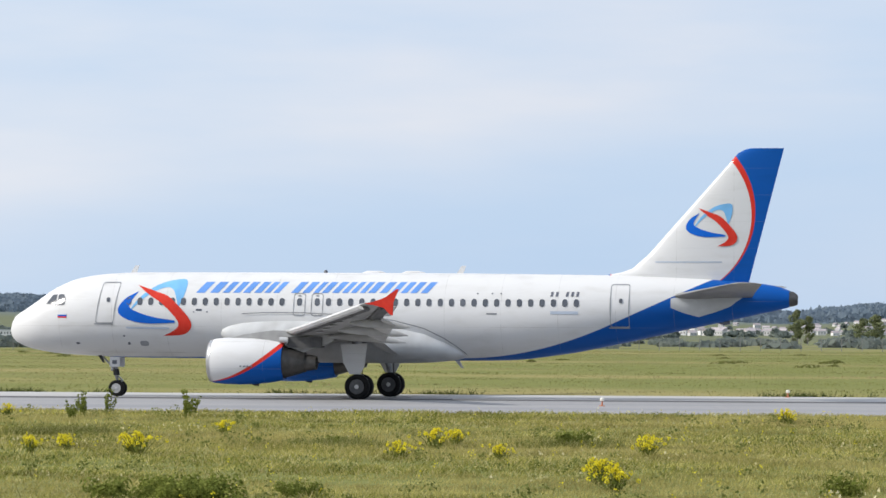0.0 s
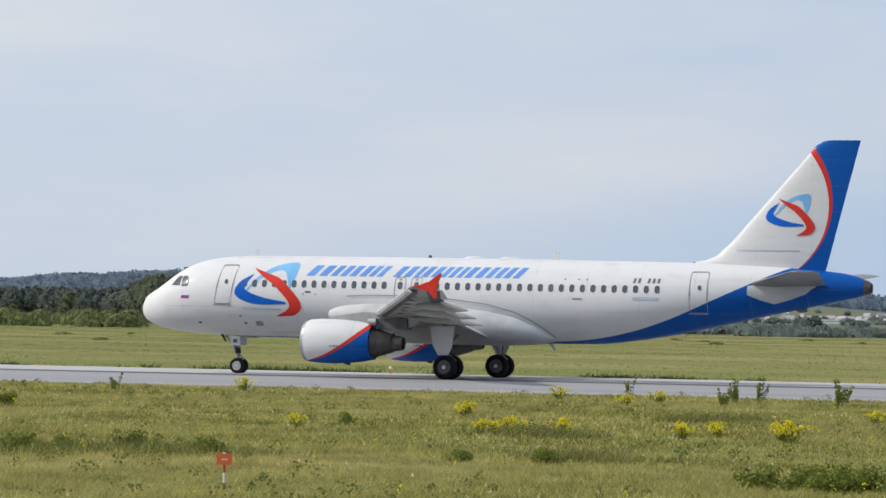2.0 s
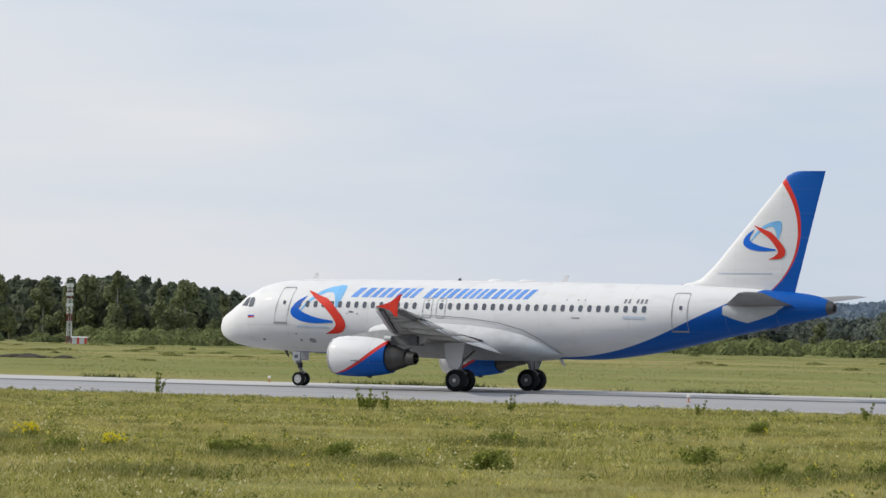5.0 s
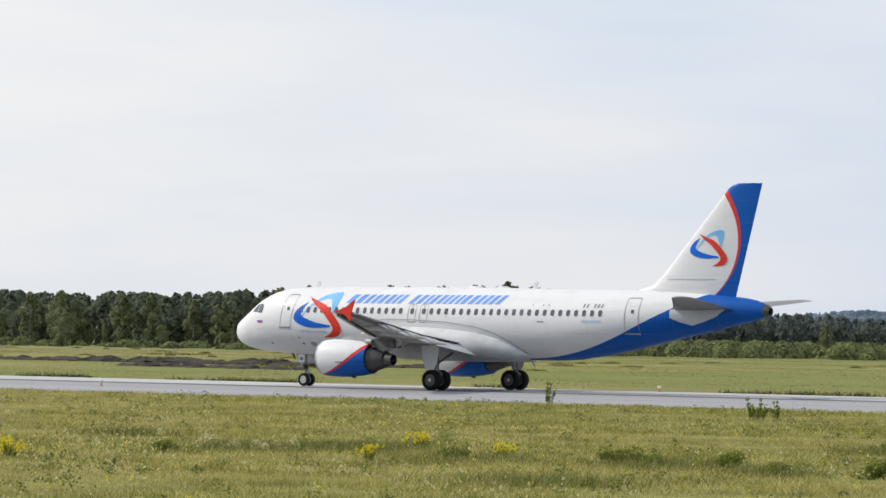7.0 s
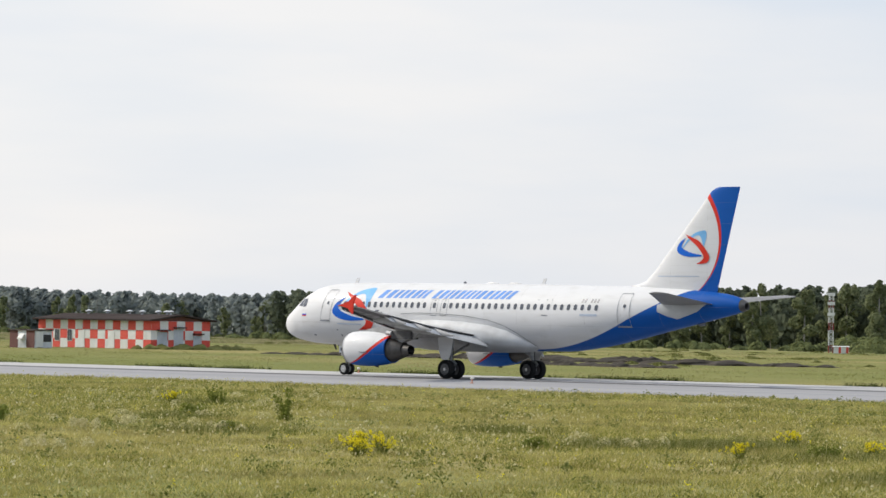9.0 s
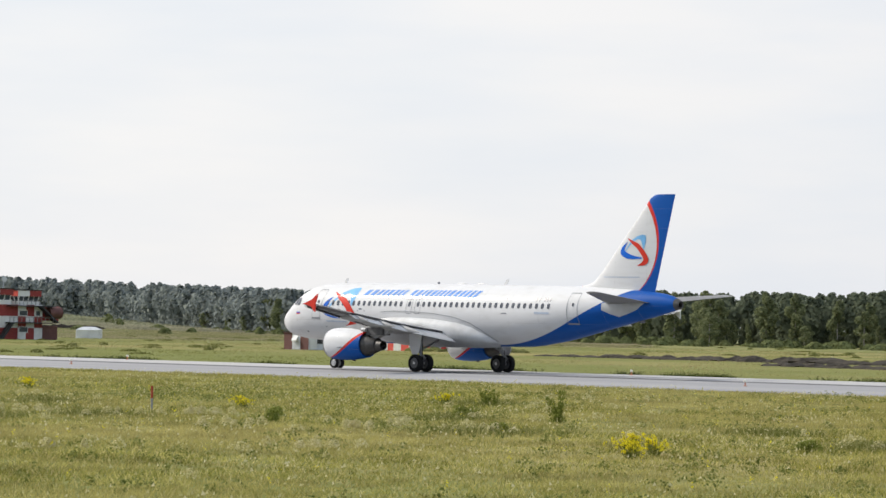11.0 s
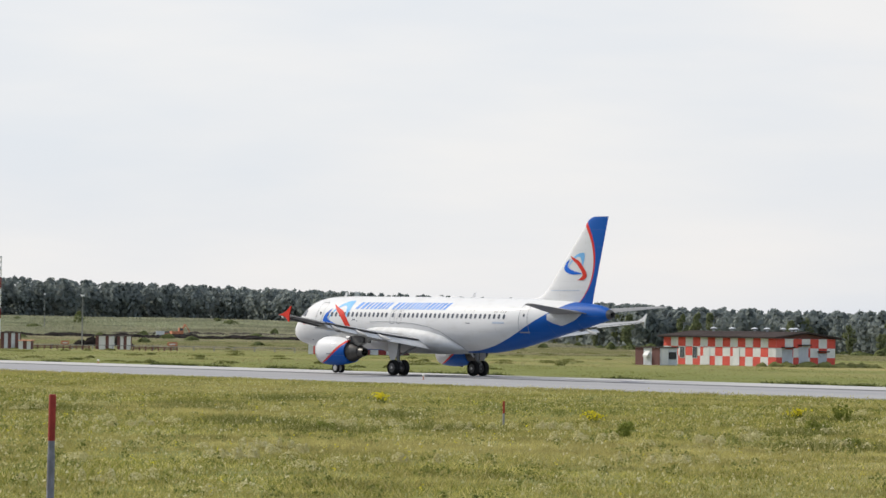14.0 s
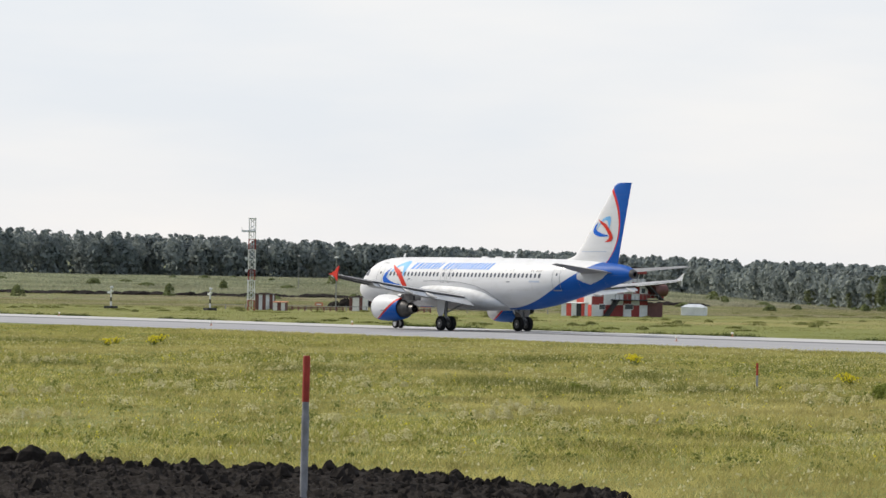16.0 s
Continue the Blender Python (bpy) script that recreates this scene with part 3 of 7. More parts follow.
def build_livery():
    # company name: two plain slanted bars in place of each letter
    x = 9.40
    for w, gap in ((1.20, 0.10), (0.92, 0.08), (0.98, 0.06), (0.80, 0.52), (0.98, 0.10), (0.30, 0.10), (0.92, 0.08), (0.76, 0.10), (0.30, 0.10), (1.0, 0.10), (0.86, 0.08), (0.92, 0.0)):
        lean, z0, h = 0.42, 4.96, 0.52
        e = w - 0.02
        for xa, xb in [(0.0, 0.25)] if w < 0.5 else [(0.0, 0.36 * e), (0.56 * e, 0.92 * e)]:
            low = [(x + xa + (xb - xa) * i / 2, z0) for i in range(3)]
            up = [(x + lean + xa + (xb - xa) * i / 2, z0 + h) for i in range(3)]
            part("name_bar", patch((low, up)), M_LETTER, fuselage, "plain slanted light blue bar")
        x += (w + gap) * 0.985
    for i in range(6):
        if i != 2:
            part("registration_bar", patch(([(26.32 + 0.24 * i, 4.81), (26.44 + 0.24 * i, 4.81)], [(26.36 + 0.24 * i, 5.03), (26.48 + 0.24 * i, 5.03)])), M_MARK, fuselage)
    part("type_bar", strip((26.36, 4.06), (27.64, 4.05), 0.07), M_PALE, fuselage)
    part("web_bar", strip((6.05, 3.30), (8.15, 3.27), 0.045), M_PALE, fuselage)
    for i, m in enumerate((M_WHITE, M_BLUE, M_RED)):
        part("flag_stripe", strip((2.60, 3.94 - 0.075 * i), (3.07, 3.94 - 0.075 * i), 0.037), m, fuselage)
    # emblem: blue bowl, light blue arch and a red curved stroke
    bowl = ribbon([(6.62, 5.03), (6.32, 4.62), (6.20, 4.28), (6.6, 4.04), (7.4, 3.80), (8.42, 3.64)], [(6.62, 5.03), (5.95, 4.64), (5.65, 4.10), (6.03, 3.72), (7.0, 3.50), (8.42, 3.53)])
    arch = ribbon([(5.98, 3.80), (6.80, 4.62), (7.5, 5.08), (8.02, 5.22), (8.30, 5.08), (8.44, 4.78), (8.6, 4.25)], [(5.98, 3.80), (6.70, 4.74), (7.5, 5.33), (8.3, 5.58), (8.86, 5.55), (8.87, 4.95), (8.6, 4.25)])
    dart = ribbon([(6.52, 5.33), (7.15, 4.85), (7.85, 4.40), (8.58, 3.60), (8.44, 3.22), (7.83, 2.91)], [(6.52, 5.33), (7.45, 5.02), (8.2, 4.70), (9.2, 3.62), (8.92, 3.02), (7.83, 2.91)])
    part("emblem_arch", patch(arch, off=0.012), M_LBLUE, fuselage)
    part("emblem_bowl", patch(bowl, off=0.016), M_BLUE, fuselage)
    part("emblem_dart", patch(dart, off=0.022), M_RED, fuselage)
    return bowl, arch, dart


BOWL, ARCH, DART = build_livery()


def build_tail():
    s, rings = Shape(), []
    zs = [5.5, 5.86, 5.96, 6.15, 6.45, 6.80, 7.6, 8.4, 9.2, 10.0, 10.6, 11.12, 11.5, 11.68, 11.74]
    for z in zs:
        x0, x1 = fin_edges(z)
        ch, th = x1 - x0, min(0.10, 0.55 / (x1 - x0))
        rings.append([(x0 + ch * a, ch * b, z) for a, b in airfoil(12, th, 0.0)])
    s.loft(rings)
    fin = part("tail_fin", s, M_FIN, aircraft, "white fin with a red curve and a blue trailing half", True)
    for o, m, dy in ((ARCH, M_LBLUE, 0.0), (BOWL, M_BLUE, 0.006), (DART, M_RED, 0.012)):
        part("fin_emblem", fin_patch(o, 0.012 + dy), m, fin)
    low, up = [fin_y(31.05 + 3.1 * k / 8, 6.42, 0.012) for k in range(9)], [fin_y(31.05 + 3.1 * k / 8, 6.475, 0.012) for k in range(9)]
    part("fin_name_bar", Shape().add(low + up, [(k, k + 1, k + 10, k + 9) for k in range(8)]), M_PALE, fin)
    for sg in (-1, 1):
        st = [(sg * 0.5, 31.6, 4.78, 4.0, 0.10), (sg * 3.2, 33.35, 5.06, 2.7, 0.09), (sg * 6.1, 35.2, 5.36, 1.42, 0.08), (sg * 6.22, 35.5, 5.37, 1.0, 0.06)]
        part("tailplane", wing_shape(st), M_TAILPLANE, aircraft, "grey horizontal tailplane", True)
    # pale scuff plate round the tailplane root
    s = patch(([(31.9, 4.30), (32.5, 4.06), (33.15, 3.88), (33.9, 4.10), (34.6, 4.36), (35.2, 4.80)], [(31.9, 4.74), (32.5, 4.84), (33.15, 4.95), (33.9, 5.0), (34.6, 5.0), (35.2, 4.86)]), off=0.02)
    part("trim_plate", s, M_PLATE, fuselage, "pale grey trim plate round the tailplane root")
    for x, h, l in ((5.75, 0.34, 0.30), (21.6, 0.36, 0.32)):
        zt = float(spline(STN, TOP, x))
        part("blade_antenna", Shape().prism([(x, -0.02, zt - 0.03), (x + l, -0.02, zt - 0.03), (x + l + 0.14, -0.02, zt + h), (x + 0.24, -0.02, zt + h)], (0, 0.04, 0)), M_WHITE, aircraft)
    for x, r in ((15.3, 0.10),):
        zt = float(spline(STN, TOP, x))
        part("beacon", Shape().turn([(zt - 0.03, r), (zt + 0.07, r * 0.95), (zt + 0.13, r * 0.5)], "z", (x, 0, 0), 12), M_MARK, aircraft, smooth=True)
    for x in (17.6, 19.5):
        zt = float(spline(STN, TOP, x))
        part("antenna_fairing", Shape().turn([(x - 0.5, 0.02), (x - 0.3, 0.10), (x + 0.3, 0.10), (x + 0.6, 0.02)], "x", (0, 0, zt), 12), M_WHITE, aircraft, smooth=True)
    part("drain_mast", Shape().prism([(21.4, -0.02, 1.95), (21.7, -0.02, 1.9), (21.95, -0.02, 1.45), (21.85, -0.02, 1.45)], (0, 0.04, 0)), M_WHITE, aircraft)
    part("tail_skid", Shape().prism([(33.9, -0.06, 3.62), (34.5, -0.06, 3.74), (34.55, -0.06, 3.55), (34.2, -0.06, 3.5)], (0, 0.12, 0)), M_MARK, aircraft)


build_tail()


def wing_z(y):
    return 2.72 + (abs(y) - 1.9) * 0.100 + 0.0006 * (abs(y) - 1.9) ** 2


def lead(y):
    return 12.55 + (abs(y) - 1.9) * 0.535


def trail(y):
    y = abs(y)
    return 18.95 + 0.05 * (y - 1.9) if y < 6.4 else 19.18 + (y - 6.4) * 0.275


def build_wing(sg):
    ys = [1.2, 1.9, 4.0, 6.4, 9.0, 12.0, 15.0, 16.4, 16.85]
    st = [(sg * y, lead(y), wing_z(y), (trail(y) - lead(y)) * 0.86, 0.135 - 0.003 * y) for y in ys]
    w = part("wing", wing_shape(st), M_WING, aircraft, "swept grey wing", True)
    # leading-edge slats, polished
    for y0, y1 in ((2.6, 5.0), (6.6, 9.2), (9.25, 11.8), (11.85, 14.2), (14.25, 16.4)):
        s = Shape()
        for y in (y0, y1):
            s.v += [(lead(y) + a - 0.10, sg * y, wing_z(y) + b - 0.06) for a, b in ((0.34, 0.17), (0.12, 0.12), (0.0, 0.0), (0.10, -0.10), (0.30, -0.12), (0.22, 0.0))]
        s.f = [tuple(range(6)), tuple(range(6, 12))] + [(i, (i + 1) % 6, 6 + (i + 1) % 6, 6 + i) for i in range(6)]
        part("slat", s, M_FLAP, w, "pale leading-edge slat")
        # dark piece under each slat, the slot's shade made solid
        part("slat_slot", Shape().loft([[(lead(y) + 0.16, sg * y, wing_z(y) - 0.17), (lead(y) + 0.46, sg * y, wing_z(y) - 0.22), (lead(y) + 0.46, sg * y, wing_z(y) - 0.10), (lead(y) + 0.16, sg * y, wing_z(y) - 0.02)] for y in (y0 + 0.05, y1 - 0.05)]), M_WINGDARK, w, "dark strip for the shade in the slot behind the slat")
    # flaps, lowered, then the aileron
    for name, y0, y1, drop in (("flap", 2.1, 6.3, 0.42), ("flap", 6.5, 12.9, 0.42), ("aileron", 13.0, 16.3, 0.06)):
        s, rings = Shape(), []
        for y in np.linspace(y0, y1, 4):
            y = float(y)
            ch = (trail(y) - lead(y)) * 0.20 + 0.12
            x0, z0 = trail(y) - ch * (0.80 if name == "flap" else 1.0) + (0.12 if name == "flap" else 0), wing_z(y) - (0.15 if name == "flap" else 0.02)
            rings.append([(x0 + ch * a * math.cos(drop) + ch * b * math.sin(drop), sg * y, z0 - ch * a * math.sin(drop) + ch * b * math.cos(drop)) for a, b in airfoil(8, 0.13, 0.0)])
        s.loft(rings)
        part(name, s, M_FLAP, w, "lowered pale grey flap" if name == "flap" else "grey aileron", True)
    # dark filler between the wing and its lowered flaps, the gap's shade as colour
    for y0, y1 in ((2.1, 6.3), (6.5, 12.9), (13.0, 16.2)):
        e = lambda y: lead(y) + (trail(y) - lead(y)) * 0.84
        part("flap_gap", Shape().loft([[(e(y) - 0.5, sg * y, wing_z(y) - 0.08), (e(y) + 0.02, sg * y, wing_z(y) + 0.012), (e(y) + 0.14, sg * y, wing_z(y) + 0.004), (e(y) + 0.14, sg * y, wing_z(y) - 0.06), (e(y) - 0.4, sg * y, wing_z(y) - 0.16)] for y in (y0, y1)]), M_WINGDARK, w, "dark strip for the shade in the gap before the flap")
    # flap track fairings
    for y, ln in ((6.55, 3.6), (9.3, 3.2), (12.2, 2.7)):
        zc, x0 = wing_z(y) - 0.28, trail(y) - ln * 0.66
        prof = [(0, 0.03), (0.10, 0.12), (0.3, 0.20), (0.55, 0.22), (0.8, 0.15), (1.0, 0.03)]
        rings = [[(x0 + ln * a, sg * y + r * 0.62 * math.sin(q), zc - 0.14 * (a > 0.5) * (a - 0.5) * ln + r * math.cos(q)) for q in (2 * math.pi * i / 14 for i in range(14))] for a, r in prof]
        part("flap_track_fairing", Shape().loft(rings), M_WING, w, "grey canoe-shaped flap track fairing", True)
    # access panels under the wing, a shade darker and lighter than the skin
    for y in (7.4, 8.6, 9.8, 11.0, 12.4, 13.6):
        ch = trail(y) - lead(y)
        x0, dz = lead(y) + ch * 0.22, -(0.135 - 0.003 * y) * ch * 0.5 * 0.86
        part("access_panel", Shape().prism([(x0, sg * (y - 0.25), wing_z(y) + dz), (x0 + 0.3, sg * (y - 0.25), wing_z(y) + dz), (x0 + 0.42, sg * (y + 0.25), wing_z(y + 0.25) + dz), (x0 + 0.12, sg * (y + 0.25), wing_z(y + 0.25) + dz)], (0, 0, -0.02)), M_PLATE, w, "pale oval access panel")
    # wingtip fence
    pts = [(20.62, 4.36), (21.0, 4.44), (21.5, 4.62), (22.0, 4.98), (22.10, 4.98), (21.88, 4.44), (21.86, 4.28), (21.85, 3.86), (21.77, 3.86), (21.45, 4.18), (21.0, 4.30)]
    part("wingtip_fence", Shape().prism([(x, sg * 16.86, z) for x, z in pts], (0, sg * 0.07, 0)), M_RED if sg < 0 else M_WHITE, w, "arrow-shaped wingtip fence")
    return w


def build_engine(sg):
    y = sg * 5.75
    zc = 1.78
    nac = part("engine_nacelle", Shape().turn([(0.30, 0.80), (0.06, 0.84), (0.0, 0.90), (0.05, 0.96), (0.25, 1.02), (0.7, 1.065), (1.4, 1.085), (2.1, 1.06), (2.8, 0.99), (3.5, 0.87), (3.5, 0.80), (2.6, 0.80)], "x", (0, 0, 0), 48, cap=False), M_NACELLE, aircraft, "white engine cowl with blue and red below", True, at=(11.12, y, zc))
    part("inlet_lip", Shape().turn([(0.16, 0.905 - 0.10), (0.03, 0.86), (-0.012, 0.905), (0.03, 0.965), (0.16, 1.008)], "x", (0, 0, 0), 40, cap=False), M_METAL, nac, "polished inlet lip", True)
    part("inlet_duct", Shape().turn([(0.1, 0.82), (1.0, 0.80), (1.02, 0.02)], "x", (0, 0, 0), 32, cap=False), M_DARK, nac, smooth=True)
    for i in range(18):
        a = 2 * math.pi * i / 18
        c, s_ = math.cos(a), math.sin(a)
        pts = [(0.86, 0.2 * c - 0.05 * s_, 0.2 * s_ + 0.05 * c), (0.96, 0.2 * c + 0.05 * s_, 0.2 * s_ - 0.05 * c), (0.98, 0.79 * c + 0.12 * s_, 0.79 * s_ - 0.12 * c), (0.84, 0.79 * c - 0.10 * s_, 0.79 * s_ + 0.10 * c)]
        part("fan_blade", Shape().prism(pts, (0.012, 0, 0)), M_EXHAUST, nac)
    part("spinner", Shape().turn([(0.55, 0.01), (0.7, 0.12), (0.95, 0.24)], "x", (0, 0, 0), 20), M_DARK, nac, smooth=True)
    part("core_cowl", Shape().turn([(2.9, 0.80), (3.45, 0.76), (3.9, 0.64), (4.45, 0.47), (4.5, 0.44), (4.5, 0.38)], "x", (0, 0, -0.03), 36), M_EXHAUST, nac, "dark burnt-metal core cowl", True)
    part("exhaust_nozzle", Shape().turn([(4.4, 0.40), (4.72, 0.36), (5.0, 0.32), (5.0, 0.27), (4.5, 0.27)], "x", (0, 0, -0.06), 32, cap=False), M_EXHAUST, nac, smooth=True)
    part("exhaust_plug", Shape().turn([(4.4, 0.2), (4.85, 0.15), (5.15, 0.02)], "x", (0, 0, -0.06), 20), M_DARK, nac, smooth=True)
    # pylon up to the wing
    out = [(0.9, 1.02), (1.6, 1.22), (3.0, 1.42), (4.2, 1.38), (6.0, 1.15), (5.6, 0.82), (4.4, 0.40), (3.4, 0.80)]
    part("engine_pylon", Shape().prism([(px, -0.2, pz) for px, pz in out], (0, 0.4, 0)), M_WING, nac, "grey engine pylon")
    for sd in (-1, 1):
        part("pylon_bay", Shape().box((3.7, sd * 0.21, 0.62), (5.3, sd * 0.36, 1.12), 0.03), M_WINGDARK, nac, "dark equipment bay on the pylon")
    part("pylon_actuator", Shape().tube((3.35, sg * 0.42, 0.98), (3.75, sg * 0.42, 0.96), 0.14, 0.13, 14), M_PLATE, nac, smooth=True)
    part("pylon_tail", Shape().prism([(5.2, -0.16, 0.95), (6.9, -0.10, 1.0), (6.9, -0.10, 1.12), (5.2, -0.16, 1.3)], (0, 0.3, 0)), M_WINGDARK, nac)
    part("cowl_strake", Shape().prism([(1.2, -sg * 0.72, 0.80), (2.0, -sg * 0.72, 0.80), (1.9, -sg * 0.9, 1.02)], (0, 0.02, 0.01)), M_WHITE, nac)
    part("drain_fin", Shape().prism([(1.9, -0.02, -1.05), (2.3, -0.02, -1.03), (2.3, -0.02, -1.14), (2.1, -0.02, -1.14)], (0, 0.04, 0)), M_DARK, nac)
    for i in range(4):
        part("cowl_marking", Shape().box((1.62 + 0.16 * i, -1.082, -0.26), (1.70 + 0.16 * i + 0.03 * (i % 2), -1.04, -0.20)), M_MARK, nac)
    return nac


def tyre_profile(r, w):
    return [(-w * 0.36, r * 0.58), (-w * 0.5, r * 0.70), (-w * 0.5, r * 0.86), (-w * 0.38, r * 0.97), (-w * 0.2, r), (w * 0.2, r), (w * 0.38, r * 0.97), (w * 0.5, r * 0.86), (w * 0.5, r * 0.70), (w * 0.36, r * 0.58)]


WHEELS = []


def wheel(x, y, r, w):
    ob = part("wheel", Shape().turn(tyre_profile(r, w), "y", (0, 0, 0), 36, cap=False), M_TYRE, aircraft, "black tyre on a grey rim", True, at=(x, y, r + 0.02))
    part("rim", Shape().turn([(-w * 0.40, r * 0.60), (-w * 0.44, r * 0.56), (-w * 0.34, r * 0.50), (-w * 0.28, r * 0.26), (-w * 0.42, r * 0.22), (-w * 0.44, r * 0.02), (w * 0.42, r * 0.02), (w * 0.28, r * 0.26), (w * 0.34, r * 0.5), (w * 0.44, r * 0.56), (w * 0.40, r * 0.6)], "y", (0, 0, 0), 28), M_RIM if r < 0.5 else M_RIMDARK, ob, "grey metal wheel rim", True)
    part("hub_cap", Shape().turn([(-w * 0.47, r * 0.02), (-w * 0.47, r * 0.15), (-w * 0.40, r * 0.19)], "y", (0, 0, 0), 16), M_METAL, ob, "bright hub cap")
    s = Shape()
    for i in range(8):
        a = 2 * math.pi * i / 8
        for e in (-1, 1):
            s.turn([(e * w * 0.30, 0.035 * r / 0.5), (e * w * 0.36, 0.03 * r / 0.5)], "y", (r * 0.38 * math.cos(a), 0, r * 0.38 * math.sin(a)), 8)
    part("bolt_ring", s, M_DARK, ob)
    WHEELS.append((ob, r))
    return ob


def build_gear():
    # nose gear
    leg = part("nose_gear_leg", Shape().tube((5.0, 0, 2.0), (5.10, 0, 0.9), 0.10, 0.09, 14).tube((5.10, 0, 0.95), (5.15, 0, 0.42), 0.065, 0.065, 12).tube((5.15, -0.26, 0.43), (5.15, 0.26, 0.43), 0.05, 0.05, 10), M_STRUT, aircraft, smooth=True)
    part("drag_strut", Shape().tube((5.08, 0, 1.25), (4.35, 0, 1.95), 0.05, 0.05, 10), M_STRUT, leg, smooth=True)
    part("torque_link", Shape().prism([(5.18, -0.06, 1.0), (5.42, -0.03, 0.78), (5.22, -0.06, 0.55), (5.20, -0.06, 0.62), (5.34, -0.03, 0.78), (5.18, -0.06, 0.94)], (0, 0.12, 0)), M_STRUT, leg)
    part("steering_collar", Shape().tube((5.06, 0, 1.30), (5.09, 0, 1.02), 0.15, 0.15, 14), M_DARK, leg, smooth=True)
    part("taxi_light", Shape().turn([(4.86, 0.09), (4.93, 0.10), (4.99, 0.05)], "x", (0, -0.16, 1.32), 14), M_METAL, leg, smooth=True)
    part("nose_gear_door", Shape().box((4.86, -0.46, 1.42), (5.36, -0.43, 1.90), 0.01), M_WHITE, leg, "small white gear door")
    part("gear_door_mark", Shape().box((5.0, -0.475, 1.56), (5.22, -0.462, 1.74)), M_MARK, leg)
    part("nose_gear_door", Shape().box((4.86, 0.43, 1.42), (5.36, 0.46, 1.90), 0.01), M_WHITE, leg, "small white gear door")
    part("gear_bay_door", Shape().prism([(4.25, -0.38, 1.98), (4.45, -0.38, 1.98), (4.62, -0.42, 1.62), (4.52, -0.42, 1.62)], (0, 0.03, 0)), M_DARK, leg)
    for y in (-0.25, 0.25):
        wheel(5.15, y, 0.385, 0.24)
    for sg in (-1, 1):
        y = sg * 3.80
        leg = part("main_gear_leg", Shape().tube((17.45, sg * 3.55, 2.75), (17.65, y, 1.25), 0.16, 0.14, 16).tube((17.65, y, 1.3), (17.72, y, 0.62), 0.10, 0.10, 14).tube((17.72, y - 0.42, 0.63), (17.72, y + 0.42, 0.63), 0.09, 0.09, 12), M_STRUT, aircraft, smooth=True)
        part("side_stay", Shape().tube((17.6, y - sg * 0.05, 1.45), (17.5, sg * 1.9, 2.2), 0.07, 0.07, 10), M_STRUT, leg, smooth=True)
        part("torque_link", Shape().prism([(17.8, y - 0.08, 1.2), (18.12, y - 0.04, 0.95), (17.86, y - 0.08, 0.7), (17.80, y - 0.08, 0.78), (18.0, y - 0.04, 0.95), (17.8, y - 0.08, 1.1)], (0, 0.16, 0)), M_STRUT, leg)
        part("main_gear_door", Shape().prism([(16.9, sg * 4.12, 2.55), (18.15, sg * 4.12, 2.6), (18.05, sg * 4.22, 1.55), (17.85, sg * 4.24, 1.18), (17.35, sg * 4.24, 1.18), (17.05, sg * 4.2, 1.7)], (0, sg * 0.04, 0)), M_WHITE, leg, "white main gear door")
        part("brake_line", Shape().tube((17.85, y, 1.9), (17.86, y, 0.8), 0.025, 0.025, 6), M_DARK, leg)
        for dy in (-0.465, 0.465):
            wheel(17.72, y + dy, 0.585, 0.42)


for _sg in (-1, 1):
    build_wing(_sg)
    build_engine(_sg)
build_gear()


# ---- materials of the surroundings ----
M_GRASS = leafy("grass_blades", [(0.0, (0.12, 0.14, 0.03)), (0.4, (0.32, 0.315, 0.078)), (0.8, (0.47, 0.415, 0.14)), (1.0, (0.66, 0.57, 0.30))], 0.48, 0.05, (0.455, 0.40, 0.155))
M_FARGRASS = leafy("far_grass_blades", [(0.0, (0.180, 0.200, 0.056)), (0.6, (0.230, 0.240, 0.073)), (1.0, (0.30, 0.285, 0.105))], 0.42, 0.026, (0.40, 0.34, 0.18))
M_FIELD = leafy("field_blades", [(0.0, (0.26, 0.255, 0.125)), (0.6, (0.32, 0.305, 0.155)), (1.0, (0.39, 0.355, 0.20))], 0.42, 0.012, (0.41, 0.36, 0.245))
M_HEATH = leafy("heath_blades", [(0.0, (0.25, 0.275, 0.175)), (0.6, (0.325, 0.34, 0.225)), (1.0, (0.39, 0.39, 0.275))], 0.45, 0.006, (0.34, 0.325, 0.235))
M_HERB = leafy("herb_leaves", [(0.0, (0.10, 0.125, 0.035)), (0.6, (0.20, 0.22, 0.065)), (1.0, (0.36, 0.35, 0.13))], 0.42)
# weed green darkened to carry the shadow along the grass edge
M_VERGE = leafy("shaded_verge_leaves", [(0.0, (0.045, 0.06, 0.02)), (1.0, (0.11, 0.13, 0.045))], 0.25)
M_CLUMP = leafy("clump_leaves", [(0.0, (0.12, 0.135, 0.042)), (0.6, (0.175, 0.185, 0.062)), (1.0, (0.25, 0.245, 0.10))], 0.4)
M_SEED = leafy("seed_heads", [(0.0, (0.46, 0.42, 0.18)), (0.6, (0.58, 0.53, 0.28)), (1.0, (0.74, 0.68, 0.45))], 0.3)
M_WEED = leafy("weed_leaves", [(0.0, (0.105, 0.130, 0.028)), (0.6, (0.190, 0.222, 0.050)), (1.0, (0.300, 0.320, 0.085))], 0.42)
M_STEM = leafy("weed_stems", [(0.0, (0.10, 0.13, 0.03)), (1.0, (0.19, 0.20, 0.06))], 0.2)
M_YELLOW = leafy("yellow_petals", [(0.0, (0.66, 0.55, 0.03)), (1.0, (0.90, 0.80, 0.06))], 0.3)
M_BIRCH = leafy("birch_leaves", [(0.0, (0.140, 0.165, 0.088)), (0.6, (0.215, 0.240, 0.126)), (1.0, (0.315, 0.335, 0.180))], 0.50)
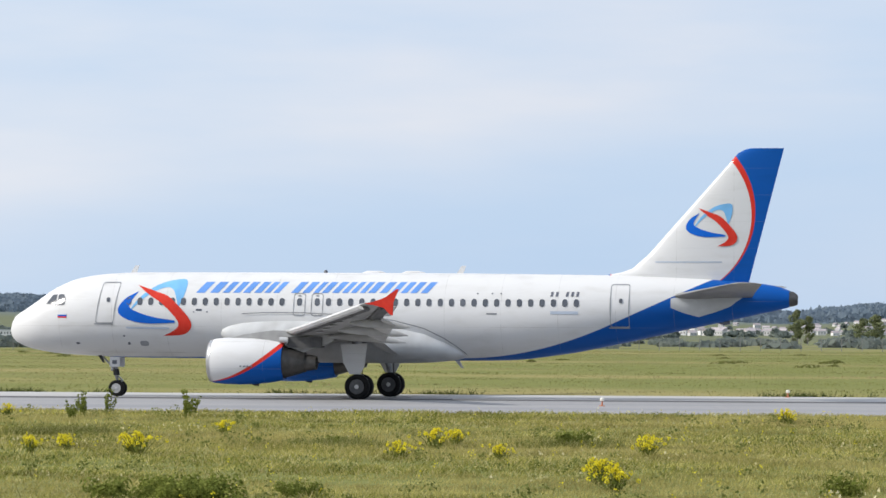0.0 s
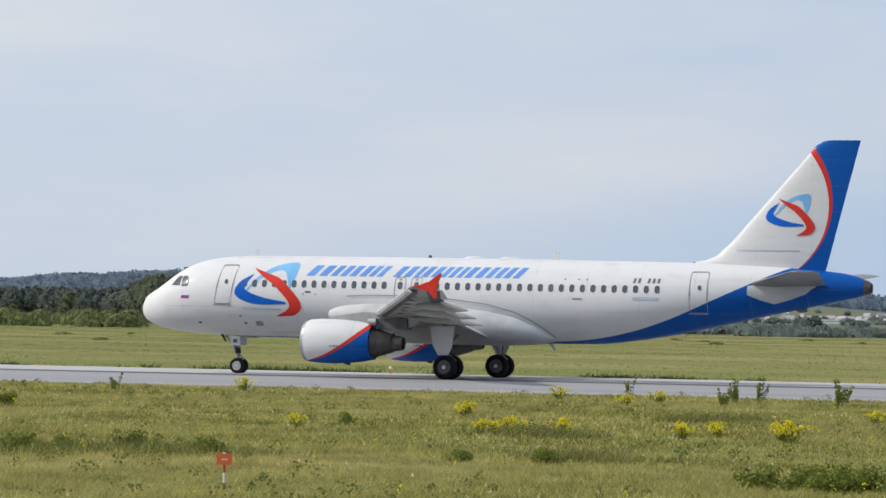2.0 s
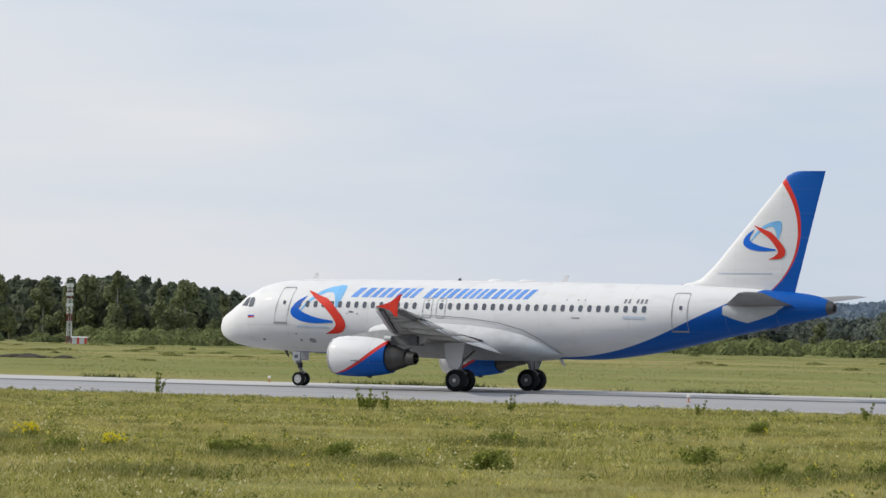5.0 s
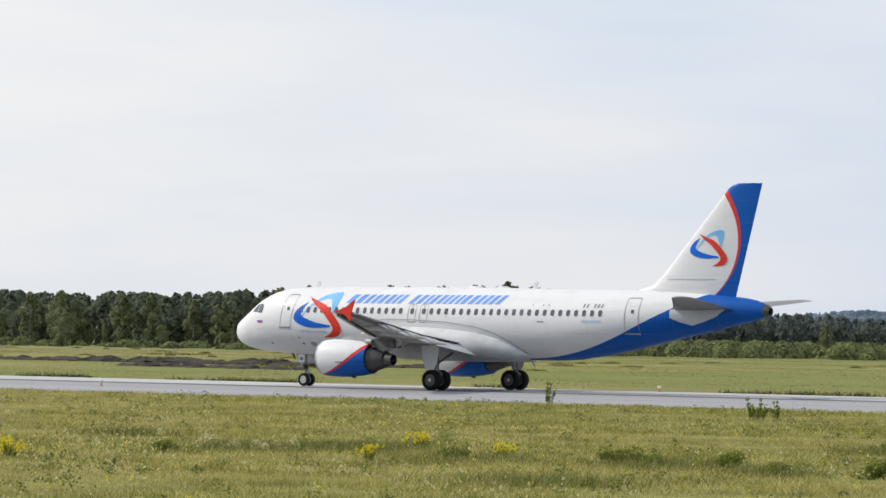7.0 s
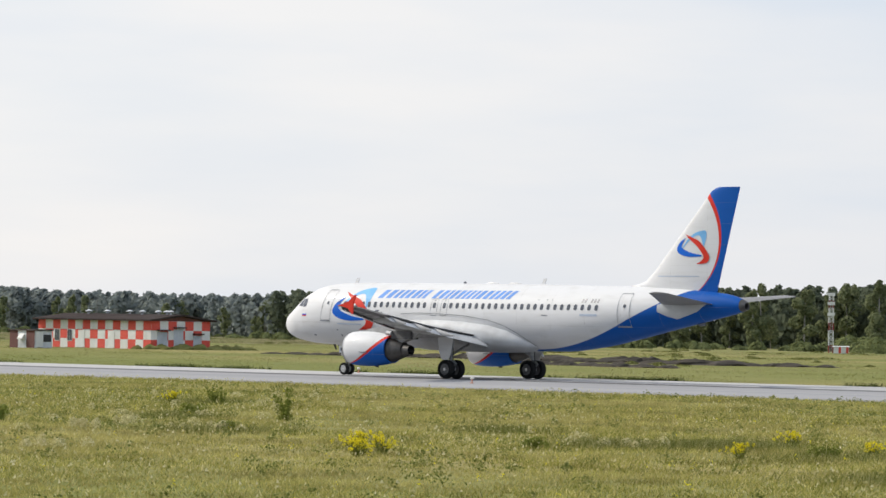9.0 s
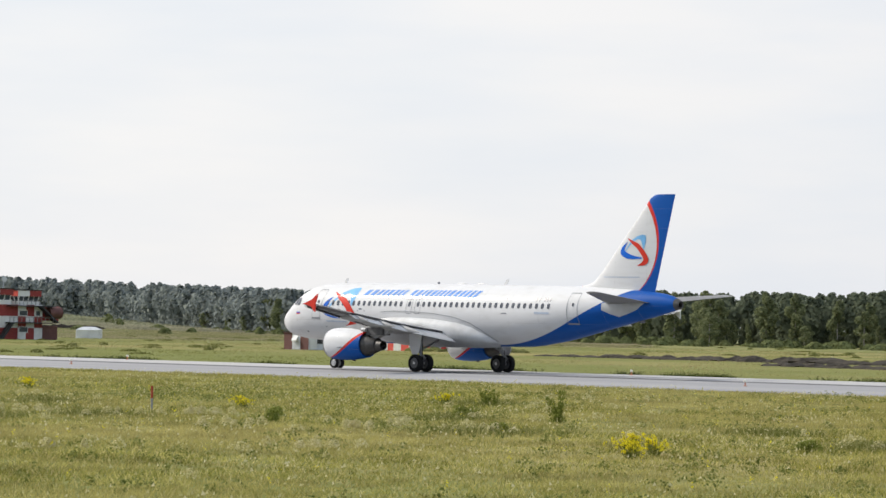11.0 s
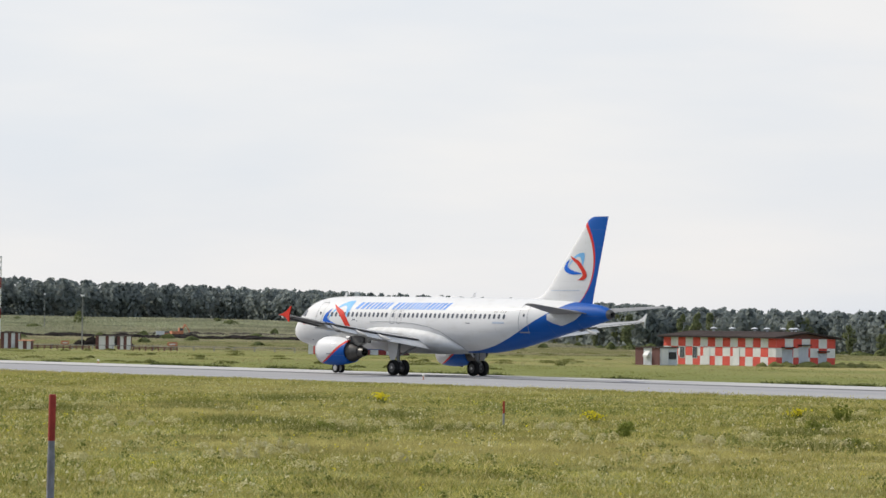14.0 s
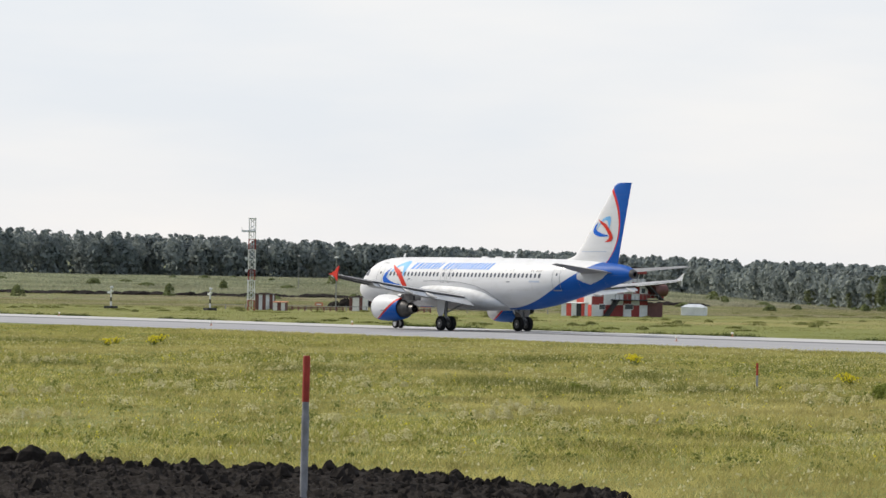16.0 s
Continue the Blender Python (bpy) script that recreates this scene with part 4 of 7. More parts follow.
# darker birch leaves: shade between the front trees put into the colour
M_DEEPWOOD = leafy("shaded_wood_leaves", [(0.0, (0.115, 0.138, 0.098)), (1.0, (0.175, 0.200, 0.132))], 0.5)
# bluer than the near wood, some haze put into the colour
M_MIDWOOD = leafy("hazed_mid_wood_leaves", [(0.0, (0.125, 0.150, 0.140)), (0.6, (0.150, 0.175, 0.155)), (1.0, (0.205, 0.225, 0.175))], 0.5)
# far leaves lightened and blued, aerial haze held in the base colour
M_WOOD_FAR = leafy("hazed_far_wood_leaves", [(0.0, (0.235, 0.268, 0.268)), (0.6, (0.260, 0.292, 0.282)), (1.0, (0.295, 0.322, 0.292))], 0.55)
# town trees paled and greyed: distance haze painted into the leaves
M_TOWNTREE = leafy("hazed_town_leaves", [(0.0, (0.165, 0.200, 0.190)), (0.6, (0.205, 0.240, 0.220)), (1.0, (0.26, 0.29, 0.25))], 0.50)
M_BUSHLEAF = leafy("bush_leaves", [(0.0, (0.135, 0.158, 0.070)), (0.6, (0.180, 0.205, 0.090)), (1.0, (0.245, 0.265, 0.115))], 0.36)
M_TUSSOCK = leafy("tussock_blades", [(0.0, (0.105, 0.122, 0.030)), (0.5, (0.195, 0.205, 0.060)), (1.0, (0.42, 0.385, 0.175))], 0.40)
# leaf green turned blue-grey to carry the haze over the hills
M_HILLWOOD = leafy("hazed_hill_leaves", [(0.0, (0.185, 0.235, 0.285)), (1.0, (0.205, 0.255, 0.305))], 0.5)
M_BARK = surface("bark", (0.30, 0.28, 0.26), (0.48, 0.46, 0.43), 0.9, 0, 3, 0.8, 0.3)
M_SOIL = surface("dark_soil", (0.0115, 0.0098, 0.0080), (0.0240, 0.0200, 0.0175), 0.95, 0, 9, 0.9, 0.8, (0.0248, 0.0203, 0.0180), spec=0.06)
M_SOILDRY = surface("grey_soil", (0.049, 0.043, 0.036), (0.085, 0.073, 0.058), 0.95, 0, 3, 0.5, 0.5, (0.029, 0.026, 0.022), spec=0.1)
M_DULLORANGE = surface("worn_orange_paint", (0.50, 0.17, 0.09), (0.58, 0.24, 0.13), 0.7, 0, 3, 1, 0.1)
M_TURF = surface("turf", (0.13, 0.14, 0.045), (0.20, 0.19, 0.07), 1.0, 0, 3, 0.5, 0.5, (0.10, 0.10, 0.04), spec=0.05)
M_CHECK_RED = surface("red_wall_paint", (0.66, 0.075, 0.052), (0.72, 0.10, 0.07), 0.7, 0, 3, 0.7, 0.1, (0.60, 0.07, 0.05), vary=False)
M_CHECK_WHITE = surface("white_wall_paint", (0.68, 0.68, 0.66), (0.76, 0.76, 0.74), 0.7, 0, 3, 0.7, 0.1, (0.60, 0.60, 0.58))
# dull red of the masts, and the shaded copy of the tower's red
M_DULL_RED = surface("dull_and_shaded_red", (0.26, 0.032, 0.03), (0.32, 0.05, 0.042), 0.75, 0, 3, 0.7, 0.1)
M_ROOF = surface("roof_felt", (0.045, 0.035, 0.033), (0.07, 0.056, 0.052), 1.0, 0, 3, 0.4, 0.2, spec=0.05)
M_STEELDOOR = surface("grey_door", (0.48, 0.51, 0.56), (0.55, 0.58, 0.62), 0.6, 0, 4, 1, 0.05)
M_PANE = surface("window_glass", (0.05, 0.06, 0.07), (0.10, 0.11, 0.12), 0.15, 0, 2, 0.5, 0.0)
M_BROWN = surface("brown_panel", (0.12, 0.045, 0.040), (0.16, 0.065, 0.055), 0.7, 0, 3, 0.7, 0.1)
M_PALEMETAL = surface("pale_metal", (0.55, 0.57, 0.60), (0.66, 0.68, 0.70), 0.55, 0.1, 4, 0.8, 0.05)
M_ORANGE = surface("orange_paint", (0.92, 0.16, 0.04), (0.96, 0.20, 0.06), 0.55, 0, 6, 1, 0.05)
M_POSTRED = surface("post_red_paint", (0.30, 0.026, 0.015), (0.44, 0.045, 0.024), 0.7, 0, 9, 2, 0.2)
M_POSTGREY = surface("post_grey", (0.20, 0.20, 0.21), (0.32, 0.32, 0.335), 0.75, 0, 9, 2, 0.2, (0.15, 0.145, 0.14))
M_LAMPGLASS = surface("lamp_glass", (0.75, 0.72, 0.62), (0.82, 0.80, 0.72), 0.2, 0, 6, 1, 0.0)
M_FENCE = surface("fence_wire", (0.22, 0.22, 0.215), (0.30, 0.30, 0.29), 0.7, 0.2, 4, 0.8, 0.0)
M_HOUSE = surface("house_walls", (0.60, 0.60, 0.60), (0.72, 0.72, 0.72), 0.8, 0, 0.5, 0.05, 0.0, (0.46, 0.45, 0.45), vary=True)
M_HROOF = surface("house_roofs", (0.30, 0.25, 0.26), (0.38, 0.34, 0.35), 0.8, 0, 0.5, 0.05, 0.0, (0.34, 0.36, 0.39), vary=True)

rng = np.random.default_rng(7)


def polar(az, r):
    a = math.radians(az)
    return -math.sin(a) * r, math.cos(a) * r


# ---- checkered service building ----
def checker_wall(parent, origin, along, width, height, cols, rows, first, red, white):
    """Painted squares as thin panels on a wall. origin: lower corner; along: unit vector."""
    ax, ay = along
    nx, ny = (ay, -ax)
    w, h = width / cols, height / rows
    for i in range(cols):
        for j in range(rows):
            m = red if (i + j + first) % 2 == 0 else white
            x0, z0 = i * w, j * h
            p = [(origin[0] + ax * a + nx * 0.03, origin[1] + ay * a + ny * 0.03, origin[2] + b) for a, b in ((x0 + 0.01, z0 + 0.01), (x0 + w - 0.01, z0 + 0.01), (x0 + w - 0.01, z0 + h - 0.01), (x0 + 0.01, z0 + h - 0.01))]
            part("painted_square", Shape().prism(p, (-nx * 0.028, -ny * 0.028, 0)), m, parent)


def panel_on(name, parent, origin, along, x0, x1, z0, z1, material, proud=0.06, label=""):
    ax, ay = along
    nx, ny = (ay, -ax)
    p = [(origin[0] + ax * a + nx * proud, origin[1] + ay * a + ny * proud, origin[2] + b) for a, b in ((x0, z0), (x1, z0), (x1, z1), (x0, z1))]
    return part(name, Shape().prism(p, (-nx * (proud - 0.035), -ny * (proud - 0.035), 0)), material, parent, label)


def service_building():
    x0, x1, y0, y1, h = -340.2, -320.9, 300.9, 310.2, 3.22
    b = new("service_building")
    tagged(b, "low red and white checkered airfield building with a dark roof", "building")
    body = part("wall_shell", Shape().box((x0, y0, 0), (x1, y1, h)), M_CHECK_WHITE, b)
    checker_wall(b, (x0, y0, 0), (1, 0), x1 - x0, h, 15, 3, 0, M_CHECK_RED, M_CHECK_WHITE)
    checker_wall(b, (x1, y0, 0), (0, 1), y1 - y0, h, 7, 3, 0, M_CHECK_RED, M_CHECK_WHITE)
    ym, rz = (y0 + y1) / 2, h + 0.60
    part("roof", Shape().prism([(x0 - 0.5, y0 - 0.6, h - 0.02), (x0 - 0.5, ym, rz), (x0 - 0.5, y1 + 0.6, h - 0.02), (x0 - 0.5, y1 + 0.6, h + 0.16), (x0 - 0.5, ym, rz + 0.2), (x0 - 0.5, y0 - 0.6, h + 0.16)], (x1 - x0 + 1.0, 0, 0)), M_ROOF, b, "dark low-pitched roof")
    part("gable", Shape().prism([(x1 - 0.1, y0 + 0.1, h), (x1 - 0.1, ym, rz - 0.02), (x1 - 0.1, y1 - 0.1, h)], (0.08, 0, 0)), M_BROWN, b)
    for a, m in ((2.9, M_PANE), (5.1, M_PANE)):
        fr = panel_on("window", b, (x0, y0, 0), (1, 0), a, a + 0.85, 0.75, 2.15, M_CHECK_WHITE, 0.06)
        panel_on("pane", fr, (x0, y0, 0), (1, 0), a + 0.07, a + 0.40, 0.83, 2.07, m, 0.09)
        panel_on("pane", fr, (x0, y0, 0), (1, 0), a + 0.46, a + 0.78, 0.83, 2.07, m, 0.09)
    for a in (7.0, 12.1):
        panel_on("door", b, (x0, y0, 0), (1, 0), a, a + 1.1, 0.05, 2.05, M_CHECK_WHITE, 0.07)
    for a, w, z in ((0.9, 1.6, 2.0), (3.5, 1.5, 2.3), (6.6, 1.3, 1.6)):
        d = panel_on("door", b, (x1, y0, 0), (0, 1), a, a + w, 0.05, z, M_STEELDOOR, 0.07, "pale grey steel door")
        panel_on("door_canopy", b, (x1, y0, 0), (0, 1), a - 0.1, a + w + 0.1, z + 0.12, z + 0.26, M_ROOF, 0.5)
        panel_on("vent", d, (x1, y0, 0), (0, 1), a + 0.3, a + w - 0.3, z - 0.55, z - 0.2, M_STEELDOOR, 0.10)
    part("aerial", Shape().tube((x0 + 5.0, ym, rz), (x0 + 5.0, ym, rz + 2.2), 0.04, 0.03, 6), M_FENCE, b)
    for i, x in enumerate((-336.2, -333.5, -330.2, -327.0, -324.8, -323.9, -322.2)):
        yy = ym - 0.4 + 0.5 * (i % 3)
        zz = rz + 0.1
        v = part("roof_vent", Shape().tube((x, yy, zz - 0.3), (x, yy, zz + 0.30), 0.14, 0.14, 12), M_PALEMETAL, b, "pale metal roof ventilator", True)
        part("vent_cowl", Shape().turn([(zz + 0.24, 0.16), (zz + 0.32, 0.40), (zz + 0.40, 0.42), (zz + 0.55, 0.10)], "z", (x, yy, 0), 14), M_PALEMETAL, v, smooth=True)


service_building()


def striped_hut(name, label, at, size, cols, mats, roof, turn=0.0):
    """A small hut clad in upright panels of alternating colours."""
    w, d, h = size
    e = new(name)
    tagged(e, label, "hut")
    part("wall_shell", Shape().box((0.03, 0.03, 0), (w - 0.03, d - 0.03, h)), M_CHECK_WHITE, e)
    for i in range(cols):
        part("panel", Shape().box((w * i / cols + 0.01, 0, 0.02), (w * (i + 1) / cols - 0.01, 0.028, h - 0.02)), mats[i % len(mats)], e)
    k = max(1, cols // 2)
    for i in range(k):
        part("panel", Shape().box((w - 0.028, d * i / k + 0.01, 0.02), (w, d * (i + 1) / k - 0.01, h - 0.02)), mats[(i + 1) % len(mats)], e)
    part("roof", Shape().prism([(-0.15, -0.15, h), (-0.15, d + 0.15, h), (-0.15, d + 0.1, h + 0.14), (-0.15, -0.1, h + 0.08)], (w + 0.3, 0, 0)), roof, e)
    e.matrix_world = pose(*at, 0, 0, turn)
    return e


x_, y_ = polar(48.93, 434)
shed = striped_hut("generator_shed", "small brown and white panelled shed beside the checkered building", (x_, y_, 0), (4.2, 2.6, 1.95), 3, [M_BROWN, M_PALEMETAL, M_BROWN], M_ROOF)
part("air_hood", Shape().prism([(1.7, -0.4, 0.95), (1.7, 0.0, 0.95), (1.7, 0.0, 1.6), (1.7, -0.4, 1.1)], (0.8, 0, 0)), M_CHECK_WHITE, shed, "white air hood")
part("side_door", Shape().box((4.2, 0.2, 0.1), (4.26, 1.2, 1.8)), M_CHECK_WHITE, shed)
part("side_opening", Shape().box((4.2, 1.3, 0.7), (4.25, 2.4, 1.5)), M_DARK, shed)
for az, r, w, n, mats in ((58.36, 540, 2.6, 5, [M_BROWN, M_PALEMETAL]), (56.96, 556, 2.5, 5, [M_BROWN, M_CHECK_WHITE, M_CHECK_WHITE]), (56.64, 560, 1.9, 4, [M_BROWN, M_CHECK_WHITE])):
    x_, y_ = polar(az, r)
    striped_hut("striped_hut", "small equipment hut with brown and white upright stripes", (x_, y_, 0), (w, 1.1, 2.2 if r < 550 else 1.95), n, mats, M_ROOF, 40.0)
x_, y_ = polar(58.09, 532)
striped_hut("cable_cabinet", "low white and orange cabinet on the grass", (x_, y_, 0), (1.7, 1.2, 1.15), 3, [M_CHECK_WHITE, M_BROWN, M_CHECK_WHITE], M_DULLORANGE, 40.0)
x_, y_ = polar(36.70, 590)
striped_hut("mast_cabinet", "low white and red cabinet under the lattice mast", (x_, y_, 0), (2.3, 1.3, 1.0), 6, [M_CHECK_WHITE, M_CHECK_WHITE, M_CHECK_RED], M_CHECK_WHITE, 35.0)


# ---- observation tower ----
def observation_tower():
    cx, cy = -422.0, 314.0
    t = new("observation_tower")
    tagged(t, "red and white checkered control tower with two glazed cabs", "tower")

    def block(dx0, dx1, dy0, dy1, z0, z1, cols, colsy, rows, first, red=M_CHECK_RED):
        part("block", Shape().box((cx + dx0, cy + dy0, z0), (cx + dx1, cy + dy1, z1)), M_CHECK_WHITE, t)
        checker_wall(t, (cx + dx0, cy + dy0, z0), (1, 0), dx1 - dx0, z1 - z0, cols, rows, first, red, M_CHECK_WHITE)
        # this face turns from the sun: its shade is painted as darker red
        checker_wall(t, (cx + dx1, cy + dy0, z0), (0, 1), dy1 - dy0, z1 - z0, colsy, rows, first + cols % 2, M_DULL_RED, M_CHECK_WHITE)

    block(-5.2, 0, 0, 4.0, 0, 4.75, 3, 2, 3, 0)
    block(-4.4, 0, 4.0, 9.6, 0, 4.75, 3, 4, 3, 1)
    block(-4.0, -0.2, 9.6, 12.6, 2.6, 4.6, 2, 1, 1, 0)
    part("lean_to", Shape().box((cx - 4.0, cy + 9.6, 0), (cx - 0.2, cy + 12.4, 1.9)), M_BROWN, t)
    for ax0, ax1, ay0, ay1, z in ((-5.0, -0.2, 0.2, 4.2, 4.75), (-3.8, -0.2, 5.6, 9.0, 4.6)):
        part("cab_sill", Shape().box((cx + ax0 - 0.2, cy + ay0 - 0.2, z), (cx + ax1 + 0.2, cy + ay1 + 0.2, z + 0.62)), M_CHECK_WHITE, t)
        rings = [[(cx + a, cy + b, zz) for a, b in ((ax0 - e, ay0 - e), (ax1 + e, ay0 - e), (ax1 + e, ay1 + e), (ax0 - e, ay1 + e))] for zz, e in ((z + 0.62, -0.15), (z + 1.30, 0.10))]
        cab = part("cab_glazing", Shape().loft(rings), M_PANE, t, "slanted dark cab glazing")
        for k in range(5):
            f = k / 4
            a = ax0 + (ax1 - ax0) * f
            part("cab_mullion", Shape().tube((cx + a, cy + ay0 + 0.12, z + 0.62), (cx + a, cy + ay0 - 0.13, z + 1.3), 0.07, 0.07, 6), M_CHECK_WHITE, cab)
            b = ay0 + (ay1 - ay0) * f
            part("cab_mullion", Shape().tube((cx + ax1 - 0.12, cy + b, z + 0.62), (cx + ax1 + 0.13, cy + b, z + 1.3), 0.07, 0.07, 6), M_CHECK_WHITE, cab)
        block(ax0 - 0.3, ax1 + 0.3, ay0 - 0.3, ay1 + 0.3, z + 1.30, z + 2.1, 3, 2, 1, 0)
        part("cab_roof", Shape().box((cx + ax0 - 0.4, cy + ay0 - 0.4, z + 2.1), (cx + ax1 + 0.4, cy + ay1 + 0.4, z + 2.22), 0.05), M_ROOF, t)
    # windows on both faces, balconies and stairs
    for a, z in ((1.55, 3.4), (3.1, 3.4)):
        w = panel_on("window", t, (cx - 5.2, cy, 0), (1, 0), a, a + 0.9, z, z + 0.75, M_CHECK_WHITE, 0.07)
        panel_on("pane", w, (cx - 5.2, cy, 0), (1, 0), a + 0.08, a + 0.82, z + 0.08, z + 0.67, M_PANE, 0.10)
    for a, z, ww in ((1.2, 0.9, 1.1), (1.2, 3.3, 1.0), (5.6, 0.95, 1.5), (5.6, 3.2, 1.4), (8.4, 3.2, 0.8)):
        w = panel_on("window", t, (cx, cy, 0), (0, 1), a, a + ww, z, z + 0.8, M_CHECK_WHITE, 0.07)
        panel_on("pane", w, (cx, cy, 0), (0, 1), a + 0.08, a + ww - 0.08, z + 0.08, z + 0.72, M_PANE, 0.10)
    for z, b0, b1 in ((2.2, 3.2, 10.6), (4.5, 3.4, 11.0)):
        bal = part("balcony", Shape().box((cx + 0.05, cy + b0, z), (cx + 1.2, cy + b1, z + 0.14)), M_DARK, t)
        for k in range(12):
            yy = cy + b0 + (b1 - b0) * k / 11
            part("baluster", Shape().box((cx + 1.12, yy - 0.025, z + 0.14), (cx + 1.17, yy + 0.025, z + 0.8)), M_FENCE, bal)
        part("handrail", Shape().box((cx + 1.10, cy + b0, z + 0.8), (cx + 1.19, cy + b1, z + 0.85)), M_FENCE, bal)
    part("stair", Shape().prism([(cx + 0.2, cy + 8.6, 4.5), (cx + 0.2, cy + 9.0, 4.5), (cx + 0.2, cy + 11.8, 2.3), (cx + 0.2, cy + 11.4, 2.3)], (0.9, 0, 0)), M_DARK, t)
    part("stair", Shape().prism([(cx + 0.2, cy + 3.6, 2.2), (cx + 0.2, cy + 4.0, 2.2), (cx + 0.2, cy + 2.2, 0.0), (cx + 0.2, cy + 1.8, 0.0)], (0.9, 0, 0)), M_DARK, t)
    part("water_tank", Shape().turn([(cy + 10.2, 0.2), (cy + 10.25, 0.8), (cy + 12.4, 0.8), (cy + 12.45, 0.2)], "y", (cx + 0.3, 0, 3.7), 20), M_BROWN, t, "dull red round tank", True)
    part("roof_aerial", Shape().tube((cx - 1.0, cy + 3.6, 6.9), (cx - 1.0, cy + 3.6, 8.6), 0.05, 0.04, 6), M_PALEMETAL, t)
    part("roof_dish", Shape().turn([(0, 0.02), (0.15, 0.4), (0.2, 0.42)], "x", (cx - 1.0, cy + 3.6, 8.2), 14), M_PALEMETAL, t, smooth=True)
    for x in (-3.2, -1.5):
        part("roof_rail", Shape().box((cx + x, cy + 0.2, 6.98), (cx + x + 1.4, cy + 0.26, 7.2)), M_PALEMETAL, t)


observation_tower()
x_, y_ = polar(53.80, 524)
striped_hut("tower_porch", "white and red hut beside the checkered tower", (x_, y_, 0), (3.0, 2.2, 1.75), 4, [M_CHECK_WHITE, M_CHECK_RED, M_CHECK_WHITE, M_DARK], M_CHECK_WHITE, 30.0)


def white_tent():
    x, y = polar(52.02, 585)
    e = new("storage_tent")
    tagged(e, "white storage tent with a hipped top on the grass", "tent")
    part("wall_shell", Shape().box((0, 0, 0), (4.6, 4.0, 1.25), 0.1), M_CHECK_WHITE, e)
    part("roof", Shape().loft([[(-0.1, -0.1, 1.25), (4.7, -0.1, 1.25), (4.7, 4.1, 1.25), (-0.1, 4.1, 1.25)], [(1.2, 1.4, 1.75), (3.4, 1.4, 1.75), (3.4, 2.6, 1.75), (1.2, 2.6, 1.75)]]), M_PALEMETAL, e)
    e.matrix_world = pose(x, y, 0, 0, 0, 45) @ Matrix.Diagonal((0.8, 0.8, 1.0, 1))


white_tent()


# ---- masts, signs, small airfield equipment ----
def lattice_mast(label, x, y, height, half, bands, turn, dishes=True):
    e = new("lattice_mast")
    tagged(e, label, "mast")
    cs = [(-half, -half), (half, -half), (half, half), (-half, half)]
    for k in range(bands):
        z0, z1 = height * k / bands, height * (k + 1) / bands
        m = M_DULL_RED if k % 3 == 0 else M_CHECK_WHITE
        s = Shape()
        for i, (a, b) in enumerate(cs):
            c, d = cs[(i + 1) % 4]
            s.tube((a, b, z0), (a, b, z1), 0.07, 0.07, 6)
            s.tube((a, b, z1 - 0.02), (c, d, z1 - 0.02), 0.045, 0.045, 5)
            for h in range(2):
                za, zb = z0 + (z1 - z0) * h / 2, z0 + (z1 - z0) * (h + 1) / 2
                p, q = ((a, b), (c, d)) if h % 2 == 0 else ((c, d), (a, b))
                s.tube((*p, za), (*q, zb), 0.04, 0.04, 5)
        part("mast_section", s, m, e, "red lattice section" if k % 3 == 0 else "white lattice section")
    part("ladder", Shape().box((-0.15, -half - 0.06, 0), (-0.10, -half - 0.02, height)).box((0.15, -half - 0.06, 0), (0.20, -half - 0.02, height)), M_PALEMETAL, e)
    if dishes:
        p = part("platform", Shape().box((-half - 1.0, -half - 0.3, height * 0.855), (half, half + 0.3, height * 0.875)), M_PALEMETAL, e, "white side platform")
        part("platform_rail", Shape().box((-half - 1.0, -half - 0.3, height * 0.875), (-half - 0.94, half + 0.3, height * 0.905)), M_PALEMETAL, p)
        part("head_frame", Shape().box((-half - 0.1, -half - 0.1, height), (half + 0.1, half + 0.1, height + 0.12)), M_PALEMETAL, e)
        part("cable_tray", Shape().box((-half - 0.14, -0.15, 0.6), (-half - 0.06, 0.15, height * 0.36)), M_PALEMETAL, e)
        for z in (0.55, 0.42):
            part("floodlight", Shape().box((-half - 0.5, -half - 0.2, height * z), (-half - 0.1, -half + 0.1, height * z + 0.4), 0.04), M_PALEMETAL, e)
    else:
        for z in (0.62, 0.8, 0.95):
            part("antenna_panel", Shape().box((-half - 0.25, -half - 0.2, height * z), (half + 0.2, -half - 0.08, height * z + 0.5), 0.02), M_CHECK_WHITE, e)
    e.matrix_world = pose(x, y, 0, 0, 0, turn)


x_, y_ = polar(58.42, 525)
lattice_mast("red and white lattice floodlight mast with a side platform", x_, y_, 12.5, 0.44, 9, 58)
x_, y_ = polar(36.74, 600)
lattice_mast("slim red and white lattice antenna mast before the trees", x_, y_, 9.3, 0.35, 8, 37, False)


